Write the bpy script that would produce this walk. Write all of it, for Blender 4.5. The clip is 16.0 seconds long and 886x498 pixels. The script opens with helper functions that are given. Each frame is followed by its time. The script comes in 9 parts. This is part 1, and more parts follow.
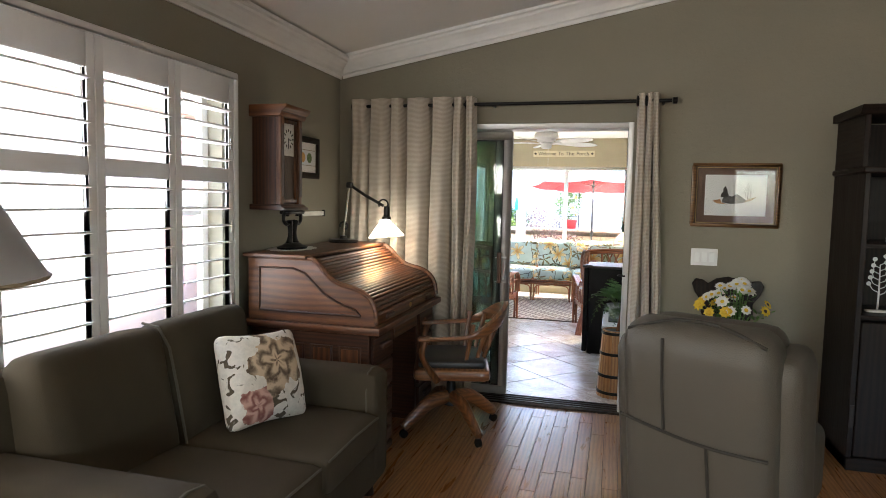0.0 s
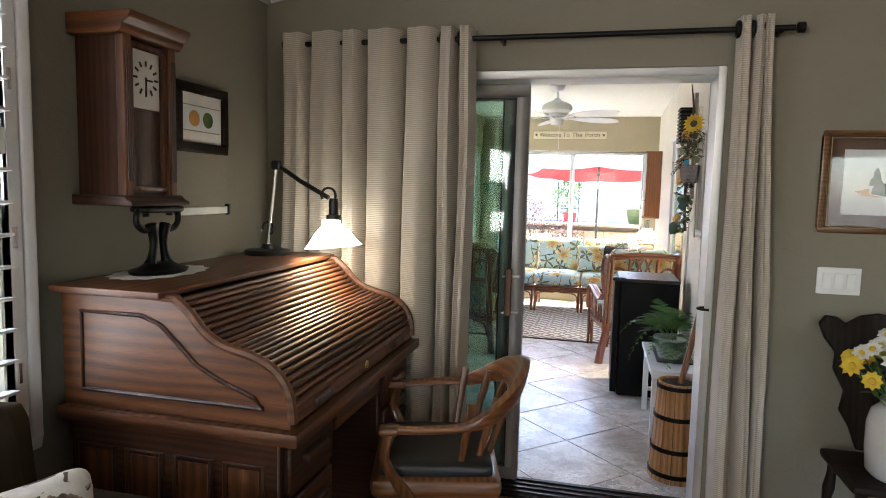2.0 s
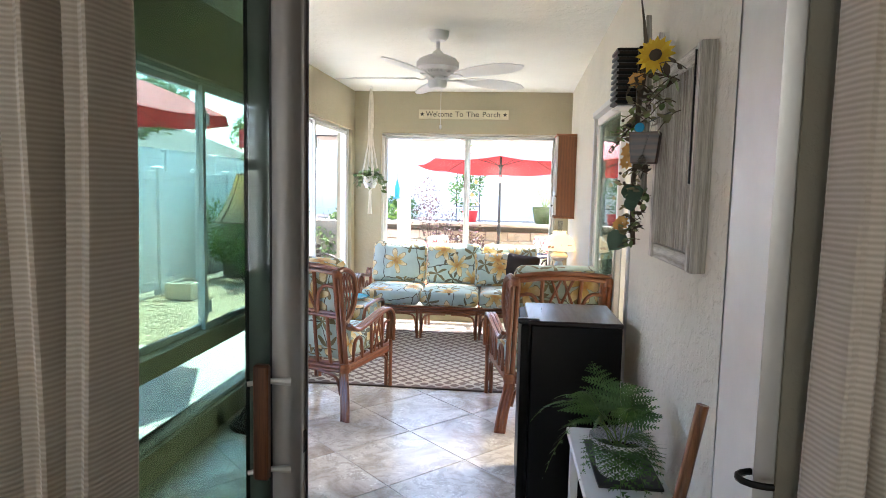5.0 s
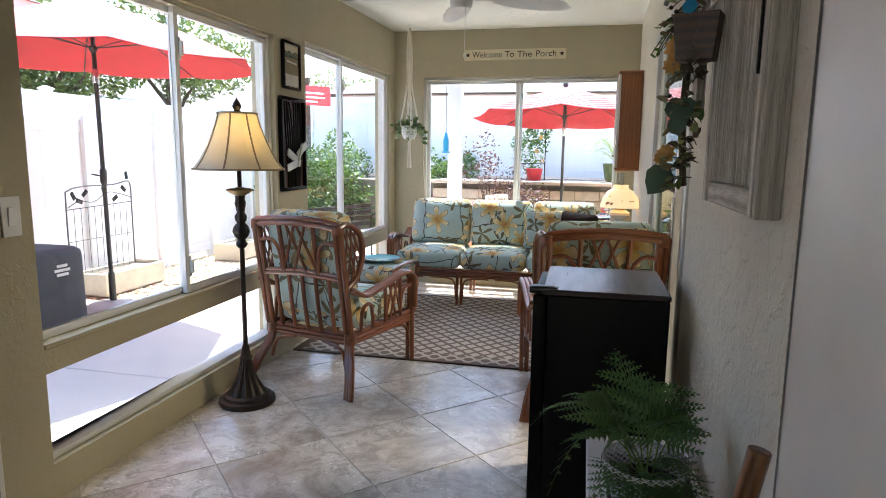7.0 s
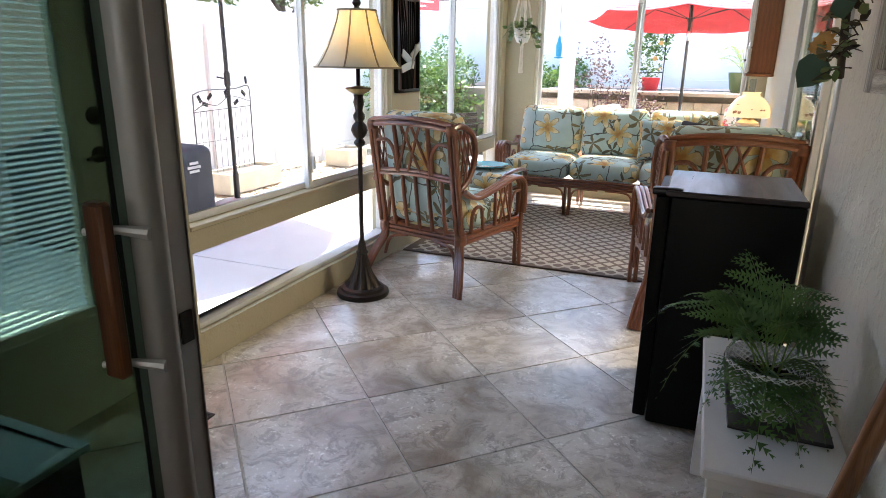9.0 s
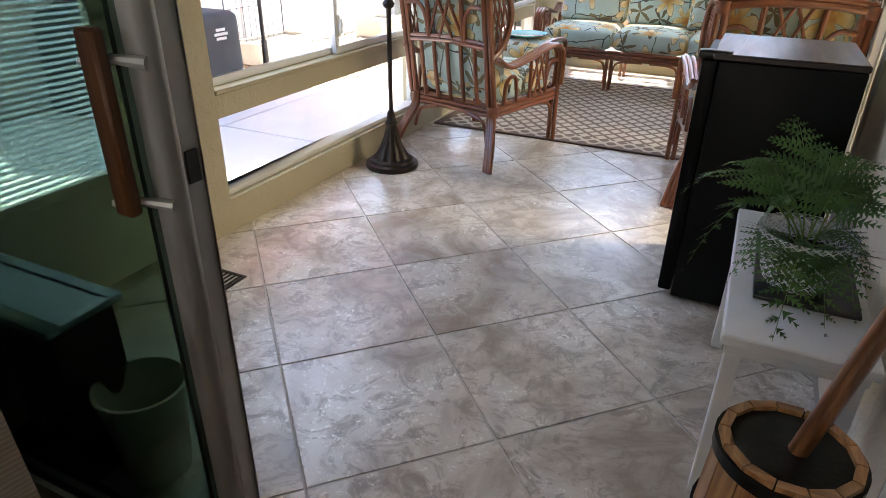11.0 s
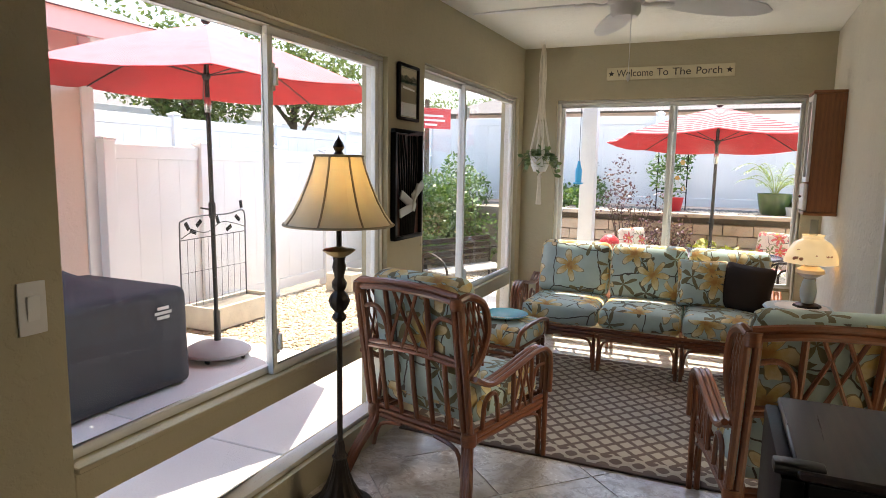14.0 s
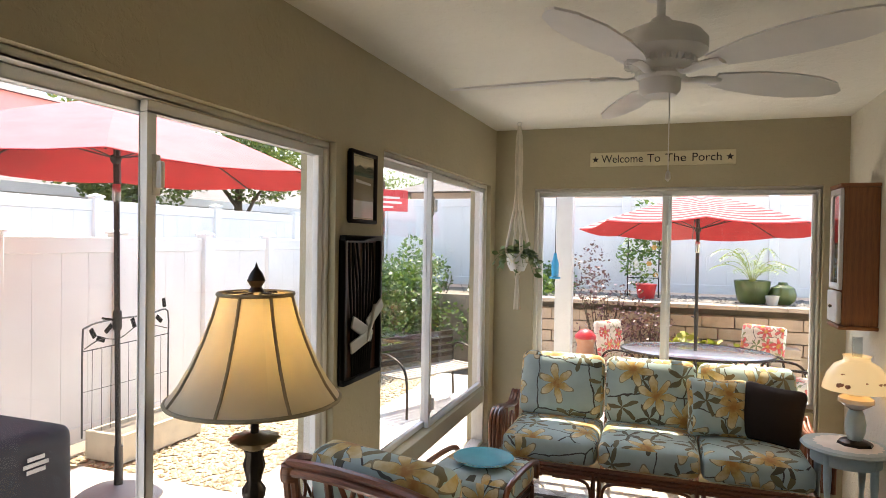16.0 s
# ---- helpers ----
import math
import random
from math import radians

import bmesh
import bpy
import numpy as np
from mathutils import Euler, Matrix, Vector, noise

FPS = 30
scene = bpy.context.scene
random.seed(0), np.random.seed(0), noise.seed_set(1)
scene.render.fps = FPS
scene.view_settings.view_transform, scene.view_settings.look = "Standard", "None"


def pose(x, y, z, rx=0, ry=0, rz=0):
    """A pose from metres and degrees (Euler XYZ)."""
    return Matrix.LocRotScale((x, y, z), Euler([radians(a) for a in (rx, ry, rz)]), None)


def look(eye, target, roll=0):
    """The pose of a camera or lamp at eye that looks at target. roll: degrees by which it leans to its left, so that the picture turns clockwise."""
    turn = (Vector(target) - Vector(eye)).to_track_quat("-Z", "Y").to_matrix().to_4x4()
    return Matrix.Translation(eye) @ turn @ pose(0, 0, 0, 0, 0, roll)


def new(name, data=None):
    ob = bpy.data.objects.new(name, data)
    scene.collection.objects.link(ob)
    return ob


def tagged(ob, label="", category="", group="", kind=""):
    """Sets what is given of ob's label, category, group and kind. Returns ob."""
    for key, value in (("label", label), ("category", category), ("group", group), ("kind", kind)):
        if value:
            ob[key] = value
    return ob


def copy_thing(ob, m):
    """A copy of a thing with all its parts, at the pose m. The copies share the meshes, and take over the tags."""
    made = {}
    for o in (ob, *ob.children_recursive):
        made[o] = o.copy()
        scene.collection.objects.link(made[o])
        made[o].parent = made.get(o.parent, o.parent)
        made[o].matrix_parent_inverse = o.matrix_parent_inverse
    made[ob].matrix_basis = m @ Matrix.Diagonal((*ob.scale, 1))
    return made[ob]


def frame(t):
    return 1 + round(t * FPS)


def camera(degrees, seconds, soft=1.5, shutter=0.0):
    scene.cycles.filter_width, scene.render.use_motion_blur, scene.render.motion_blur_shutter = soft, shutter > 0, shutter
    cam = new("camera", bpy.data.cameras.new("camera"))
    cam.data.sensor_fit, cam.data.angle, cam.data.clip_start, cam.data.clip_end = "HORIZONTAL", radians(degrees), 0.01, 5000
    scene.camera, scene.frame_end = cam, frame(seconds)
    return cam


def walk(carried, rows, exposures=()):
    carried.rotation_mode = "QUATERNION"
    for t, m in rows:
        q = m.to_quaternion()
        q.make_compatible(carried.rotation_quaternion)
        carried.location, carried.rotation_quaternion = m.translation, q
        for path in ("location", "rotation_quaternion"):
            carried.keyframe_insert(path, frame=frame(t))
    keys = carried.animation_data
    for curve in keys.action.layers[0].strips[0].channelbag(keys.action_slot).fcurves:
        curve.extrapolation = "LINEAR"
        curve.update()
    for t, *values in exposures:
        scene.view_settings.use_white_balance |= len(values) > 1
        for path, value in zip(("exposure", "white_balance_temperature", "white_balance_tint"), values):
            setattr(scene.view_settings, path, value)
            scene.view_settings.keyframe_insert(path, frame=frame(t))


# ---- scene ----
cam = camera(70.4, 16.0, 0.6)
PATH = [
    (0, (-0.084, 0.808, 1.499), (-0.608, 2.732, 1.344), 1.2),
    (0.5, (-0.166, 1.223, 1.476), (-0.702, 3.143, 1.318), 1.3),
    (1, (-0.291, 1.648, 1.477), (-0.828, 3.567, 1.301), 1.3),
    (1.5, (-0.433, 2.013, 1.484), (-0.957, 3.934, 1.301), 1.3),
    (2, (-0.489, 2.381, 1.496), (-0.966, 4.314, 1.31), 1.4),
    (2.5, (-0.563, 2.757, 1.481), (-0.999, 4.701, 1.299), 1.4),
    (3, (-0.604, 3.12, 1.486), (-1.007, 5.07, 1.305), 1.5),
    (3.5, (-0.529, 3.433, 1.503), (-0.872, 5.396, 1.329), 0.6),
    (4, (-0.568, 3.815, 1.473), (-0.816, 5.792, 1.3), 1.8),
    (4.5, (-0.516, 4.106, 1.468), (-0.728, 6.088, 1.296), 1.7),
    (4.7, (-0.491, 4.175, 1.473), (-0.683, 6.158, 1.296), 1.3),
    (6.8, (-0.179, 4.963, 1.342), (-0.55, 6.909, 1.064), 0.7),
    (7, (-0.19, 4.974, 1.348), (-0.627, 6.902, 1.044), 0.7),
    (7.5, (-0.23, 4.99, 1.322), (-0.777, 6.878, 0.956), 0.6),
    (8, (-0.255, 4.982, 1.306), (-0.886, 6.827, 0.859), 0.7),
    (8.5, (-0.273, 4.942, 1.306), (-0.943, 6.753, 0.785), 1.0),
    (9, (-0.244, 4.922, 1.286), (-0.957, 6.701, 0.715), 0.9),
    (9.5, (-0.241, 4.907, 1.248), (-0.98, 6.657, 0.623), 0.8),
    (10, (-0.223, 4.915, 1.197), (-0.974, 6.621, 0.472), 1.0),
    (10.2, (-0.217, 4.922, 1.176), (-0.971, 6.604, 0.399), 0.9),
    (12.3, (-0.368, 5.081, 1.387), (-1.104, 6.661, 0.408), 1.7),
    (12.5, (-0.423, 5.12, 1.406), (-1.174, 6.745, 0.516), 1.5),
    (13, (-0.457, 5.265, 1.48), (-1.246, 6.996, 0.861), 1.1),
    (13.5, (-0.473, 5.505, 1.53), (-1.259, 7.3, 1.127), 1.1),
    (14, (-0.522, 5.707, 1.492), (-1.303, 7.529, 1.234), 1.0),
    (14.5, (-0.654, 6.039, 1.514), (-1.432, 7.869, 1.301), 0.9),
    (15, (-0.686, 6.298, 1.535), (-1.467, 8.13, 1.353), 0.8),
    (15.5, (-0.725, 6.472, 1.607), (-1.447, 8.332, 1.466), 0.8),
    (16, (-0.919, 6.489, 1.679), (-1.572, 8.379, 1.652), 0.9),
]
EXPOSURES = [(0, 4.0, 6470, 10), (1.0, 3.95, 6420, 10), (2.5, 4.05, 6150, 9.5), (3.5, 4.15, 5980, 9.5), (4.5, 3.9, 6130, 9.5), (7.0, 2.72, 6370, 9), (8.5, 2.92, 6420, 9.5), (9.5, 3.05, 6560, 9.8), (10.2, 3.18, 6640, 9.8), (12.5, 3.4, 6760, 10), (13.0, 2.58, 6930, 11), (13.5, 2.35, 7050, 11), (14.5, 2.2, 7380, 12), (16, 2.22, 7560, 12)]
walk(cam, [(t, look(eye, target, roll)) for t, eye, target, roll in PATH], EXPOSURES)

# ---- light ----
SUN_DIR = Vector((-0.083, 0.454, 0.887)).normalized()      # towards the sun
world = bpy.data.worlds.new("sky")
scene.world = world
world.use_nodes = True
wn = world.node_tree.nodes
sky = wn.new("ShaderNodeTexSky")
sky.sky_type, sky.sun_disc = "NISHITA", False
sky.sun_elevation = math.asin(SUN_DIR.z)
sky.sun_rotation = math.atan2(SUN_DIR.x, SUN_DIR.y) % (2 * math.pi)
world.node_tree.links.new(sky.outputs[0], wn["Background"].inputs[0])
wn["Background"].inputs[1].default_value = 0.15
sun = new("sun", bpy.data.lights.new("sun", "SUN"))
sun.data.energy, sun.data.angle, sun.data.color = 2.8, radians(0.5), (1.0, 0.98, 0.94)
sun.matrix_world = look(SUN_DIR * 30, (0, 0, 0))


def area_lamp(name, eye, target, sx, sy, watts, color):
    ob = new(name, bpy.data.lights.new(name, "AREA"))
    ob.data.shape, ob.data.size, ob.data.size_y = "RECTANGLE", sx, sy
    ob.data.energy, ob.data.color = watts, color
    ob.matrix_world = look(eye, target)
    return ob


def bulb(name, at, watts, color, radius=0.03):
    ob = new(name, bpy.data.lights.new(name, "POINT"))
    ob.data.energy, ob.data.color, ob.data.shadow_soft_size = watts, color, radius
    ob.location = at
    return ob


# added fill lamps behind the walk's start, shutter daylight, and the three lit lamps
# rear and side fill: no windows known there, both hang before solid wall
area_lamp("rear_window_light", (-0.6, -2.44, 1.6), (-0.4, 5, 1.2), 1.2, 1.3, 1.8, (1.0, 0.96, 0.88))
area_lamp("side_window_light", (-2.14, -1.2, 1.5), (2.0, -0.6, 1.2), 1.6, 1.3, 15, (1.0, 0.96, 0.88))
area_lamp("shutter_window_light", (-2.345, 2.593, 1.42), (2, 2.593, 1.40), 2.44, 1.38, 3.2, (0.97, 0.98, 1.0))
# unseen fill added in the next room, brightens the porch through its door
area_lamp("kitchen_light", (2.3, 8.6, 2.4), (2.3, 8.6, 0), 1.0, 1.0, 26, (1.0, 0.88, 0.70))
desk_bulb = new("desk_lamp_bulb", bpy.data.lights.new("desk_lamp_bulb", "SPOT"))
desk_bulb.data.energy, desk_bulb.data.color, desk_bulb.data.shadow_soft_size = 1.5, (1.0, 0.50, 0.13), 0.03
desk_bulb.data.spot_size, desk_bulb.data.spot_blend = radians(105), 0.6
desk_bulb.matrix_world = look((-1.637, 5.0, 1.285), (-1.70, 4.76, 0.9))
bulb("floor_lamp_bulb", (-1.93, 7.90, 1.42), 0.6, (1.0, 0.70, 0.32), 0.04)
bulb("table_lamp_bulb", (0.09, 10.37, 0.95), 0.14, (1.0, 0.7, 0.4), 0.03)

# ---- mesh tools ----
def uv_metres(me):
    """Box-projected UVs in metres, u along the longest side."""
    n = len(me.vertices)
    co = np.empty(n * 3)
    me.vertices.foreach_get("co", co)
    co = co.reshape(-1, 3)
    size = co.max(0) - co.min(0)
    layer = me.uv_layers.new(name="UVMap")
    uv = np.empty((len(me.loops), 2))
    for p in me.polygons:
        k = max(range(3), key=lambda i: abs(p.normal[i]))
        a, b = [i for i in range(3) if i != k]
        if size[b] > size[a]:
            a, b = b, a
        for li in p.loop_indices:
            c = co[me.loops[li].vertex_index]
            uv[li] = (c[a], c[b])
    layer.data.foreach_set("uv", uv.ravel())


class M:
    """Vertices and faces of one mesh in the making."""

    def __init__(self):
        self.v, self.f = [], []

    def add(self, vs, fs, m=None):
        o = len(self.v)
        self.v += [tuple(m @ Vector(p)) if m else tuple(p) for p in vs]
        self.f += [tuple(i + o for i in f) for f in fs]
        return self

    def box(self, x0, x1, y0, y1, z0, z1, m=None):
        vs = [(x, y, z) for x in (x0, x1) for y in (y0, y1) for z in (z0, z1)]
        fs = [(0, 1, 3, 2), (4, 6, 7, 5), (0, 4, 5, 1), (2, 3, 7, 6), (0, 2, 6, 4), (1, 5, 7, 3)]
        return self.add(vs, fs, m)

    def soft(self, sx, sy, sz, r, m=None, n=8, puff=0.0, sag=0.0):
        """A rounded box about the origin; puff swells its z faces."""
        fs, vs, idx = [], [], {}
        h = Vector((sx / 2, sy / 2, sz / 2))

        def vert(p):
            key = tuple(round(c, 5) for c in p)
            if key not in idx:
                idx[key] = len(vs)
                q = Vector((p[0] * h.x, p[1] * h.y, p[2] * h.z))
                rr = min(r, h.x * 0.999, h.y * 0.999, h.z * 0.999)
                c = Vector([max(-h[i] + rr, min(h[i] - rr, q[i])) for i in range(3)])
                d = q - c
                q = c + d.normalized() * rr if d.length > 1e-9 else q
                if puff:
                    q.z += math.copysign(puff * (1 - p[0] ** 2) * (1 - p[1] ** 2), q.z) * min(1, abs(q.z) / max(h.z, 1e-6))
                if sag:
                    q.z -= sag * (1 - p[0] ** 2) * (1 - p[1] ** 2)
                vs.append(q)
            return idx[key]

        def g(t):
            t = 2 * t / n - 1
            return math.copysign(abs(t) ** 0.6, t) if t else 0.0
        for axis in range(3):
            for s in (-1, 1):
                for i in range(n):
                    for j in range(n):
                        quad = []
                        for a, b in ((i, j), (i + 1, j), (i + 1, j + 1), (i, j + 1)):
                            p = [0, 0, 0]
                            p[axis], p[(axis + 1) % 3], p[(axis + 2) % 3] = s, g(a), g(b)
                            quad.append(vert(p))
                        fs.append(quad if s > 0 else quad[::-1])
        return self.add(vs, fs, m)

    def tube(self, pts, r, n=8, m=None, closed=False, flat=1.0):
        """A round bar along pts; r a number or one per point."""
        pts = [Vector(p) for p in pts]
        rs = r if isinstance(r, (list, tuple)) else [r] * len(pts)
        k = len(pts)
        vs, fs, side = [], [], None
        for i, p in enumerate(pts):
            a = pts[i - 1] if (i or closed) else pts[0]
            b = pts[(i + 1) % k] if (i < k - 1 or closed) else pts[-1]
            d = (b - a).normalized()
            if side is None:
                side = d.cross((0, 0, 1)) if abs(d.z) < 0.9 else d.cross((1, 0, 0))
            side = (side - d * side.dot(d)).normalized()
            up = d.cross(side)
            for j in range(n):
                t = 2 * math.pi * j / n
                vs.append(p + side * math.cos(t) * rs[i] + up * math.sin(t) * rs[i] * flat)
        for i in range(k if closed else k - 1):
            for j in range(n):
                i2, j2 = (i + 1) % k, (j + 1) % n
                fs.append((i * n + j, i * n + j2, i2 * n + j2, i2 * n + j))
        if not closed:
            fs += [tuple(range(n))[::-1], tuple(range((k - 1) * n, k * n))]
        return self.add(vs, fs, m)

    def lathe(self, prof, n=24, m=None, wave=0, depth=0.0):
        """A turned shape from (radius, z) pairs; wave: flutes round it."""
        vs, fs = [], []
        for r, z in prof:
            for j in range(n):
                t = 2 * math.pi * j / n
                q = r * (1 + depth * math.cos(wave * t)) if wave else r
                vs.append((q * math.cos(t), q * math.sin(t), z))
        for i in range(len(prof) - 1):
            for j in range(n):
                fs.append((i * n + j, i * n + (j + 1) % n, (i + 1) * n + (j + 1) % n, (i + 1) * n + j))
        if prof[0][0] > 1e-4:
            fs.append(tuple(range(n))[::-1])
        if prof[-1][0] > 1e-4:
            fs.append(tuple(range((len(prof) - 1) * n, len(prof) * n)))
        return self.add(vs, fs, m)

    def prism(self, poly, y0, y1, m=None):
        """A polygon in the xz plane, drawn out from y0 to y1."""
        k = len(poly)
        vs = [(x, y0, z) for x, z in poly] + [(x, y1, z) for x, z in poly]
        fs = [tuple(range(k)), tuple(range(2 * k - 1, k - 1, -1))]
        fs += [(i, i + k, (i + 1) % k + k, (i + 1) % k) for i in range(k)]
        return self.add(vs, fs, m)

    def cells(self, us, vs_, keep, d0, d1, put):
        """A slab of kept grid cells between depths d0 and d1; put(u, v, d) gives the place."""
        def quad(a, b, c, d):
            self.add([put(*p) for p in (a, b, c, d)], [(0, 1, 2, 3)])
        nu, nv = len(us) - 1, len(vs_) - 1
        for i in range(nu):
            for j in range(nv):
                if not keep(i, j):
                    continue
                u0, u1, v0, v1 = us[i], us[i + 1], vs_[j], vs_[j + 1]
                quad((u0, v0, d0), (u1, v0, d0), (u1, v1, d0), (u0, v1, d0))
                quad((u0, v0, d1), (u0, v1, d1), (u1, v1, d1), (u1, v0, d1))
                for di, dj, a, b in ((-1, 0, (u0, v0), (u0, v1)), (1, 0, (u1, v1), (u1, v0)), (0, -1, (u1, v0), (u0, v0)), (0, 1, (u0, v1), (u1, v1))):
                    ii, jj = i + di, j + dj
                    if not (0 <= ii < nu and 0 <= jj < nv and keep(ii, jj)):
                        quad((*a, d0), (*b, d0), (*b, d1), (*a, d1))
        return self

    def mesh(self, name, bevel=0.0, smooth=True, segs=1, angle=40):
        me = bpy.data.meshes.new(name)
        me.from_pydata(self.v, [], self.f)
        bm = bmesh.new()
        bm.from_mesh(me)
        bmesh.ops.remove_doubles(bm, verts=bm.verts, dist=1e-5)
        bmesh.ops.recalc_face_normals(bm, faces=bm.faces)
        if bevel:
            es = [e for e in bm.edges if len(e.link_faces) == 2 and e.calc_face_angle(0) > 0.5]
            bmesh.ops.bevel(bm, geom=es, offset=bevel, segments=segs, affect="EDGES", profile=0.6, clamp_overlap=True)
        bm.to_mesh(me)
        bm.free()
        uv_metres(me)
        if smooth:
            me.shade_smooth()
            me.set_sharp_from_angle(angle=radians(angle))
        return me


def mesh_ob(name, m, material, parent=None, label="", bevel=0.0, smooth=True, segs=1, at=None):
    me = m if isinstance(m, bpy.types.Mesh) else m.mesh(name, bevel, smooth, segs)
    if not me.materials:
        me.materials.append(material)
    ob = new(name, me)
    ob.parent = parent
    if at is not None:
        ob.matrix_local = at
    return tagged(ob, label)


def part(name, m, material, parent, label="", bevel=0.0, smooth=True, segs=1, at=None):
    return mesh_ob(name, m, material, parent, label, bevel, smooth, segs, at)


def thing(name, m, label, category, group=""):
    """An Empty at a thing's base."""
    ob = new(name)
    ob.empty_display_size = 0.1
    ob.matrix_world = m
    return tagged(ob, label, category, group)


def solid(name, m, material, label, category, group="", bevel=0.0, at=None, smooth=True, segs=1):
    return tagged(mesh_ob(name, m, material, None, label, bevel, smooth, segs, at), "", category, group)


def structure(name, m, material, label="", bevel=0.0, smooth=False):
    return tagged(mesh_ob(name, m, material, None, label, bevel, smooth), kind="structure")


def arc(c, r, a0, a1, n=8, plane="xz", ry=None):
    """Points of an arc about c, angles in degrees, in the plane named."""
    out = []
    for i in range(n + 1):
        t = radians(a0 + (a1 - a0) * i / n)
        u, w = r * math.cos(t), (ry or r) * math.sin(t)
        out.append({"xz": (c[0] + u, c[1], c[2] + w), "yz": (c[0], c[1] + u, c[2] + w), "xy": (c[0] + u, c[1] + w, c[2])}[plane])
    return out


def smooth_path(pts, n=5):
    """A Catmull-Rom line through pts."""
    pts = [Vector(p) for p in pts]
    out = []
    for i in range(len(pts) - 1):
        a, b, c, d = pts[max(i - 1, 0)], pts[i], pts[i + 1], pts[min(i + 2, len(pts) - 1)]
        for k in range(n):
            t = k / n
            out.append(0.5 * (2 * b + (c - a) * t + (2 * a - 5 * b + 4 * c - d) * t * t + (3 * b - a - 3 * c + d) * t ** 3))
    return out + [pts[-1]]


def word_mesh(text, size, depth=0.002):
    """Lettering in the built-in font as a mesh in the xz plane, centred."""
    cu = bpy.data.curves.new("lettering", "FONT")
    cu.body, cu.size, cu.extrude, cu.align_x, cu.align_y = text, size, depth, "CENTER", "CENTER"
    ob = bpy.data.objects.new("lettering", cu)
    scene.collection.objects.link(ob)
    dg = bpy.context.evaluated_depsgraph_get()
    me = bpy.data.meshes.new_from_object(ob.evaluated_get(dg))
    bpy.data.objects.remove(ob)
    me.transform(pose(0, 0, 0, 90, 0, 0))
    me.materials.clear()
    return me

# ---- materials ----
def nodes_of(name):
    ma = bpy.data.materials.new(name)
    ma.use_nodes = True
    nt = ma.node_tree
    return ma, nt, nt.nodes, nt.links, nt.nodes["Principled BSDF"]


def coords(nt, kind="UV", scale=(1, 1, 1), shift=True):
    """Texture coordinates in metres, moved by each object's own random number."""
    tc, mp = nt.nodes.new("ShaderNodeTexCoord"), nt.nodes.new("ShaderNodeMapping")
    mp.inputs["Scale"].default_value = scale
    nt.links.new(tc.outputs[kind], mp.inputs["Vector"])
    if shift:
        oi, mu = nt.nodes.new("ShaderNodeObjectInfo"), nt.nodes.new("ShaderNodeMath")
        mu.operation = "MULTIPLY"
        mu.inputs[1].default_value = 37.0
        nt.links.new(oi.outputs["Random"], mu.inputs[0])
        nt.links.new(mu.outputs[0], mp.inputs["Location"])
    return mp.outputs[0]


def noise_tex(nt, vec, scale, detail=4.0, rough=0.55, distort=0.0):
    n = nt.nodes.new("ShaderNodeTexNoise")
    n.inputs["Scale"].default_value, n.inputs["Detail"].default_value = scale, detail
    n.inputs["Roughness"].default_value, n.inputs["Distortion"].default_value = rough, distort
    nt.links.new(vec, n.inputs["Vector"])
    return n.outputs["Fac"]


def ramp(nt, fac, stops):
    r = nt.nodes.new("ShaderNodeValToRGB")
    while len(r.color_ramp.elements) < len(stops):
        r.color_ramp.elements.new(0.5)
    for e, (p, c) in zip(r.color_ramp.elements, stops):
        e.position, e.color = p, (*c, 1) if len(c) == 3 else c
    nt.links.new(fac, r.inputs[0])
    return r.outputs["Color"]


def mix(nt, fac, a, b, mode="MIX"):
    n = nt.nodes.new("ShaderNodeMix")
    n.data_type, n.blend_type = "RGBA", mode
    for sock, val in ((n.inputs["Factor"], fac), (n.inputs["A"], a), (n.inputs["B"], b)):
        if isinstance(val, bpy.types.NodeSocket):
            nt.links.new(val, sock)
        else:
            sock.default_value = val if isinstance(val, (int, float)) else (*val, 1) if len(val) == 3 else val
    return n.outputs["Result"]


def calc(nt, op, a, b=0.0, c=0.0):
    n = nt.nodes.new("ShaderNodeMath")
    n.operation = op
    for i, val in enumerate((a, b, c)):
        if isinstance(val, bpy.types.NodeSocket):
            nt.links.new(val, n.inputs[i])
        else:
            n.inputs[i].default_value = val
    return n.outputs[0]


def bumped(nt, bsdf, height, strength, distance=0.01):
    b = nt.nodes.new("ShaderNodeBump")
    b.inputs["Strength"].default_value, b.inputs["Distance"].default_value = strength, distance
    nt.links.new(height, b.inputs["Height"])
    nt.links.new(b.outputs[0], bsdf.inputs["Normal"])


def scaled(c, k):
    return tuple(min(1.0, x * k) for x in c[:3])


def plain(name, col, rough=0.5, metal=0.0, var=0.12, scale=6.0, bump=0.15, bscale=80.0, spec=0.5, coat=0.0, kind="Object", sheen=0.0, dist=0.004):
    """Colour with broad and fine variation and a fine relief."""
    ma, nt, ns, ln, bs = nodes_of(name)
    vec = coords(nt, kind)
    broad, fine = noise_tex(nt, vec, scale, 5), noise_tex(nt, vec, bscale, 3)
    base = ramp(nt, broad, [(0.3, scaled(col, 1 - var)), (0.7, scaled(col, 1 + var))])
    ln.new(mix(nt, calc(nt, "MULTIPLY", fine, var), base, scaled(col, 0.75)), bs.inputs["Base Color"])
    ln.new(calc(nt, "MULTIPLY_ADD", broad, 0.25 * rough, rough * 0.88), bs.inputs["Roughness"])
    bs.inputs["Metallic"].default_value, bs.inputs["Specular IOR Level"].default_value = metal, spec
    bs.inputs["Coat Weight"].default_value, bs.inputs["Sheen Weight"].default_value = coat, sheen
    if bump:
        bumped(nt, bs, fine, bump, dist)
    return ma


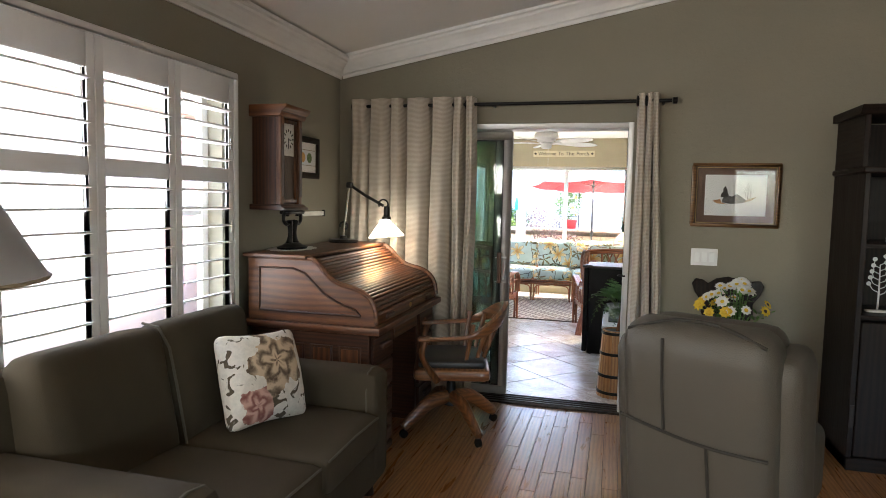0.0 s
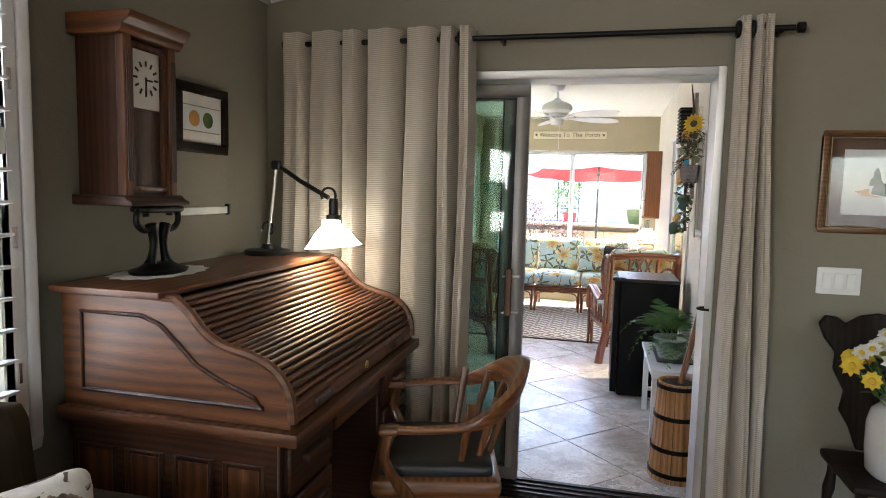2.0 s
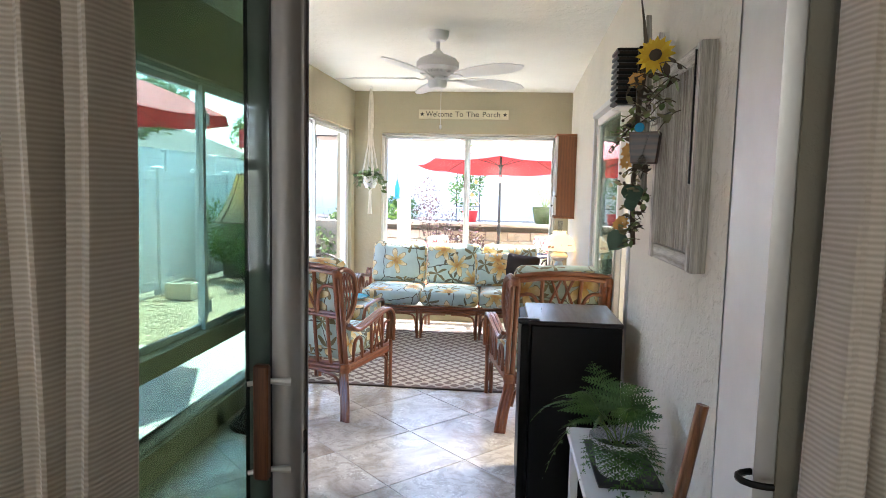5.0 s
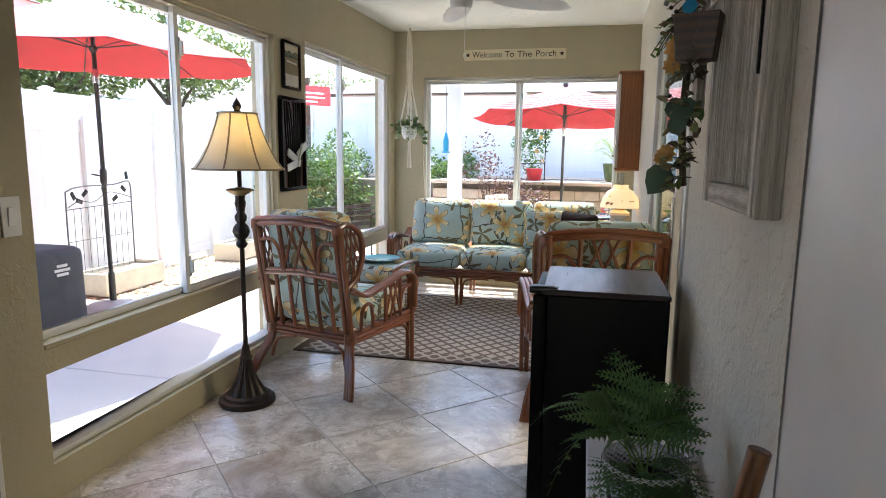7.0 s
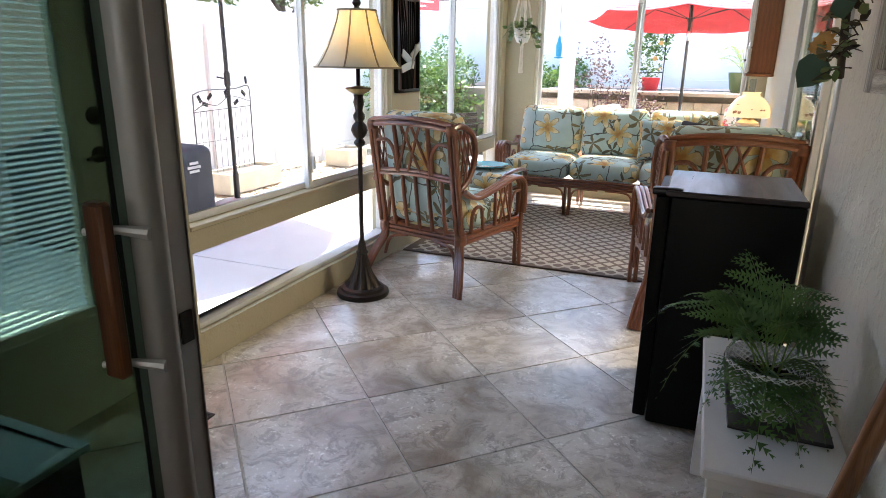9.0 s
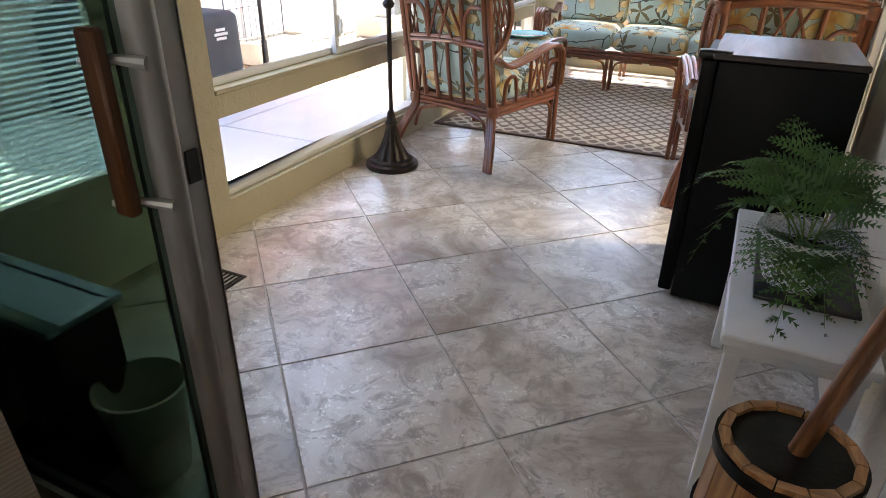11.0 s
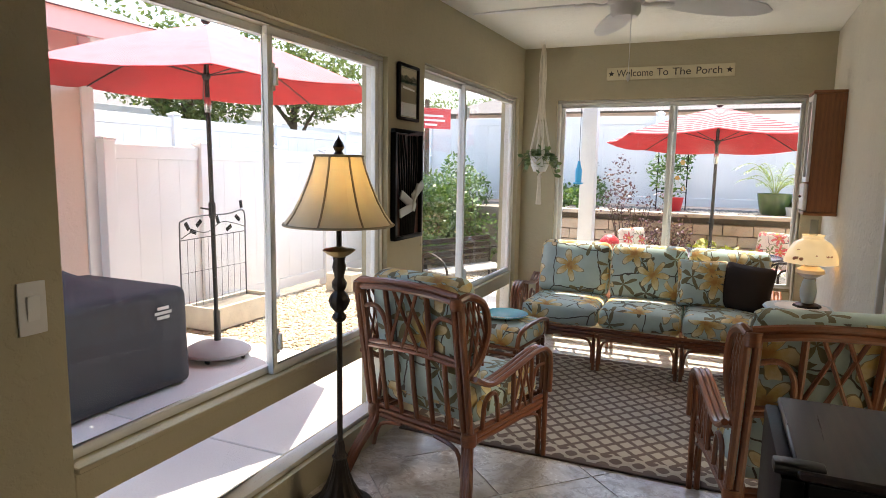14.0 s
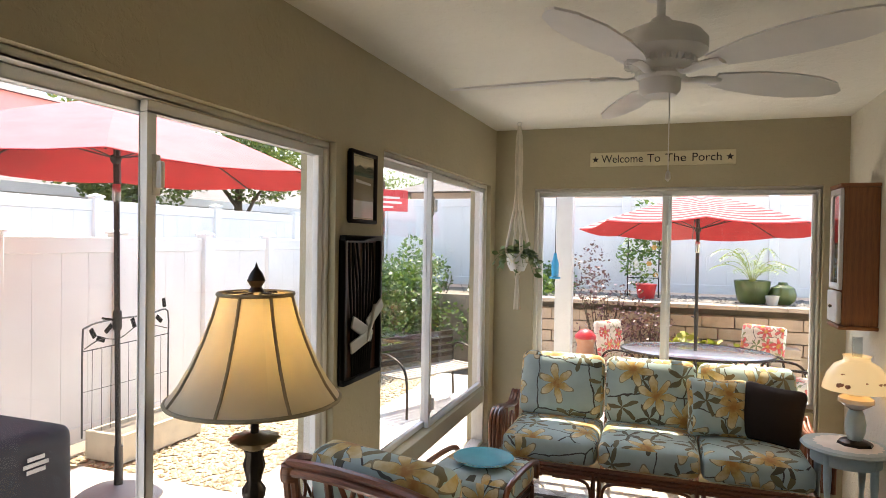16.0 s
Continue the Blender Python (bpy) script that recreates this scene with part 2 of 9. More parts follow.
def wood(name, dark, light, rough=0.35, grain=14.0, coat=0.2, ringy=0.5, bump=0.12, spec=0.5):
    """Grain along u, rings and pores."""
    ma, nt, ns, ln, bs = nodes_of(name)
    vec = coords(nt, "UV", (1.2, grain, 1))
    ring = noise_tex(nt, vec, 1.6, 6, 0.6, 1.4)
    pore = noise_tex(nt, coords(nt, "UV", (8, 160, 1)), 2.0, 4, 0.7)
    wv = nt.nodes.new("ShaderNodeTexWave")
    wv.bands_direction = "Y"
    wv.inputs["Scale"].default_value, wv.inputs["Distortion"].default_value, wv.inputs["Detail"].default_value = 1.1, 9.0, 3.0
    wv.inputs["Detail Scale"].default_value = 0.7
    ln.new(vec, wv.inputs["Vector"])
    f = calc(nt, "ADD", calc(nt, "MULTIPLY", ring, 1 - ringy), calc(nt, "MULTIPLY", wv.outputs["Fac"], ringy))
    base = ramp(nt, f, [(0.25, dark), (0.5, tuple((a + b) / 2 for a, b in zip(dark, light))), (0.8, light)])
    oi = ns.new("ShaderNodeObjectInfo")
    base = mix(nt, 0.25, base, mix(nt, oi.outputs["Random"], scaled(dark, 0.8), scaled(light, 1.1)))
    pm = ramp(nt, pore, [(0.35, (0.45, 0.45, 0.45)), (0.55, (1, 1, 1))])
    ln.new(mix(nt, 0.6, base, pm, "MULTIPLY"), bs.inputs["Base Color"])
    ln.new(calc(nt, "MULTIPLY_ADD", ring, 0.25, rough - 0.1), bs.inputs["Roughness"])
    bs.inputs["Coat Weight"].default_value, bs.inputs["Coat Roughness"].default_value = coat, 0.2
    bs.inputs["Specular IOR Level"].default_value = spec
    bumped(nt, bs, pore, bump, 0.003)
    return ma


def stucco(name, col, bscale=70.0, bump=0.5, dirt=0.1, rough=0.85):
    """Rolled or trowelled plaster."""
    ma, nt, ns, ln, bs = nodes_of(name)
    vec = coords(nt, "Object", shift=False)
    broad, mid, fine = noise_tex(nt, vec, 1.3, 4), noise_tex(nt, vec, bscale * 0.35, 4, 0.6), noise_tex(nt, vec, bscale, 3, 0.6)
    base = ramp(nt, broad, [(0.3, scaled(col, 1 - dirt)), (0.7, scaled(col, 1 + dirt * 0.6))])
    ln.new(mix(nt, calc(nt, "MULTIPLY", fine, 0.2), base, scaled(col, 0.8)), bs.inputs["Base Color"])
    bs.inputs["Roughness"].default_value = rough
    knock = ramp(nt, mid, [(0.48, (0, 0, 0)), (0.56, (1, 1, 1))])
    bumped(nt, bs, mix(nt, 0.5, knock, fine), bump, 0.004)
    return ma


def glass_pane(name, tint=(1, 1, 1), gloss=1.0):
    """Thin window glass: clear, with a mirror's share by the angle."""
    ma, nt, ns, ln, bs = nodes_of(name)
    ns.remove(bs)
    tr, gl, fr, mx = (ns.new("ShaderNode" + k) for k in ("BsdfTransparent", "BsdfGlossy", "LayerWeight", "MixShader"))
    tr.inputs[0].default_value = (*tint, 1)
    gl.inputs["Roughness"].default_value = 0.02
    rise = calc(nt, "POWER", fr.outputs["Facing"], 5.0)
    ln.new(calc(nt, "MULTIPLY", calc(nt, "MULTIPLY_ADD", rise, 0.48, 0.02), gloss), mx.inputs[0])
    ln.new(tr.outputs[0], mx.inputs[1]), ln.new(gl.outputs[0], mx.inputs[2])
    ln.new(mx.outputs[0], ns["Material Output"].inputs[0])
    return ma


def pressed_plastic(name):
    """Clear plastic pressed with a diamond lattice: mostly see-through, with a milky share on the ridges."""
    ma = glass_pane(name, (0.86, 0.88, 0.87), 3.0)
    nt = ma.node_tree
    sx = nt.nodes.new("ShaderNodeSeparateXYZ")
    nt.links.new(coords(nt, "Object", shift=False), sx.inputs[0])
    turn = calc(nt, "MULTIPLY", calc(nt, "ARCTAN2", sx.outputs[1], sx.outputs[0]), 4.5)
    up = calc(nt, "MULTIPLY", sx.outputs[2], 62.0)
    ridges = [calc(nt, "LESS_THAN", calc(nt, "ABSOLUTE", calc(nt, "SUBTRACT", calc(nt, "FRACT", calc(nt, op, turn, up)), 0.5)), 0.12) for op in ("ADD", "SUBTRACT")]
    milk, mx = nt.nodes.new("ShaderNodeBsdfDiffuse"), nt.nodes.new("ShaderNodeMixShader")
    milk.inputs[0].default_value = (0.72, 0.75, 0.73, 1)
    nt.links.new(calc(nt, "MULTIPLY_ADD", calc(nt, "MAXIMUM", *ridges), 0.45, 0.12), mx.inputs[0])
    out = nt.nodes["Material Output"]
    nt.links.new(out.inputs[0].links[0].from_socket, mx.inputs[1])
    nt.links.new(milk.outputs[0], mx.inputs[2])
    nt.links.new(mx.outputs[0], out.inputs[0])
    return ma


def flower_print(name, ground, petals, heart, leaf, cell=0.27, rough=0.85, line=(0.06, 0.06, 0.045), leafc=0.17):
    """Printed cloth: large many-petalled flowers, leaves on stems, on a plain ground."""
    ma, nt, ns, ln, bs = nodes_of(name)
    vec = coords(nt, "UV")
    wob = ns.new("ShaderNodeTexNoise")
    wob.inputs["Scale"].default_value = 9.0
    ln.new(vec, wob.inputs["Vector"])
    vm = ns.new("ShaderNodeVectorMath")
    vm.operation = "MULTIPLY_ADD"
    ln.new(wob.outputs["Color"], vm.inputs[0])
    vm.inputs[1].default_value = (0.06, 0.06, 0)
    ln.new(vec, vm.inputs[2])
    warped = vm.outputs[0]

    def blossoms(size, count, sharp, seed):
        vo = ns.new("ShaderNodeTexVoronoi")
        vo.voronoi_dimensions, vo.inputs["Scale"].default_value = "2D", 1 / size
        vo.inputs["Randomness"].default_value = 0.75
        off = ns.new("ShaderNodeVectorMath")
        off.operation = "ADD"
        off.inputs[1].default_value = (seed, seed * 0.7, 0)
        ln.new(warped, off.inputs[0])
        ln.new(off.outputs[0], vo.inputs["Vector"])
        sub = ns.new("ShaderNodeVectorMath")
        sub.operation = "SUBTRACT"
        ln.new(off.outputs[0], sub.inputs[0])
        ln.new(vo.outputs["Position"], sub.inputs[1])
        sx = ns.new("ShaderNodeSeparateXYZ")
        ln.new(sub.outputs[0], sx.inputs[0])
        ang = calc(nt, "ARCTAN2", sx.outputs[1], sx.outputs[0])
        sc = ns.new("ShaderNodeSeparateColor")
        ln.new(vo.outputs["Color"], sc.inputs[0])
        turn = calc(nt, "ADD", ang, calc(nt, "MULTIPLY", sc.outputs[0], 6.28))
        pet = calc(nt, "POWER", calc(nt, "ABSOLUTE", calc(nt, "COSINE", calc(nt, "MULTIPLY", turn, count / 2))), sharp)
        return vo.outputs["Distance"], pet, sc.outputs[1]

    d, pet, pick = blossoms(cell, 6, 1.3, 3.1)
    edge = calc(nt, "MULTIPLY_ADD", pet, 0.31, 0.10)
    inside = calc(nt, "LESS_THAN", d, edge)
    rim = calc(nt, "LESS_THAN", calc(nt, "ABSOLUTE", calc(nt, "SUBTRACT", d, edge)), 0.016)
    fine = noise_tex(nt, vec, 40, 3)
    pcol = ramp(nt, calc(nt, "ADD", d, calc(nt, "MULTIPLY", calc(nt, "SUBTRACT", fine, 0.5), 0.3)), [(0.03, heart), (0.16, petals[0]), (0.40, petals[1])])
    d2, pet2, pick2 = blossoms(leafc, 5, 3.0, 11.7)
    edge2 = calc(nt, "MULTIPLY_ADD", pet2, 0.46, 0.02)
    leaf_in = calc(nt, "MULTIPLY", calc(nt, "LESS_THAN", d2, edge2), calc(nt, "GREATER_THAN", pick2, 0.22))
    lcol = mix(nt, pick2, leaf[0], leaf[1])
    stem = ns.new("ShaderNodeTexVoronoi")
    stem.voronoi_dimensions, stem.feature, stem.inputs["Scale"].default_value = "2D", "DISTANCE_TO_EDGE", 1 / (cell * 1.1)
    ln.new(warped, stem.inputs["Vector"])
    vine = calc(nt, "LESS_THAN", stem.outputs["Distance"], 0.012)
    shade = noise_tex(nt, vec, 6, 3)
    base = ramp(nt, shade, [(0.35, scaled(ground, 0.88)), (0.65, scaled(ground, 1.06))])
    col = mix(nt, vine, base, line)
    col = mix(nt, leaf_in, col, lcol)
    col = mix(nt, inside, col, pcol)
    col = mix(nt, calc(nt, "MULTIPLY", rim, 0.75), col, scaled(petals[0], 0.35))
    weave = noise_tex(nt, vec, 400, 2)
    ln.new(mix(nt, calc(nt, "MULTIPLY", weave, 0.18), col, (0.3, 0.3, 0.28)), bs.inputs["Base Color"])
    bs.inputs["Roughness"].default_value, bs.inputs["Sheen Weight"].default_value = rough, 0.15
    bumped(nt, bs, mix(nt, 0.6, shade, weave), 0.25, 0.006)
    return ma


def tile_stone(name, lo, mid_, hi):
    """Glazed travertine-look tile: clouds, pits and streaks; each tile its own."""
    ma, nt, ns, ln, bs = nodes_of(name)
    vec = coords(nt, "Object")
    cloud, vein, pit = noise_tex(nt, vec, 3.2, 8, 0.62, 0.8), noise_tex(nt, vec, 9, 8, 0.75, 1.5), noise_tex(nt, vec, 52, 6, 0.75)
    base = ramp(nt, cloud, [(0.32, lo), (0.5, mid_), (0.68, hi)])
    base = mix(nt, ramp(nt, vein, [(0.50, (0, 0, 0)), (0.62, (0.9, 0.9, 0.9))]), base, scaled(lo, 0.78))
    oi = ns.new("ShaderNodeObjectInfo")
    base = mix(nt, 0.35, base, mix(nt, oi.outputs["Random"], lo, hi), "SOFT_LIGHT")
    scratch = ramp(nt, pit, [(0.56, (0, 0, 0)), (0.62, (1, 1, 1))])
    near = ramp(nt, cloud, [(0.45, (0, 0, 0)), (0.62, (1, 1, 1))])
    marks = calc(nt, "MULTIPLY", scratch, near)
    ln.new(mix(nt, calc(nt, "MULTIPLY", marks, 0.95), base, scaled(hi, 1.35)), bs.inputs["Base Color"])
    ln.new(calc(nt, "MULTIPLY_ADD", vein, 0.3, 0.10), bs.inputs["Roughness"])
    bumped(nt, bs, mix(nt, 0.5, vein, pit), 0.22, 0.004)
    return ma


def slats_mat(name, col, rough=0.6):
    return plain(name, col, rough, var=0.05, bump=0.05)


def leafy(name, a, b, rough=0.5, sub=0.15):
    """Leaves, each its own green, letting some light through."""
    ma, nt, ns, ln, bs = nodes_of(name)
    ge = ns.new("ShaderNodeNewGeometry")
    col = ramp(nt, ge.outputs["Random Per Island"], [(0.0, a), (1.0, b)])
    fine = noise_tex(nt, coords(nt, "Object"), 30, 3)
    ln.new(mix(nt, calc(nt, "MULTIPLY", fine, 0.4), col, scaled(a, 0.6)), bs.inputs["Base Color"])
    bs.inputs["Roughness"].default_value = rough
    tl, mx = ns.new("ShaderNodeBsdfTranslucent"), ns.new("ShaderNodeMixShader")
    ln.new(mix(nt, 0.3, col, (0.3, 0.4, 0.02)), tl.inputs[0])
    mx.inputs[0].default_value = sub
    ln.new(bs.outputs[0], mx.inputs[1]), ln.new(tl.outputs[0], mx.inputs[2])
    ln.new(mx.outputs[0], ns["Material Output"].inputs[0])
    return ma


def thin_cloth(name, col, through_part=0.4, rough=0.9, stripes=None):
    """Cloth that lets light through: lamp shades and parasols."""
    ma, nt, ns, ln, bs = nodes_of(name)
    vec = coords(nt, "UV", shift=False)
    weave, soft_ = noise_tex(nt, vec, 260, 2), noise_tex(nt, vec, 5, 3)
    base = ramp(nt, soft_, [(0.35, scaled(col, 0.92)), (0.65, scaled(col, 1.05))])
    if stripes:
        sx = ns.new("ShaderNodeSeparateXYZ")
        ln.new(vec, sx.inputs[0])
        m = calc(nt, "LESS_THAN", calc(nt, "FRACT", calc(nt, "DIVIDE", sx.outputs[0], stripes[1])), 0.5)
        base = mix(nt, m, base, stripes[0])
    ln.new(base, bs.inputs["Base Color"])
    bs.inputs["Roughness"].default_value = rough
    bumped(nt, bs, weave, 0.15, 0.002)
    tl, mx = ns.new("ShaderNodeBsdfTranslucent"), ns.new("ShaderNodeMixShader")
    ln.new(base, tl.inputs[0])
    mx.inputs[0].default_value = through_part
    ln.new(bs.outputs[0], mx.inputs[1]), ln.new(tl.outputs[0], mx.inputs[2])
    ln.new(mx.outputs[0], ns["Material Output"].inputs[0])
    return ma


def ribbed(name, col, pitch, rough=0.9):
    """Cloth with a fine woven rib across u."""
    ma, nt, ns, ln, bs = nodes_of(name)
    vec = coords(nt, "UV", shift=False)
    sx = ns.new("ShaderNodeSeparateXYZ")
    ln.new(vec, sx.inputs[0])
    rib = calc(nt, "SINE", calc(nt, "MULTIPLY", sx.outputs[0], 2 * math.pi / pitch))
    soft_ = noise_tex(nt, vec, 3, 4)
    base = ramp(nt, soft_, [(0.3, scaled(col, 0.92)), (0.7, scaled(col, 1.05))])
    ln.new(mix(nt, calc(nt, "MULTIPLY_ADD", rib, 0.22, 0.22), base, scaled(col, 0.45)), bs.inputs["Base Color"])
    bs.inputs["Roughness"].default_value, bs.inputs["Sheen Weight"].default_value = rough, 0.2
    bumped(nt, bs, rib, 0.35, 0.002)
    return ma


def rug_weave(name, field, line, pitch=0.112):
    """Flat-woven trellis pattern: a diagonal lattice, thin inside lines, and a scrolled border."""
    ma, nt, ns, ln, bs = nodes_of(name)
    tc, sx = ns.new("ShaderNodeTexCoord"), ns.new("ShaderNodeSeparateXYZ")
    ln.new(tc.outputs["Object"], sx.inputs[0])
    x, y = sx.outputs[0], sx.outputs[1]
    def lines(v, w):
        return calc(nt, "LESS_THAN", calc(nt, "ABSOLUTE", calc(nt, "SUBTRACT", calc(nt, "FRACT", v), 0.5)), w)
    a = calc(nt, "DIVIDE", calc(nt, "ADD", x, calc(nt, "MULTIPLY", y, 0.93)), pitch)
    b = calc(nt, "DIVIDE", calc(nt, "SUBTRACT", x, calc(nt, "MULTIPLY", y, 0.93)), pitch)
    lat = calc(nt, "MAXIMUM", lines(a, 0.15), lines(b, 0.15))
    border = calc(nt, "MAXIMUM", calc(nt, "GREATER_THAN", calc(nt, "ABSOLUTE", x), 0.93), calc(nt, "GREATER_THAN", calc(nt, "ABSOLUTE", y), 0.76))
    sc = calc(nt, "ADD", calc(nt, "SINE", calc(nt, "MULTIPLY", x, 55)), calc(nt, "SINE", calc(nt, "MULTIPLY", y, 55)))
    scroll = calc(nt, "GREATER_THAN", calc(nt, "ABSOLUTE", sc), 0.75)
    edge = calc(nt, "MAXIMUM", calc(nt, "GREATER_THAN", calc(nt, "ABSOLUTE", x), 1.06), calc(nt, "GREATER_THAN", calc(nt, "ABSOLUTE", y), 0.89))
    pat = mix(nt, border, lat, scroll)
    pat = mix(nt, edge, pat, (1, 1, 1))
    weave = noise_tex(nt, tc.outputs["Object"], 220, 2)
    wear = noise_tex(nt, tc.outputs["Object"], 4, 4)
    col = mix(nt, pat, mix(nt, wear, scaled(field, 0.85), field), mix(nt, wear, scaled(line, 0.85), scaled(line, 1.15)))
    ln.new(mix(nt, calc(nt, "MULTIPLY", weave, 0.3), col, (0.12, 0.1, 0.08)), bs.inputs["Base Color"])
    bs.inputs["Roughness"].default_value = 0.95
    bumped(nt, bs, weave, 0.5, 0.004)
    return ma


def shade_glow(name, col, glow, power):
    """White glass lit from within."""
    ma, nt, ns, ln, bs = nodes_of(name)
    bs.inputs["Base Color"].default_value = (*col, 1)
    bs.inputs["Roughness"].default_value = 0.25
    bs.inputs["Emission Color"].default_value = (*glow, 1)
    bs.inputs["Emission Strength"].default_value = power
    return ma


def shingled(name, col):
    """Asphalt shingles in courses, for roofs that stay far off."""
    ma, nt, ns, ln, bs = nodes_of(name)
    vec = coords(nt, "UV", shift=False)
    br = ns.new("ShaderNodeTexBrick")
    br.inputs["Scale"].default_value, br.inputs["Mortar Size"].default_value = 1.0, 0.012
    br.inputs["Brick Width"].default_value, br.inputs["Row Height"].default_value = 0.33, 0.14
    for k, c in (("Color1", scaled(col, 0.85)), ("Color2", scaled(col, 1.15)), ("Mortar", scaled(col, 0.4))):
        br.inputs[k].default_value = (*c, 1)
    ln.new(vec, br.inputs["Vector"])
    ln.new(mix(nt, noise_tex(nt, vec, 60, 3), br.outputs[0], scaled(col, 0.8)), bs.inputs["Base Color"])
    bs.inputs["Roughness"].default_value = 0.9
    return ma


def picture_print(name, paper, inks, scale):
    """A small printed view: soft patches of ink fading into the paper."""
    ma, nt, ns, ln, bs = nodes_of(name)
    tc = ns.new("ShaderNodeTexCoord")
    sx = ns.new("ShaderNodeSeparateXYZ")
    ln.new(tc.outputs["Generated"], sx.inputs[0])
    n1 = noise_tex(nt, tc.outputs["Object"], scale, 6, 0.65)
    n2 = noise_tex(nt, tc.outputs["Object"], scale * 2.3, 5, 0.6)
    low = ramp(nt, sx.outputs[2], [(0.12, (0, 0, 0)), (0.3, (1, 1, 1)), (0.5, (1, 1, 1)), (0.72, (0, 0, 0))])
    m = calc(nt, "MULTIPLY", low, ramp(nt, n1, [(0.46, (0, 0, 0)), (0.56, (1, 1, 1))]))
    ln.new(mix(nt, m, paper, ramp(nt, n2, [(0.35, inks[0]), (0.5, inks[1]), (0.65, inks[2])])), bs.inputs["Base Color"])
    bs.inputs["Roughness"].default_value, bs.inputs["Coat Weight"].default_value = 0.6, 0.15
    bs.inputs["Coat Roughness"].default_value = 0.03
    return ma


def peony_print(name, ground, petal, rose, leaf):
    """Cushion cloth with one large brown bloom, a rose beside it and dark leaves, about the cushion's middle."""
    ma, nt, ns, ln, bs = nodes_of(name)
    vec = coords(nt, "Object", shift=False)
    wob = noise_tex(nt, vec, 11, 4, 0.6)
    fine = noise_tex(nt, vec, 46, 4, 0.65)
    sx = ns.new("ShaderNodeSeparateXYZ")
    ln.new(vec, sx.inputs[0])

    def bloom(cx, cy, rad, count, twist):
        dx, dy = calc(nt, "SUBTRACT", sx.outputs[0], cx), calc(nt, "SUBTRACT", sx.outputs[1], cy)
        d = calc(nt, "SQRT", calc(nt, "ADD", calc(nt, "MULTIPLY", dx, dx), calc(nt, "MULTIPLY", dy, dy)))
        d = calc(nt, "ADD", d, calc(nt, "MULTIPLY", calc(nt, "SUBTRACT", wob, 0.5), rad * 0.95))
        a = calc(nt, "ARCTAN2", dy, dx)
        lobe = calc(nt, "COSINE", calc(nt, "ADD", calc(nt, "MULTIPLY", a, count), calc(nt, "MULTIPLY", d, twist)))
        inside = calc(nt, "LESS_THAN", d, calc(nt, "MULTIPLY_ADD", lobe, rad * 0.14, rad * 0.86))
        rings = calc(nt, "SINE", calc(nt, "ADD", calc(nt, "MULTIPLY", d, 11 / rad), calc(nt, "MULTIPLY", lobe, 1.6)))
        return inside, calc(nt, "ADD", calc(nt, "MULTIPLY_ADD", rings, 0.30, 0.35), calc(nt, "MULTIPLY", fine, 0.35))
    base = ramp(nt, fine, [(0.35, scaled(ground, 0.9)), (0.65, scaled(ground, 1.05))])
    lf = ramp(nt, noise_tex(nt, vec, 15, 2, 0.5, 1.2), [(0.60, (0, 0, 0)), (0.63, (1, 1, 1))])
    base = mix(nt, lf, base, mix(nt, fine, leaf, scaled(leaf, 3.5)))
    for (cx, cy, rad, n, tw), (lo, hi) in (((-0.10, -0.12, 0.085, 4, 40), rose), ((0.02, 0.06, 0.15, 5, 22), petal)):
        inside, tone = bloom(cx, cy, rad, n, tw)
        base = mix(nt, inside, base, ramp(nt, tone, [(0.15, lo), (0.75, hi)]))
    ln.new(base, bs.inputs["Base Color"])
    bs.inputs["Roughness"].default_value = 0.9
    bumped(nt, bs, noise_tex(nt, vec, 350, 2), 0.2, 0.003)
    return ma


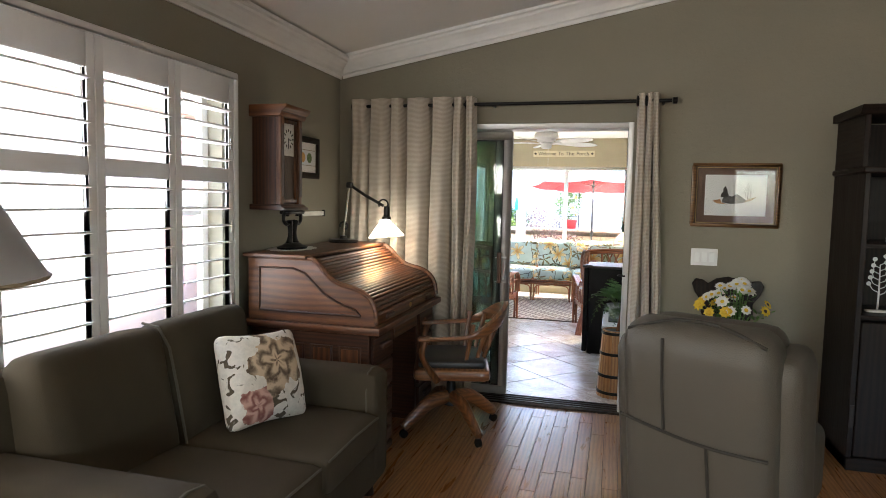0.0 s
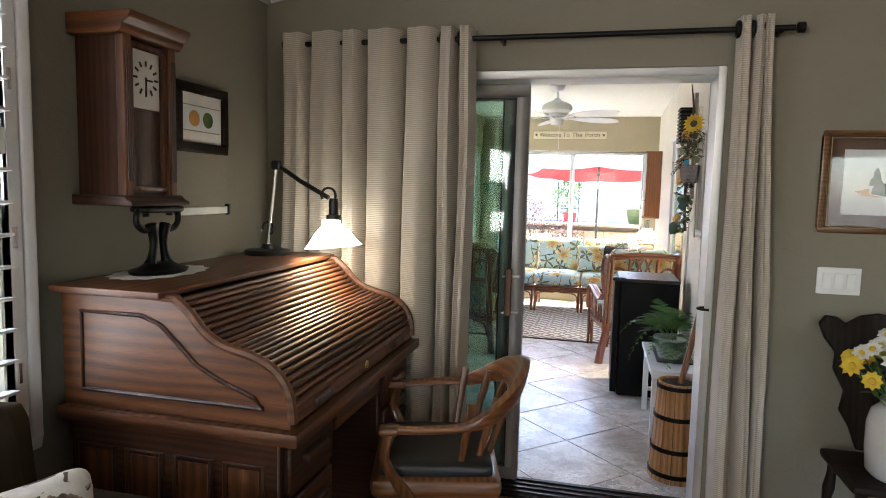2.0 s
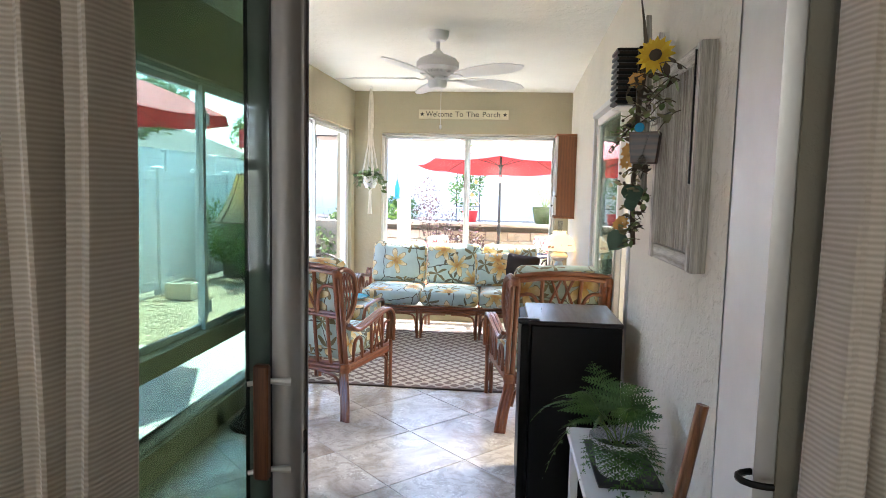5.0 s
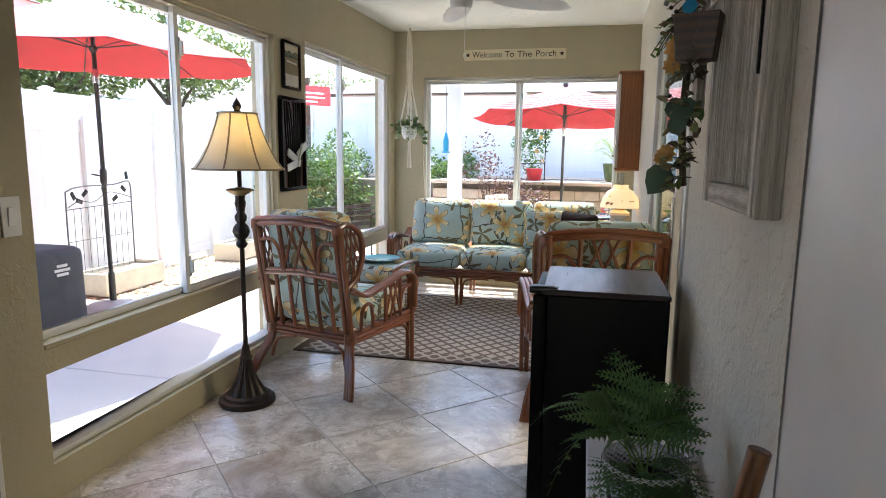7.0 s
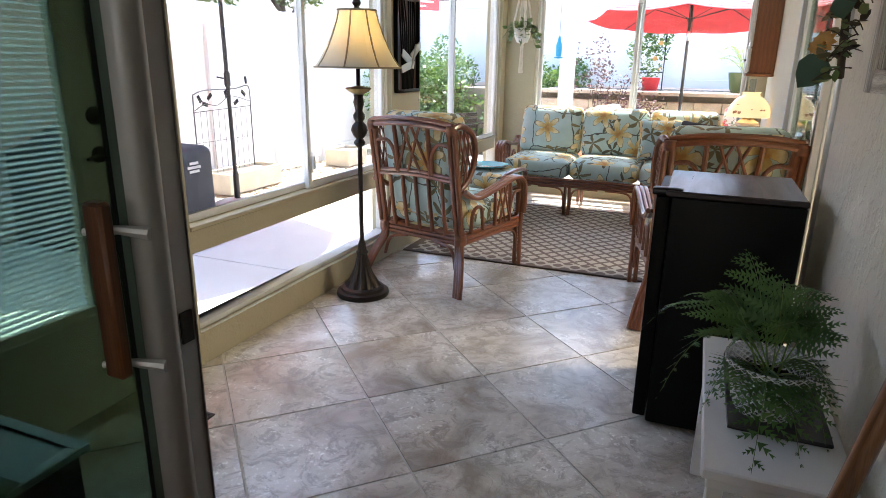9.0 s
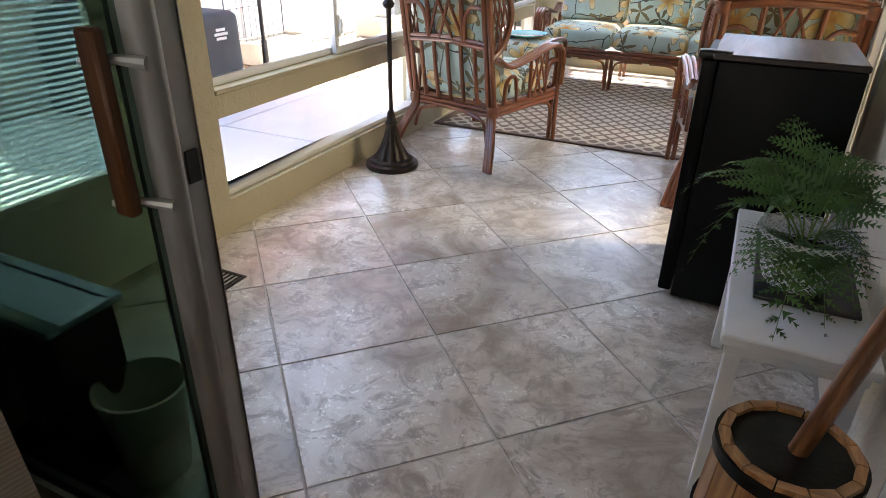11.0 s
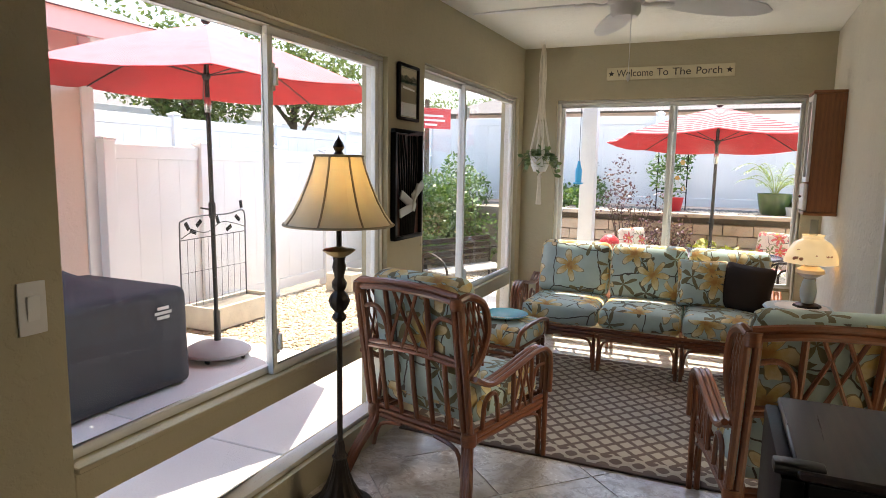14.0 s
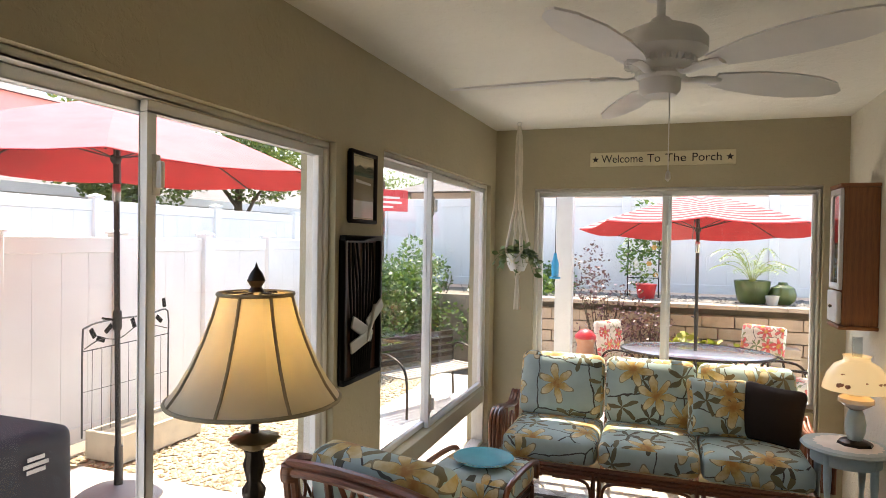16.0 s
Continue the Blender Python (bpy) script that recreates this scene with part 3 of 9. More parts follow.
MAT = {
    "olive_wall": stucco("olive_wall", (0.235, 0.215, 0.16), 90, 0.25, 0.06),
    "khaki_wall": stucco("khaki_wall", (0.465, 0.41, 0.275), 60, 0.45, 0.09),
    "beige_stucco": stucco("beige_stucco", (0.70, 0.66, 0.55), 48, 1.0, 0.08),
    "porch_ceiling": stucco("porch_ceiling", (0.84, 0.82, 0.74), 40, 0.6, 0.05),
    "white_ceiling": stucco("white_ceiling", (0.72, 0.70, 0.67), 80, 0.2, 0.04),
    "white_paint": plain("white_paint", (0.75, 0.74, 0.72), 0.4, var=0.05, bump=0.06),
    "vinyl": plain("vinyl", (0.80, 0.80, 0.78), 0.4, var=0.04, bump=0.04),
    "fence_vinyl": plain("fence_vinyl", (0.82, 0.81, 0.79), 0.45, var=0.04, scale=2, bump=0.04),
    "aluminium": plain("aluminium", (0.62, 0.62, 0.60), 0.45, 0.6, var=0.08, bump=0.05),
    "leaf_metal": plain("leaf_metal", (0.46, 0.44, 0.42), 0.45, 0.15, var=0.1, bump=0.06),
    "window_vinyl": plain("window_vinyl", (0.70, 0.68, 0.62), 0.45, var=0.07, bump=0.06),
    "dark_seal": plain("dark_seal", (0.02, 0.02, 0.02), 0.6),
    "glass": glass_pane("glass"),
    "tinted_glass": glass_pane("tinted_glass", (0.64, 0.73, 0.69), 1.3),
    "clear_plastic": glass_pane("clear_plastic", (0.88, 0.9, 0.9), 2.5),
    "pressed_plastic": pressed_plastic("pressed_plastic"),
    "oak_floor": wood("oak_floor", (0.22, 0.095, 0.034), (0.42, 0.21, 0.08), 0.28, 12, 0.4),
    "desk_oak": wood("desk_oak", (0.045, 0.013, 0.005), (0.20, 0.072, 0.022), 0.40, 7, 0.12, 0.4),
    "dark_desk": wood("dark_desk", (0.026, 0.009, 0.005), (0.085, 0.030, 0.012), 0.38, 12, 0.3),
    "chair_oak": wood("chair_oak", (0.10, 0.036, 0.012), (0.26, 0.105, 0.035), 0.3, 10, 0.4),
    "rattan": wood("rattan", (0.13, 0.035, 0.013), (0.31, 0.105, 0.042), 0.3, 6, 0.5, 0.2),
    "cabinet_oak": wood("cabinet_oak", (0.22, 0.075, 0.024), (0.33, 0.125, 0.040), 0.4, 9, 0.2, 0.35),
    "ebony": wood("ebony", (0.008, 0.0055, 0.004), (0.022, 0.013, 0.009), 0.55, 10, 0.05, spec=0.2),
    "gilt_wood": wood("gilt_wood", (0.09, 0.038, 0.012), (0.22, 0.11, 0.035), 0.3, 14, 0.4),
    "churn_wood": wood("churn_wood", (0.30, 0.13, 0.042), (0.50, 0.26, 0.10), 0.45, 10, 0.1),
    "grey_board": wood("grey_board", (0.25, 0.22, 0.18), (0.62, 0.58, 0.50), 0.85, 14, 0.0, 0.3, 0.5),
    "chipped_white": wood("chipped_white", (0.34, 0.29, 0.22), (0.86, 0.83, 0.76), 0.8, 9, 0.0, 0.35, 0.5),
    "iron": plain("iron", (0.012, 0.012, 0.012), 0.4, 0.7, var=0.3, bump=0.2),
    "bronze": plain("bronze", (0.035, 0.026, 0.020), 0.38, 0.6, var=0.4, bump=0.15),
    "old_gold": plain("old_gold", (0.45, 0.32, 0.14), 0.4, 0.7, var=0.3),
    "brass": plain("brass", (0.6, 0.42, 0.15), 0.3, 0.9),
    "chrome": plain("chrome", (0.65, 0.65, 0.65), 0.18, 1.0, var=0.05, bump=0.0),
    "black_plastic": plain("black_plastic", (0.008, 0.008, 0.008), 0.35, var=0.2, bump=0.05),
    "fridge_black": plain("fridge_black", (0.004, 0.004, 0.004), 0.45, spec=0.15, var=0.15, bump=0.08, bscale=200),
    "fridge_top": wood("fridge_top", (0.014, 0.007, 0.006), (0.032, 0.014, 0.011), 0.3, 10, 0.15),
    "sofa_cloth": plain("sofa_cloth", (0.064, 0.050, 0.032), 0.95, var=0.15, scale=3, bump=0.3, bscale=350, sheen=0.0, spec=0.2),
    "leather": plain("leather", (0.072, 0.063, 0.049), 0.45, var=0.08, scale=3, bump=0.35, bscale=220, spec=0.4),
    "leather_dark": plain("leather_dark", (0.012, 0.012, 0.012), 0.4, bump=0.2, bscale=150),
    "seam": plain("seam", (0.10, 0.088, 0.065), 0.9),
    "dark_seam": plain("dark_seam", (0.022, 0.019, 0.014), 0.8),
    "curtain": ribbed("curtain", (0.51, 0.45, 0.365), 0.009),
    "porch_print": flower_print("porch_print", (0.47, 0.60, 0.55), ((0.62, 0.42, 0.12), (0.84, 0.76, 0.48)), (0.45, 0.20, 0.03), ((0.045, 0.042, 0.03), (0.22, 0.18, 0.065)), 0.30, leafc=0.21),
    "pillow_print": peony_print("pillow_print", (0.74, 0.69, 0.61), ((0.06, 0.035, 0.02), (0.60, 0.45, 0.30)), ((0.20, 0.06, 0.05), (0.60, 0.36, 0.29)), (0.045, 0.035, 0.022)),
    "drawing_paper": plain("drawing_paper", (0.66, 0.68, 0.66), 0.9, var=0.05, bump=0.05),
    "grey_ink": plain("grey_ink", (0.10, 0.10, 0.095), 0.9, var=0.6, scale=60, bump=0.0),
    "patio_print": flower_print("patio_print", (0.80, 0.74, 0.60), ((0.62, 0.05, 0.06), (0.80, 0.24, 0.20)), (0.6, 0.4, 0.05), ((0.10, 0.18, 0.06), (0.4, 0.42, 0.2)), 0.22),
    "brown_cloth": plain("brown_cloth", (0.022, 0.013, 0.009), 0.95, bump=0.3, bscale=300),
    "tile": tile_stone("tile", (0.38, 0.32, 0.255), (0.635, 0.58, 0.505), (0.77, 0.73, 0.665)),
    "grout": plain("grout", (0.50, 0.46, 0.40), 0.9, bump=0.4),
    "rug": rug_weave("rug", (0.52, 0.46, 0.37), (0.15, 0.105, 0.085)),
    "rug_edge": plain("rug_edge", (0.10, 0.07, 0.055), 0.95),
    "lamp_linen": thin_cloth("lamp_linen", (0.83, 0.76, 0.60), 0.5),
    "lamp_trim": plain("lamp_trim", (0.30, 0.25, 0.16), 0.8),
    "grey_shade": thin_cloth("grey_shade", (0.62, 0.62, 0.62), 0.35),
    "milk_glass": shade_glow("milk_glass", (0.9, 0.9, 0.86), (1.0, 0.93, 0.80), 0.65),
    "oil_glass": shade_glow("oil_glass", (0.85, 0.70, 0.45), (1.0, 0.72, 0.38), 0.12),
    "concrete": plain("concrete", (0.60, 0.575, 0.54), 0.9, var=0.08, scale=1.5, bump=0.4, bscale=60, kind="Object"),
    "soil": plain("soil", (0.22, 0.19, 0.15), 0.95, var=0.3, scale=3, bump=0.6, bscale=30),
    "pebble": leafy("pebble", (0.40, 0.30, 0.18), (0.66, 0.56, 0.40), 0.8, 0.0),
    "dark_pebble": leafy("dark_pebble", (0.12, 0.11, 0.10), (0.40, 0.36, 0.31), 0.85, 0.0),
    "block": plain("block", (0.52, 0.40, 0.28), 0.92, var=0.2, scale=5, bump=0.7, bscale=45, dist=0.01),
    "block_cap": plain("block_cap", (0.52, 0.42, 0.31), 0.92, var=0.15, scale=5, bump=0.6, bscale=45),
    "pink_stucco": stucco("pink_stucco", (0.70, 0.55, 0.46), 40, 0.5, 0.05),
    "roof": shingled("roof", (0.20, 0.18, 0.17)),
    "far_wall": stucco("far_wall", (0.55, 0.56, 0.58), 30, 0.3),
    "far_pane": plain("far_pane", (0.03, 0.035, 0.04), 0.08, var=0.1, bump=0.0),
    # red canopy top with the sun's paleness put into its colour
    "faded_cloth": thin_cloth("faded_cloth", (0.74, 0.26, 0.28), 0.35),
    # black wire lightened to grey: the bright haze over it, put into the colour
    "haze_grey_wire": plain("haze_grey_wire", (0.10, 0.10, 0.10), 0.6, 0.3, var=0.3),
    # glass table top; the mirrored sky is put into its pale base colour
    "sky_pale_top": plain("sky_pale_top", (0.72, 0.76, 0.76), 0.08, var=0.08, scale=4, coat=0.5, bump=0.03),
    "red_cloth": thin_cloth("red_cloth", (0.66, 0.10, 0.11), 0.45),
    "striped_cloth": thin_cloth("striped_cloth", (0.64, 0.08, 0.09), 0.4, stripes=((0.66, 0.46, 0.45), 0.085)),
    "pole_grey": plain("pole_grey", (0.06, 0.055, 0.05), 0.4, 0.5),
    "base_grey": plain("base_grey", (0.36, 0.35, 0.34), 0.6, var=0.12),
    "cover_grey": plain("cover_grey", (0.045, 0.046, 0.052), 0.75, var=0.15, scale=3, bump=0.3, bscale=120),
    "shrub": leafy("shrub", (0.04, 0.11, 0.025), (0.18, 0.28, 0.075), sub=0.25),
    "tree_leaf": leafy("tree_leaf", (0.06, 0.10, 0.03), (0.19, 0.24, 0.075), sub=0.3),
    "burgundy": leafy("burgundy", (0.07, 0.018, 0.03), (0.20, 0.07, 0.09)),
    "yellow_leaf": leafy("yellow_leaf", (0.22, 0.26, 0.03), (0.50, 0.48, 0.08)),
    "palm_leaf": leafy("palm_leaf", (0.11, 0.20, 0.03), (0.30, 0.38, 0.08), sub=0.3),
    "fern_frond": leafy("fern_frond", (0.035, 0.095, 0.025), (0.085, 0.19, 0.055), 0.5, 0.2),
    "fern_leaf": leafy("fern_leaf", (0.055, 0.155, 0.03), (0.14, 0.30, 0.075), 0.5, 0.3),
    "ivy_dark": plain("ivy_dark", (0.05, 0.10, 0.06), 0.5, var=0.25),
    "ivy_leaf": leafy("ivy_leaf", (0.05, 0.12, 0.03), (0.30, 0.36, 0.15)),
    "dry_leaf": leafy("dry_leaf", (0.10, 0.12, 0.07), (0.32, 0.26, 0.14)),
    "petal_yellow": leafy("petal_yellow", (0.75, 0.45, 0.02), (0.85, 0.62, 0.05), 0.6, 0.2),
    "petal_white": leafy("petal_white", (0.70, 0.70, 0.62), (0.85, 0.84, 0.78), 0.6, 0.2),
    "petal_orange": leafy("petal_orange", (0.55, 0.25, 0.05), (0.7, 0.4, 0.12), 0.6, 0.1),
    "bark": plain("bark", (0.10, 0.075, 0.05), 0.95, var=0.3, bump=0.8, bscale=30),
    "terracotta": plain("terracotta", (0.45, 0.20, 0.11), 0.85, var=0.15),
    "green_glaze": plain("green_glaze", (0.10, 0.14, 0.05), 0.15, var=0.35, scale=9),
    "crock": plain("crock", (0.55, 0.54, 0.50), 0.2, var=0.05, coat=0.4),
    "cream_planter": plain("cream_planter", (0.62, 0.56, 0.44), 0.7),
    "rope": plain("rope", (0.76, 0.70, 0.58), 0.95, bump=0.5, bscale=300),
    "sign_cream": plain("sign_cream", (0.68, 0.62, 0.44), 0.75, var=0.1),
    "ink": plain("ink", (0.03, 0.025, 0.02), 0.8, bump=0),
    "red_sign": plain("red_sign", (0.60, 0.03, 0.035), 0.4),
    "blue_paint": plain("blue_paint", (0.02, 0.30, 0.55), 0.4),
    "aqua_glass": plain("aqua_glass", (0.10, 0.42, 0.48), 0.08, coat=0.6, var=0.15, bump=0.02),
    "aqua_paint": plain("aqua_paint", (0.42, 0.52, 0.52), 0.5, var=0.12),
    "pale_metal": plain("pale_metal", (0.45, 0.46, 0.42), 0.5, 0.5, var=0.15),
    "mat_board": plain("mat_board", (0.75, 0.73, 0.68), 0.9, bump=0.1),
    "brown_mat": plain("brown_mat", (0.085, 0.042, 0.022), 0.6, coat=0.0, bump=0.03),
    "cream_tub": plain("cream_tub", (0.55, 0.50, 0.38), 0.6),
}

# ---- setting ----
XL, YB, YP = -2.17, 5.35, 5.55          # living room's window wall, door wall (room face, porch face)
PX, PY, PZ = -2.135, 11.24, 2.535         # porch: window wall, end wall, ceiling
GROUND = -0.20


def right_x(y):
    """The porch's house wall, a little out of square."""
    return 0.155 + 0.0155 * (y - 5.5)


def grid_wall(us, vs, holes, d0, d1, put):
    """A wall with holes (u0, u1, v0, v1)."""
    us = sorted(set(us) | {u for h in holes for u in h[:2]})
    vs = sorted(set(vs) | {v for h in holes for v in h[2:]})

    def keep(i, j):
        u, v = (us[i] + us[i + 1]) / 2, (vs[j] + vs[j + 1]) / 2
        return not any(h[0] < u < h[1] and h[2] < v < h[3] for h in holes)
    return M().cells(us, vs, keep, d0, d1, put)


# living room
structure("wall_door", grid_wall((-2.47, 4.6), (-0.2, 3.75), [(-1.80, 0.02, -0.2, 2.06)], YB, YP, lambda u, v, d: (u, d, v)), MAT["olive_wall"], "olive-taupe painted wall round the sliding door")
structure("wall_shutter", grid_wall((-2.7, 5.35), (-0.2, 2.75), [(1.358, 3.828, 0.72, 2.12)], XL - 0.16, XL, lambda u, v, d: (d, u, v)), MAT["olive_wall"], "olive-taupe painted wall with the shuttered window")
# unseen rear wall; its opening is added to let daylight in
structure("wall_rear", grid_wall((-2.33, 4.6), (-0.2, 3.75), [(2.0, 4.4, 0.8, 2.15)], -2.7, -2.55, lambda u, v, d: (u, d, v)), MAT["olive_wall"], "olive-taupe painted wall with an added opening, out of view")
structure("wall_far_side", M().box(4.6, 4.75, -2.7, YP, -0.2, 3.75), MAT["olive_wall"], "olive-taupe painted wall")


def vault(x):
    return 2.56 + 0.185 * (x - XL) if x < 1.3 else 2.56 + 0.185 * (1.3 - XL) - 0.185 * (x - 1.3)


structure("ceiling_vault", M().prism([(XL - 0.1, vault(XL - 0.1)), (1.3, vault(1.3)), (4.7, vault(4.7)), (4.7, vault(4.7) + 0.12), (1.3, vault(1.3) + 0.12), (XL - 0.1, vault(XL - 0.1) + 0.12)], -2.65, YB - 0.001), MAT["white_ceiling"], "white vaulted ceiling")

CROWN = [(0, -0.15), (0.012, -0.15), (0.012, -0.125), (0.03, -0.118), (0.034, -0.10), (0.05, -0.075), (0.075, -0.05), (0.09, -0.04), (0.092, -0.024), (0.112, -0.018), (0.115, 0.0), (0, 0)]


def sweep_profile(prof, along, out, up):
    """A moulding: profile (out, up) carried from along[0] to along[1]."""
    a, b, o, u = (Vector(p) for p in (*along, out, up))
    k = len(prof)
    vs = [p + o * x + u * z for p in (a, b) for x, z in prof]
    fs = [tuple(range(k)), tuple(range(2 * k - 1, k - 1, -1))] + [(i, i + k, (i + 1) % k + k, (i + 1) % k) for i in range(k)]
    return M().add(vs, fs)


tagged(structure("crown_moulding_side", sweep_profile(CROWN, ((XL + 0.002, -2.5, 2.56), (XL + 0.002, YB, 2.56)), (1, 0, 0), (0, 0, 1)), MAT["white_paint"], "white stepped crown moulding"))
tagged(structure("crown_moulding_gable", sweep_profile(CROWN, ((XL, YB - 0.002, vault(XL)), (1.3, YB - 0.002, vault(1.3))), (0, -1, 0), (-0.182, 0, 0.983)), MAT["white_paint"], "white stepped crown moulding on the slope"))
BASE = [(0, 0), (0.014, 0), (0.014, 0.075), (0.008, 0.088), (0.004, 0.095), (0, 0.095)]
structure("baseboard_door_wall", sweep_profile(BASE, ((0.09, YB - 0.001, 0.002), (4.6, YB - 0.001, 0.002)), (0, -1, 0), (0, 0, 1)), MAT["white_paint"], "white baseboard")
structure("baseboard_corner", sweep_profile(BASE, ((XL, YB - 0.001, 0.002), (-1.87, YB - 0.001, 0.002)), (0, -1, 0), (0, 0, 1)), MAT["white_paint"], "white baseboard")
structure("baseboard_shutter_wall", sweep_profile(BASE, ((XL + 0.001, -2.5, 0.002), (XL + 0.001, YB - 0.02, 0.002)), (1, 0, 0), (0, 0, 1)), MAT["white_paint"], "white baseboard")

# porch
structure("wall_porch_windows", grid_wall((YP, PY + 0.16), (-0.2, PZ + 0.1), [(5.76, 6.61, 0.0, 2.06), (6.845, 8.70, 0.145, 2.06), (9.15, 11.10, 0.145, 2.10)], PX - 0.16, PX, lambda u, v, d: (d, u, v)), MAT["khaki_wall"], "khaki painted stucco wall with sliding windows and a door", smooth=False)
structure("wall_porch_end", grid_wall((PX, 0.45), (-0.2, PZ + 0.1), [(-1.83, 0.10, 0.145, 2.085)], PY, PY + 0.16, lambda u, v, d: (u, d, v)), MAT["khaki_wall"], "khaki painted stucco wall with the end window")
HOUSE_DOOR = (7.50, 9.16)
structure("wall_porch_house", grid_wall((YP, PY), (-0.2, PZ + 0.1), [(*HOUSE_DOOR, 0.0, 2.06)], 0, 0.16, lambda u, v, d: (right_x(u) + d, u, v)), MAT["beige_stucco"], "beige trowelled stucco house wall")


def porch_z(x, y):
    """The porch ceiling, a little out of level."""
    u, v = (x - PX) / (0.25 - PX), (PY - y) / (PY - YP)
    return PZ + v * (0.06 * u - 0.125 * (1 - u) + 0.02)


cl_m = M()
nx, ny = 10, 20
for k, lift in ((0, 0.0), (1, 0.12)):
    o = len(cl_m.v)
    for i in range(nx + 1):
        for j in range(ny + 1):
            x, y = PX - 0.16 + (0.61 - PX) * i / nx, YP + 0.001 + (PY + 0.159 - YP) * j / ny
            cl_m.v.append((x, y, porch_z(x, y) + lift))
    cl_m.f += [(o + i * (ny + 1) + j, o + (i + 1) * (ny + 1) + j, o + (i + 1) * (ny + 1) + j + 1, o + i * (ny + 1) + j + 1) for i in range(nx) for j in range(ny)]
structure("ceiling_porch", cl_m, MAT["porch_ceiling"], "cream textured porch ceiling", smooth=True)
structure("porch_roof", M().box(PX - 0.55, 0.5, YP, PY + 0.5, PZ + 0.122, PZ + 0.24), MAT["roof"], "shingled porch roof with an overhang")
structure("floor_porch_bed", M().box(PX - 0.16, 0.5, YB, PY + 0.16, -0.2, -0.0028), MAT["grout"], "grey grout bed of the tiled floor")
structure("floor_living_bed", M().box(XL - 0.16, 4.75, -2.7, YB - 0.001, -0.2, -0.008), MAT["ebony"], "dark underlay of the wood floor")

# the room beyond the porch's house door
structure("kitchen_floor", M().box(0.5, 4.75, YP, 11.9, -0.2, -0.002), MAT["tile"], "stone-look tiled floor")
structure("kitchen_walls", M().box(4.6, 4.75, YP + 0.001, 11.9, 0, 2.6).box(0.5, 4.6, 11.75, 11.9, 0, 2.6), MAT["khaki_wall"], "plain painted walls of the next room")
structure("kitchen_ceiling", M().box(0.46, 4.75, YP + 0.001, 11.9, 2.6, 2.7), MAT["white_ceiling"], "plain white ceiling")


# ---- windows ----
def frame_bars(m, put, u0, u1, v0, v1, w, d0, d1):
    """Four bars of a rectangular frame of width w; put maps a box."""
    put(m, u0, u1, v0, v0 + w, d0, d1)
    put(m, u0, u1, v1 - w, v1, d0, d1)
    put(m, u0, u0 + w, v0 + w, v1 - w, d0, d1)
    put(m, u1 - w, u1, v0 + w, v1 - w, d0, d1)


def put_x(m, u0, u1, v0, v1, d0, d1):
    m.box(d0, d1, u0, u1, v0, v1)


def put_y(m, u0, u1, v0, v1, d0, d1):
    m.box(u0, u1, d0, d1, v0, v1)


def sliding_window(name, put, u0, u1, v0, v1, rail, mid, d, sgn, label):
    """A slider above a fixed low light; d its middle depth, sgn points into the room."""
    win = tagged(new(name), label)
    tagged(win, kind="structure")
    fr = M()
    frame_bars(fr, put, u0, u1, v0, v1, 0.024, d - 0.045, d + 0.045)
    part("window_frame", fr, MAT["window_vinyl"], win, bevel=0.004)
    rl = M()
    put(rl, u0 + 0.024, u1 - 0.024, rail - 0.10, rail, d - 0.044, d + 0.044)
    put(rl, u0 + 0.024, u1 - 0.024, rail, rail + 0.02, d - 0.02, d + 0.06 if sgn > 0 else d + 0.02)
    part("window_rail", rl, MAT["khaki_wall"], win, bevel=0.004)
    for k, (a, b, dd) in enumerate(((u0 + 0.025, mid + 0.03, d - 0.017 * sgn), (mid - 0.03, u1 - 0.025, d + 0.017 * sgn))):
        sash = M()
        frame_bars(sash, put, a, b, rail + 0.021, v1 - 0.025, 0.032, dd - 0.014, dd + 0.014)
        so = part("sash", sash, MAT["vinyl"], win, bevel=0.003)
        pane = M()
        put(pane, a + 0.032, b - 0.032, rail + 0.053, v1 - 0.057, dd - 0.002, dd + 0.002)
        part("pane", pane, MAT["glass"], so, smooth=False).visible_shadow = False
    low = M()
    put(low, u0 + 0.025, u1 - 0.025, v0 + 0.025, rail - 0.101, d - 0.002, d + 0.002)
    part("low_pane", low, MAT["glass"], win, smooth=False).visible_shadow = False
    lat = M()
    for z in (rail + 0.16, v1 - 0.22):
        c = d + sgn * 0.04
        put(lat, mid - 0.016, mid + 0.012, z - 0.055, z + 0.055, min(c - sgn * 0.02, c - sgn * 0.004), max(c - sgn * 0.02, c - sgn * 0.004))
        put(lat, mid - 0.010, mid + 0.006, z - 0.036, z + 0.036, min(c - sgn * 0.004, c + sgn * 0.016), max(c - sgn * 0.004, c + sgn * 0.016))
    part("sash_lock", lat, MAT["white_paint"], win, "white sash lock", bevel=0.006, segs=2)
    return win


sliding_window("window_1", put_x, 6.845, 8.70, 0.145, 2.06, 0.59, 7.81, PX - 0.075, 1, "white two-panel sliding window over a fixed low pane")
sliding_window("window_2", put_x, 9.15, 11.10, 0.145, 2.10, 0.56, 9.95, PX - 0.075, 1, "white two-panel sliding window over a fixed low pane")
sliding_window("window_3", put_y, -1.83, 0.10, 0.145, 2.085, 0.56, -0.875, PY + 0.075, -1, "white two-panel sliding window of the end wall")

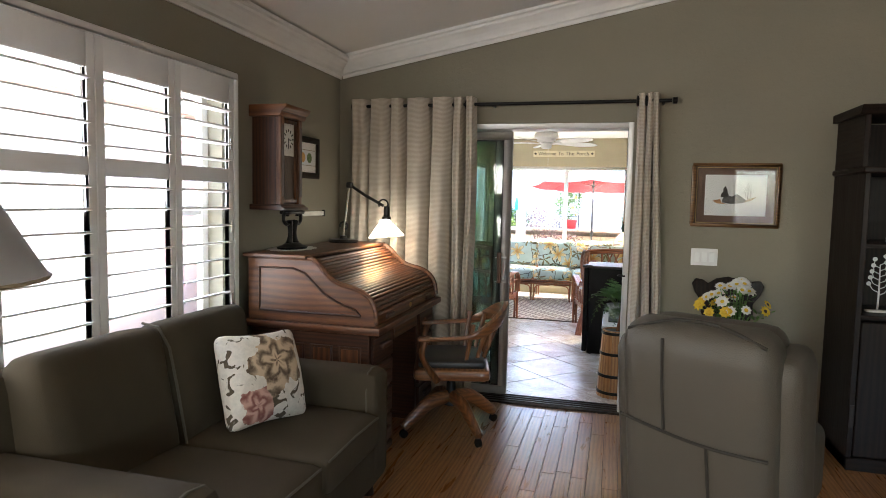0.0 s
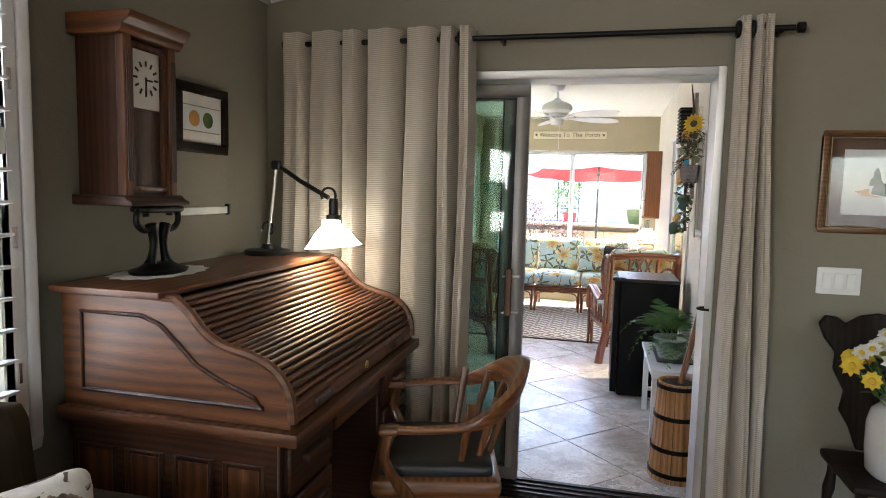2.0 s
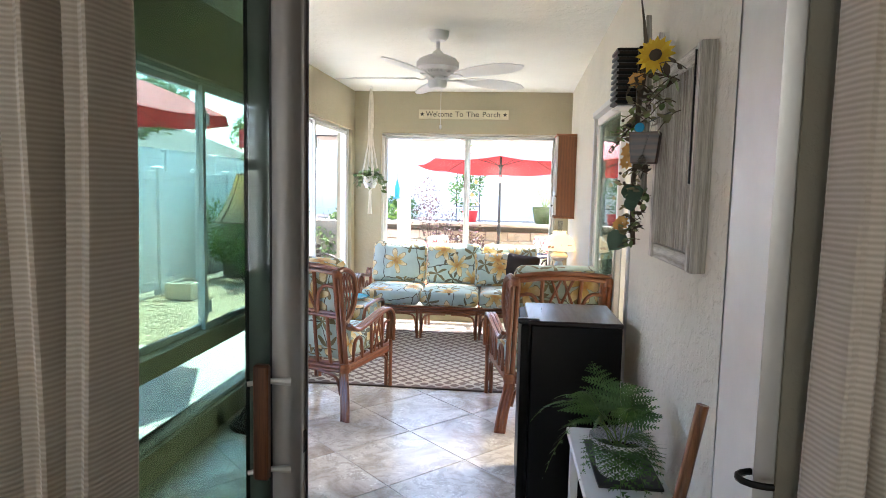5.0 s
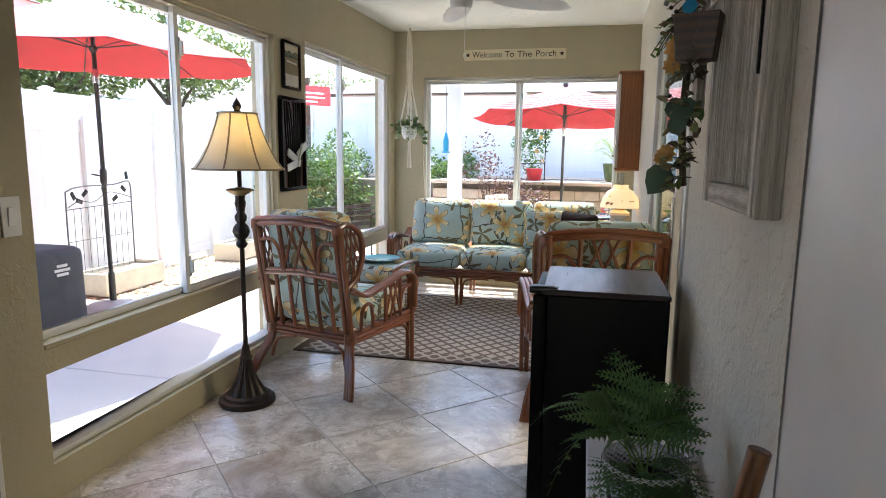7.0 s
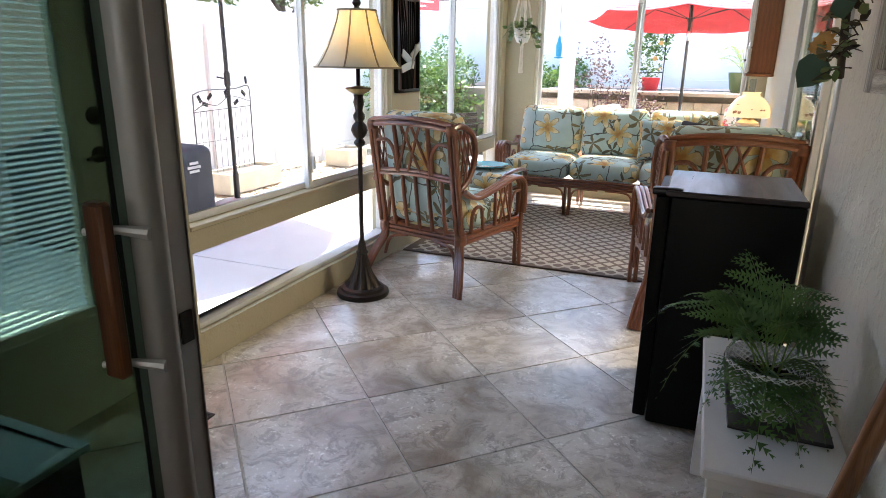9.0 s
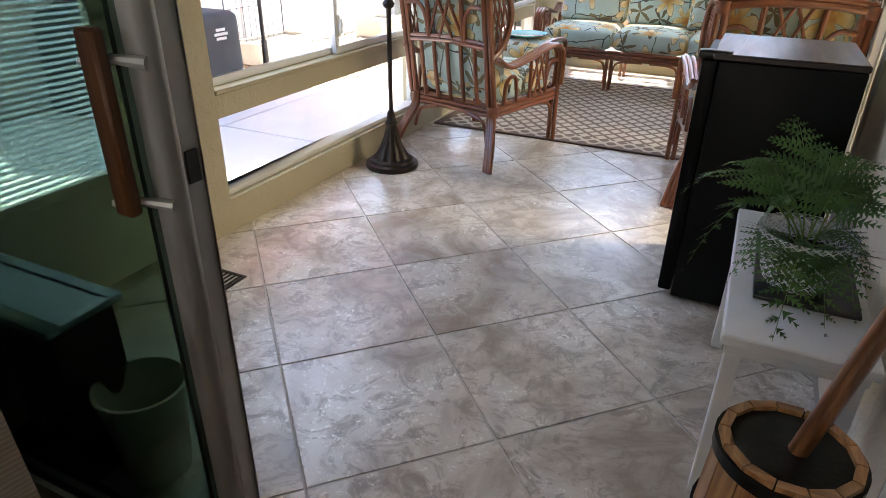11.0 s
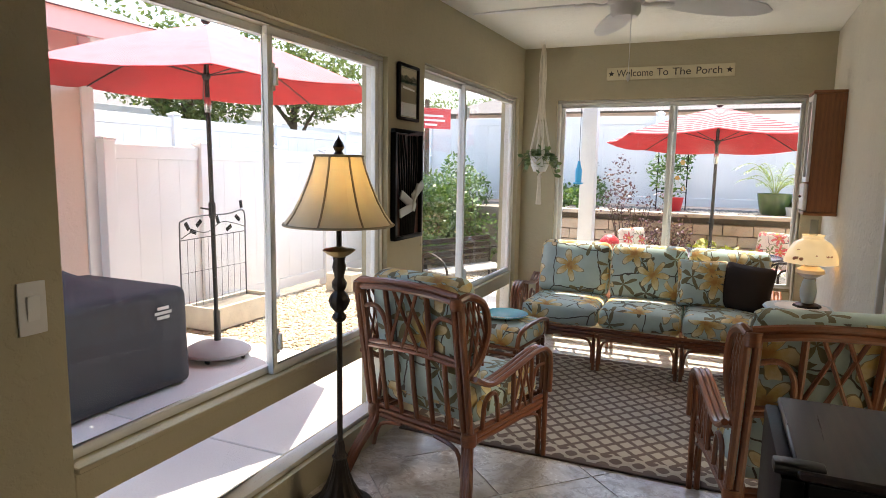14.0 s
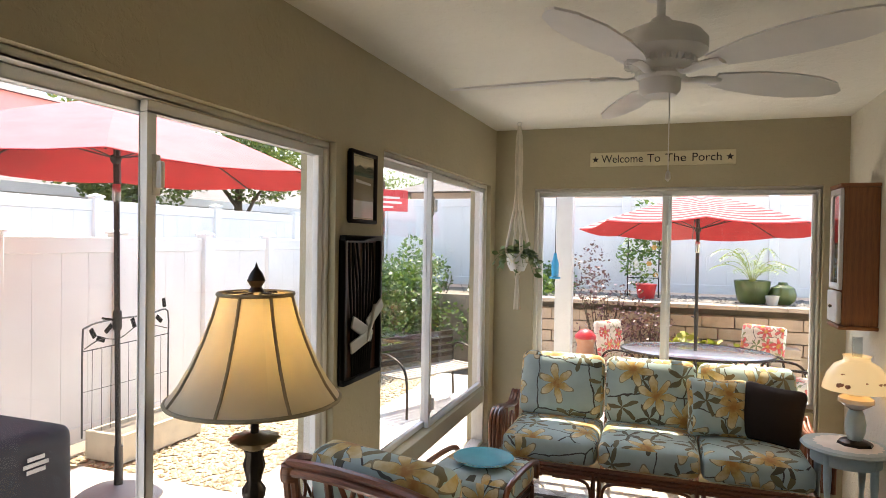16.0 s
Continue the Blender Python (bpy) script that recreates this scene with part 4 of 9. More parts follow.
# sliding door between living room and porch: left leaf fixed, right leaf slid open over it
door = tagged(new("door_1"), "white aluminium sliding glass door, slid open", kind="structure")
fr = M()
fr.box(-1.80, -1.765, YB + 0.004, YP - 0.004, 0.02, 2.06).box(-0.015, 0.02, YB + 0.004, YP - 0.004, 0.02, 2.06).box(-1.765, -0.015, YB + 0.004, YP - 0.004, 2.02, 2.06)
part("door_frame", fr, MAT["aluminium"], door, bevel=0.003)
tr = M().box(-1.80, 0.02, YB + 0.002, YP + 0.01, -0.006, 0.012)
for y in (YB + 0.03, YB + 0.075, YB + 0.12, YB + 0.165):
    tr.box(-1.80, 0.02, y, y + 0.012, 0.012, 0.022)
part("threshold", tr, MAT["bronze"], door, "dark bronze threshold track")
for a, b, y, nm in ((-1.74, -0.840, YB + 0.155, "sliding_leaf"), (-1.764, -0.905, YB + 0.1865, "fixed_leaf")):
    half_t = 0.019 if nm == "sliding_leaf" else 0.009
    leaf = M()
    frame_bars(leaf, put_y, a, b, 0.024, 2.018, 0.062, y - half_t, y + half_t)
    leaf_ob = part(nm, leaf, MAT["leaf_metal"], door, bevel=0.004)
    seal = M()
    frame_bars(seal, put_y, a + 0.062, b - 0.062, 0.086, 1.956, 0.008, y - 0.007, y + 0.007)
    part("seal", seal, MAT["dark_seal"], leaf_ob)
    part("pane", M().box(a + 0.069, b - 0.069, y - 0.003, y + 0.003, 0.093, 1.949), MAT["tinted_glass"], leaf_ob, smooth=False).visible_shadow = False
    if nm == "sliding_leaf":
        part("handle_bar", M().box(b - 0.085, b - 0.054, y - 0.062, y - 0.042, 0.884, 1.118), MAT["desk_oak"], leaf_ob, "red-brown wooden pull", bevel=0.004)
        for z in (0.894, 1.076):
            part("handle_arm", M().tube([(b - 0.10, y - 0.05, z), (b - 0.06, y - 0.035, z + 0.004), (b - 0.022, y - 0.02, z)], [0.005, 0.006, 0.009], 8), MAT["aluminium"], leaf_ob, "metal pull arm")
        part("latch", M().box(b - 0.001, b + 0.002, y - 0.010, y + 0.010, 0.925, 0.968), MAT["dark_seal"], leaf_ob, "dark latch slot")
part("strike_hook", M().tube(arc((0.0, YB - 0.01, 1.0), 0.045, 90, 270, 8, "xy", 0.03), 0.006, 8), MAT["iron"], door, "black iron tieback hook")

# porch door with a blind behind its glass
pd = tagged(new("door_2"), "beige outside door with a blind behind its glass", kind="structure")
dx = PX - 0.06
part("door_leaf", grid_wall((5.80, 6.57), (0.01, 2.02), [(5.93, 6.41, 0.42, 1.90)], dx - 0.04, dx, lambda u, v, d: (d, u, v)), MAT["cream_tub"], pd, bevel=0.003)
fr = M()
for a, b in ((5.76, 5.80), (6.57, 6.63)):
    fr.box(PX - 0.12, PX + 0.012, a, b, 0.0, 2.06)
fr.box(PX - 0.12, PX + 0.012, 5.80, 6.57, 2.022, 2.06)
part("door_frame", fr, MAT["white_paint"], pd, "chipped white door frame", bevel=0.004)
part("pane", M().box(dx - 0.012, dx - 0.008, 5.93, 6.41, 0.42, 1.90), MAT["glass"], pd, smooth=False).visible_shadow = False
gf = M()
frame_bars(gf, put_x, 5.90, 6.44, 0.39, 1.93, 0.035, dx, dx + 0.012)
part("glass_trim", gf, MAT["cream_tub"], pd, bevel=0.004)
slat = M().box(dx - 0.030, dx - 0.014, 5.935, 6.405, -0.0004, 0.0004, None)
slat_me = slat.mesh("blind_slat", smooth=False)
for i in range(70):
    part("blind_slat", slat_me, MAT["vinyl"], pd, at=Matrix.Translation((0, 0, 0.44 + i * 0.0208)) @ Matrix.Translation((dx - 0.022, 0, 0)) @ pose(0, 0, 0, 0, 25, 0) @ Matrix.Translation((0.022 - dx, 0, 0)))
part("deadbolt", M().lathe([(0, 0), (0.032, 0), (0.03, 0.012), (0.014, 0.016), (0, 0.03)], 20, pose(dx, 6.52, 1.09, 0, 90, 0)), MAT["bronze"], pd, "bronze deadbolt")
part("door_lever", M().lathe([(0, 0), (0.03, 0), (0.026, 0.012), (0.012, 0.02), (0.01, 0.05), (0, 0.052)], 16, pose(dx, 6.52, 0.955, 0, 90, 0)).tube([(dx + 0.045, 6.52, 0.955), (dx + 0.05, 6.48, 0.957), (dx + 0.05, 6.435, 0.952)], [0.01, 0.009, 0.007], 8), MAT["bronze"], pd, "bronze lever handle")

# plantation shutters
sh = tagged(new("window_4"), "white plantation shutters in four panels, louvres tilted open", kind="structure")
sx = XL + 0.02
fr = M()
frame_bars(fr, put_x, 1.454, 3.903, 0.68, 2.17, 0.035, XL + 0.001, XL + 0.055)
part("shutter_frame", fr, MAT["white_paint"], sh, bevel=0.006)
louvre_m = M().add([(x * 0.032, y, z) for y in (0.0, 0.3894) for x, z in ((-1, 0), (-0.7, 0.0045), (0, 0.006), (0.75, 0.005), (1, 0.0038), (1, -0.0038), (0.75, -0.005), (-0.3, -0.006))],
                   [tuple(range(8)), tuple(range(15, 7, -1))] + [(i, i + 8, (i + 1) % 8 + 8, (i + 1) % 8) for i in range(8)]).mesh("louvre")
for k in range(5):
    a = 1.491 + 0.475 * k
    b = a + 0.473
    pn = M()
    for u0, u1, v0, v1 in ((a, a + 0.042, 0.716, 2.134), (b - 0.042, b, 0.716, 2.134), (a + 0.042, b - 0.042, 0.716, 0.83), (a + 0.042, b - 0.042, 1.995, 2.134), (a + 0.042, b - 0.042, 1.568, 1.645)):
        pn.box(sx, sx + 0.028, u0, u1, v0, v1)
    po = part("shutter_panel", pn, MAT["white_paint"], sh, bevel=0.003)
    for v0, v1 in ((0.83, 1.568), (1.645, 1.995)):
        count = round((v1 - v0) / 0.0925)
        for i in range(count):
            part("louvre", louvre_m, MAT["white_paint"], po, at=pose(sx + 0.014, a + 0.0418, v0 + (i + 0.5) * (v1 - v0) / count, 0, -8, 0))
for z in (0.9, 1.3, 1.75):
    part("hinge", M().box(sx + 0.024, sx + 0.034, 3.83, 3.84, z, z + 0.06), MAT["chrome"], sh)
ow = M()
frame_bars(ow, put_x, 1.358, 3.828, 0.72, 2.12, 0.05, XL - 0.13, XL - 0.09)
for u in (2.18, 3.01):
    ow.box(XL - 0.125, XL - 0.095, u - 0.03, u + 0.03, 0.77, 2.07)
ow.box(XL - 0.12, XL - 0.10, 1.408, 3.778, 1.39, 1.44)
part("outer_window_frame", ow, MAT["window_vinyl"], sh, bevel=0.003)
part("pane", M().box(XL - 0.112, XL - 0.108, 1.408, 3.778, 0.77, 2.07), MAT["glass"], sh, smooth=False).visible_shadow = False

# stacked sliding panels in the house wall of the porch
hd = tagged(new("door_3"), "white multi-track sliding door to the house, half open", kind="structure")
fr = M()
for y in (HOUSE_DOOR[0], HOUSE_DOOR[1] - 0.04):
    fr.box(right_x(y) - 0.012, right_x(y) + 0.16, y, y + 0.04, 0.0, 2.06)
fr.box(right_x(8.6) - 0.02, right_x(8.6) + 0.16, HOUSE_DOOR[0] + 0.04, HOUSE_DOOR[1] - 0.04, 2.02, 2.06)
part("door_frame", fr, MAT["aluminium"], hd, bevel=0.004)
for i in range(3):
    y0, y1, off = 8.12 + 0.05 * i, 9.115, 0.02 + 0.042 * i
    leaf = M()
    frame_bars(leaf, put_x, y0, y1, 0.02, 2.018, 0.055, right_x(8.6) + off, right_x(8.6) + off + 0.03)
    lo = part("leaf", leaf, MAT["vinyl"], hd, bevel=0.004)
    part("pane", M().box(right_x(8.6) + off + 0.013, right_x(8.6) + off + 0.017, y0 + 0.055, y1 - 0.055, 0.075, 1.98), MAT["tinted_glass"], lo, smooth=False).visible_shadow = False
part("pull", M().box(right_x(8.5) + 0.008, right_x(8.5) + 0.02, 8.135, 8.16, 0.95, 1.15), MAT["chrome"], hd, "grey pull handle", bevel=0.004)

# floors in pieces
LIVING_FLOOR = tagged(new("floor_living"), "red-brown oak plank floor", kind="structure")
PORCH_FLOOR = tagged(new("floor_porch"), "diagonal stone-look ceramic tile floor", kind="structure")

# ---- outside ----
structure("ground", M().add([(-3000, -3000, GROUND - 0.08), (3000, -3000, GROUND - 0.08), (3000, 3000, GROUND - 0.08), (-3000, 3000, GROUND - 0.08)], [(0, 1, 2, 3)]), MAT["soil"], "bare garden ground")
PATIO = tagged(new("patio"), "pale concrete patio slabs", kind="structure")


def slabs(x0, x1, nx, y0, y1, ny):
    w, d = (x1 - x0) / nx, (y1 - y0) / ny
    me = M().box(0.004, w - 0.004, 0.004, d - 0.004, GROUND - 0.1, GROUND).mesh("patio_slab", bevel=0.008)
    for i in range(nx):
        for j in range(ny):
            part("patio_slab", me, MAT["concrete"], PATIO, at=Matrix.Translation((x0 + w * i, y0 + d * j, 0)))


slabs(-5.35, PX - 0.16, 2, 3.2, 10.35, 4)
slabs(-3.85, PX - 0.16, 1, 10.35, 11.4, 1)
slabs(-3.85, 2.15, 4, 11.4, 14.9, 2)

# ---- living room ----
def rot_box(w, d, h, m):
    return M().box(-w / 2, w / 2, -d / 2, d / 2, 0, h, m)


# loveseat against the shutters
sofa = thing("loveseat", pose(-1.62, 3.0, 0), "dark olive-brown cloth loveseat with piped seams", "sofa")
cl = MAT["sofa_cloth"]
part("base", M().soft(0.84, 1.56, 0.24, 0.03, pose(0.02, 0, 0.19)), cl, sofa)
for y in (-0.71, 0.71):
    arm = M().soft(0.90, 0.21, 0.58, 0.055, pose(0.0, y, 0.36))
    a = part("armrest", arm, cl, sofa)
    part("arm_seam", M().tube([(0.40, y - 0.085, 0.14), (0.40, y - 0.103, 0.55), (0.395, y - 0.07, 0.643), (0.39, y, 0.652), (0.395, y + 0.07, 0.643), (0.40, y + 0.103, 0.55), (0.40, y + 0.085, 0.14)], 0.005, 6), MAT["seam"], a)
for y in (-0.305, 0.305):
    c = part("seat_cushion", M().soft(0.74, 0.60, 0.17, 0.05, pose(0.12, y, 0.385), puff=0.025), cl, sofa)
    part("piping", M().tube([(0.478, y - 0.27, 0.45), (0.482, y, 0.462), (0.478, y + 0.27, 0.45)], 0.005, 6), MAT["seam"], c)
    c = part("back_cushion", M().soft(0.22, 0.61, 0.56, 0.075, pose(-0.30, y, 0.675, 0, -11, 0), puff=0.0), cl, sofa)
part("back_seam", M().tube([(-0.155, 0, 0.46), (-0.20, 0, 0.70), (-0.235, 0, 0.86), (-0.29, 0, 0.945), (-0.37, 0, 0.955)], 0.006, 6), MAT["seam"], sofa)
part("back_frame", M().soft(0.18, 1.56, 0.80, 0.06, pose(-0.43, 0, 0.49, 0, -6, 0)), cl, sofa)
for x, y in ((-0.4, -0.7), (-0.4, 0.7), (0.38, -0.7), (0.38, 0.7)):
    part("foot", M().lathe([(0.03, 0), (0.025, 0.03), (0.028, 0.075)], 12, pose(x, y, 0)), MAT["ebony"], sofa, "dark wooden foot")


def pillow(name, w, thick, m, material, label):
    mm = M().soft(w, w, thick, thick * 0.42, None, 10, puff=thick * 0.35)
    for i, (x, y, z) in enumerate(mm.v):
        k = (abs(x) / (w / 2)) ** 2 * (abs(y) / (w / 2)) ** 2
        e = 1 - 0.10 * ((1 - abs(2 * y / w) ** 2) * abs(2 * x / w) ** 3)
        f = 1 - 0.10 * ((1 - abs(2 * x / w) ** 2) * abs(2 * y / w) ** 3)
        mm.v[i] = (x * e, y * f, z * (1 - 0.55 * k))
    return solid(name, mm, material, label, "pillow", at=m)


pillow("throw_pillow", 0.43, 0.13, Matrix.Translation((-1.60, 3.29, 0.68)) @ pose(0, 0, 0, 0, 0, -20) @ pose(0, 0, 0, 0, 70, 0) @ pose(0, 0, 0, 0, 0, 86), MAT["pillow_print"], "cream throw pillow printed with brown and rose flowers")

# lamp on a side table beside the loveseat
lp = thing("side_lamp", pose(-1.654, 1.845, 0.60), "grey bell-shaded table lamp", "lamp")
part("shade", M().lathe([(0.30, 0.69), (0.265, 0.75), (0.20, 0.87), (0.155, 1.00), (0.151, 1.00), (0.196, 0.87), (0.261, 0.75), (0.296, 0.69)], 28), MAT["grey_shade"], lp, "pale grey shade with a dark hem")
part("shade_hem", M().tube(arc((0, 0, 0.69), 0.30, 0, 348, 28, "xy"), 0.005, 6, closed=True), MAT["lamp_trim"], lp)
part("stem", M().lathe([(0.09, 0), (0.09, 0.02), (0.03, 0.05), (0.05, 0.15), (0.055, 0.25), (0.02, 0.46), (0.012, 0.66), (0.012, 0.90)], 20), MAT["bronze"], lp)
st = thing("side_table", pose(-1.654, 1.80, 0), "dark wooden side table", "table")
part("tabletop", M().box(-0.28, 0.28, -0.26, 0.26, 0.57, 0.60), MAT["ebony"], st, bevel=0.006)
for x in (-0.24, 0.24):
    for y in (-0.22, 0.22):
        part("leg", M().tube([(x, y, 0), (x, y, 0.57)], [0.014, 0.022], 8), MAT["ebony"], st)

# roll-top desk
dk = thing("rolltop_desk", pose(-2.10, 3.97, 0), "oak roll-top desk with a closed slatted tambour", "desk")
DW = 1.20
PROFILE = smooth_path([(0.0, 0, 1.155), (0.36, 0, 1.155), (0.41, 0, 1.143), (0.45, 0, 1.112), (0.50, 0, 1.058), (0.565, 0, 1.022), (0.66, 0, 0.998), (0.725, 0, 0.966), (0.765, 0, 0.915), (0.780, 0, 0.86), (0.783, 0, 0.815)], 4)
side = [(0.0, 0.80)] + [(p.x, p.z) for p in PROFILE] + [(0.783, 0.80)]
for y0, y1 in ((0.0, 0.032), (DW - 0.032, DW)):
    sp = part("side_panel", M().prism(side, y0, y1), MAT["desk_oak"], dk, bevel=0.004)
inset = [(0.075, 0.855), (0.075, 1.10), (0.29, 1.10), (0.36, 1.075), (0.42, 1.02), (0.48, 0.965), (0.56, 0.925), (0.67, 0.885), (0.70, 0.855)]
edge = [(x, -0.003, z) for x, z in inset]
part("raised_panel", M().prism([(0.012 + x * 0.975, 0.008 + z * 0.99) for x, z in inset], -0.0025, 0.002), MAT["desk_oak"], dk)
part("panel_moulding", M().tube(edge, 0.007, 6, closed=True), MAT["dark_desk"], dk)
part("edge_band", M().tube([(p.x, 0.012, p.z + 0.002) for p in PROFILE], 0.016, 8), MAT["desk_oak"], dk)
part("edge_band", M().tube([(p.x, DW - 0.012, p.z + 0.002) for p in PROFILE], 0.016, 8), MAT["desk_oak"], dk)
# tambour slats along the curve
run, acc = [], 0.0
for a, b in zip(PROFILE[5:], PROFILE[6:]):
    run.append((acc, a, b))
    acc += (b - a).length
pitch, s = 0.0235, 0.012
slat_me = M().tube([(0, 0.034, 0), (0, DW - 0.034, 0)], 0.0105, 8, flat=0.9).mesh("tambour_slat")
while s < acc - 0.01:
    for a0, a, b in run:
        L = (b - a).length
        if a0 <= s < a0 + L:
            p = a.lerp(b, (s - a0) / L)
            part("tambour_slat", slat_me, MAT["desk_oak"], dk, at=Matrix.Translation((p.x - 0.012, 0, p.z - 0.006)))
            break
    s += pitch
part("tambour_backing", M().prism([(p.x - 0.022, p.z - 0.012) for p in PROFILE] + [(p.x - 0.03, p.z - 0.02) for p in PROFILE[::-1]], 0.033, DW - 0.033), MAT["dark_desk"], dk)
part("tambour_rail", M().box(0.743, 0.783, 0.034, DW - 0.034, 0.803, 0.862), MAT["desk_oak"], dk, bevel=0.006)
for y in (0.22, DW - 0.22):
    part("finger_pull", M().soft(0.022, 0.13, 0.03, 0.01, pose(0.786, y, 0.832)), MAT["dark_desk"], dk)
part("lock", M().lathe([(0.016, 0), (0.014, 0.006), (0, 0.007)], 12, pose(0.783, DW / 2, 0.835, 0, 90, 0)), MAT["brass"], dk, "small brass lock")
part("top_board", M().box(-0.02, 0.375, -0.03, DW + 0.03, 1.157, 1.178), MAT["desk_oak"], dk, bevel=0.006, segs=2)
part("back_board", M().box(0.0, 0.015, 0.033, DW - 0.033, 0.80, 1.155), MAT["dark_desk"], dk)
part("writing_board", M().box(-0.01, 0.815, -0.025, DW + 0.025, 0.755, 0.798), MAT["desk_oak"], dk, bevel=0.01, segs=2)
for k, (y0, y1) in enumerate(((0.0, 0.36), (DW - 0.36, DW))):
    ped = part("pedestal", M().box(0.02, 0.745, y0, y1, 0.03, 0.752), MAT["dark_desk"], dk, bevel=0.005)
    for i, z in enumerate((0.07, 0.24, 0.41, 0.58)):
        dr = part("drawer", M().box(0.745, 0.767, y0 + 0.025, y1 - 0.025, z, z + 0.15), MAT["dark_desk"], ped, bevel=0.006)
        part("drawer_pull", M().soft(0.03, 0.15, 0.035, 0.012, pose(0.78, (y0 + y1) / 2, z + 0.09)), MAT["dark_desk"], ped)
    ys = y0 - 0.004 if k == 0 else y1 + 0.004
    for i in range(4):
        x0 = 0.06 + 0.17 * i
        part("side_inset", M().tube([(x0, ys, 0.12), (x0 + 0.125, ys, 0.12), (x0 + 0.125, ys, 0.68), (x0, ys, 0.68)], 0.007, 6, closed=True), MAT["dark_desk"], ped)
        part("side_panel", M().box(x0 + 0.012, x0 + 0.113, min(ys, (y0 if k == 0 else y1)), max(ys, (y0 if k == 0 else y1)), 0.135, 0.665), MAT["desk_oak"], ped, bevel=0.0015)
    part("plinth", M().box(0.01, 0.76, y0 - 0.008, y1 + 0.008, 0.0, 0.045), MAT["dark_desk"], ped, bevel=0.005)
part("centre_drawer", M().box(0.705, 0.76, 0.375, DW - 0.375, 0.655, 0.75), MAT["desk_oak"], dk, bevel=0.006)
part("modesty_panel", M().box(0.02, 0.04, 0.36, DW - 0.36, 0.2, 0.75), MAT["dark_desk"], dk)

solid("doily", M().lathe([(0.0, 0), (0.13, 0.001), (0.14, 0.002), (0.135, 0.004), (0, 0.004)], 28, Matrix.Diagonal((0.9, 1.5, 1, 1)), 14, 0.05), MAT["mat_board"], "white lace doily under the scale", "doily", at=pose(-2.0, 4.30, 1.179))

# antique scale
sc = thing("antique_scale", pose(-1.99, 4.28, 1.184), "black cast-iron antique balance scale", "scale")
part("foot_plate", M().lathe([(0.10, 0), (0.105, 0.012), (0.07, 0.022), (0.05, 0.035), (0, 0.036)], 24, Matrix.Diagonal((0.8, 1.15, 1, 1))), MAT["iron"], sc)
for y in (-0.035, 0.035):
    part("column", M().tube(smooth_path([(0, y * 1.2, 0.03), (0, y * 0.8, 0.08), (0, y * 0.75, 0.13), (0, y * 1.1, 0.17)]), [0.024, 0.022, 0.018, 0.016, 0.015, 0.014, 0.014, 0.014, 0.015, 0.016, 0.017, 0.018, 0.019, 0.02, 0.02, 0.02][:16], 10), MAT["iron"], sc)
for s in (-1, 1):
    part("scroll_arm", M().tube(smooth_path([(0, s * 0.02, 0.165), (0, s * 0.07, 0.15), (0, s * 0.105, 0.175), (0, s * 0.10, 0.215), (0, s * 0.065, 0.222), (0, s * 0.06, 0.198)], 5), 0.011, 8), MAT["iron"], sc)
part("crossbar", M().soft(0.07, 0.20, 0.024, 0.01, pose(0, 0, 0.222)), MAT["iron"], sc)
part("pan_seat", M().lathe([(0.03, 0.235), (0.036, 0.238), (0.036, 0.248), (0, 0.25)], 16), MAT["chrome"], sc)
part("beam", M().box(-0.006, 0.006, 0.10, 0.42, 0.195, 0.225), MAT["pale_metal"], sc, "pale metal graduated beam", bevel=0.002)
part("beam_end", M().soft(0.02, 0.02, 0.045, 0.006, pose(0, 0.425, 0.212)), MAT["iron"], sc)

# task lamp on the desk
dl = thing("desk_lamp", pose(-1.99, 5.03, 1.178), "black jointed desk lamp with a white glass shade, lit", "lamp")
part("base", M().lathe([(0.105, 0), (0.108, 0.012), (0.10, 0.022), (0.03, 0.028), (0.022, 0.05), (0, 0.052)], 28), MAT["black_plastic"], dl)
part("lower_arm", M().tube([(0, 0, 0.04), (0.018, 0.0, 0.18), (0.045, 0.0, 0.405)], 0.008, 8), MAT["chrome"], dl)
part("lower_joint", M().tube(arc((0.004, 0, 0.12), 0.03, -60, 200, 8, "xz"), 0.006, 6), MAT["black_plastic"], dl)
part("elbow", M().soft(0.05, 0.03, 0.045, 0.012, pose(0.047, 0, 0.415)), MAT["black_plastic"], dl)
part("upper_arm", M().tube([(0.047, 0, 0.418), (0.17, -0.01, 0.345), (0.318, -0.025, 0.272)], 0.011, 8), MAT["black_plastic"], dl)
part("upper_joint", M().tube(arc((0.318, -0.025, 0.282), 0.035, -30, 210, 8, "xz"), 0.006, 6), MAT["black_plastic"], dl)
part("socket", M().lathe([(0.018, 0.27), (0.022, 0.25), (0.022, 0.20), (0.032, 0.195), (0.032, 0.175), (0, 0.17)], 16, pose(0.345, -0.03, 0, 0, 0, 0)), MAT["black_plastic"], dl)
part("shade", M().lathe([(0.04, 0.185), (0.042, 0.16), (0.075, 0.13), (0.10, 0.095), (0.128, 0.062), (0.124, 0.062), (0.096, 0.095), (0.071, 0.128), (0.038, 0.158), (0.036, 0.183)], 28, pose(0.352, -0.03, -0.008, 0, -6, 0)), MAT["milk_glass"], dl, "glowing white glass shade")

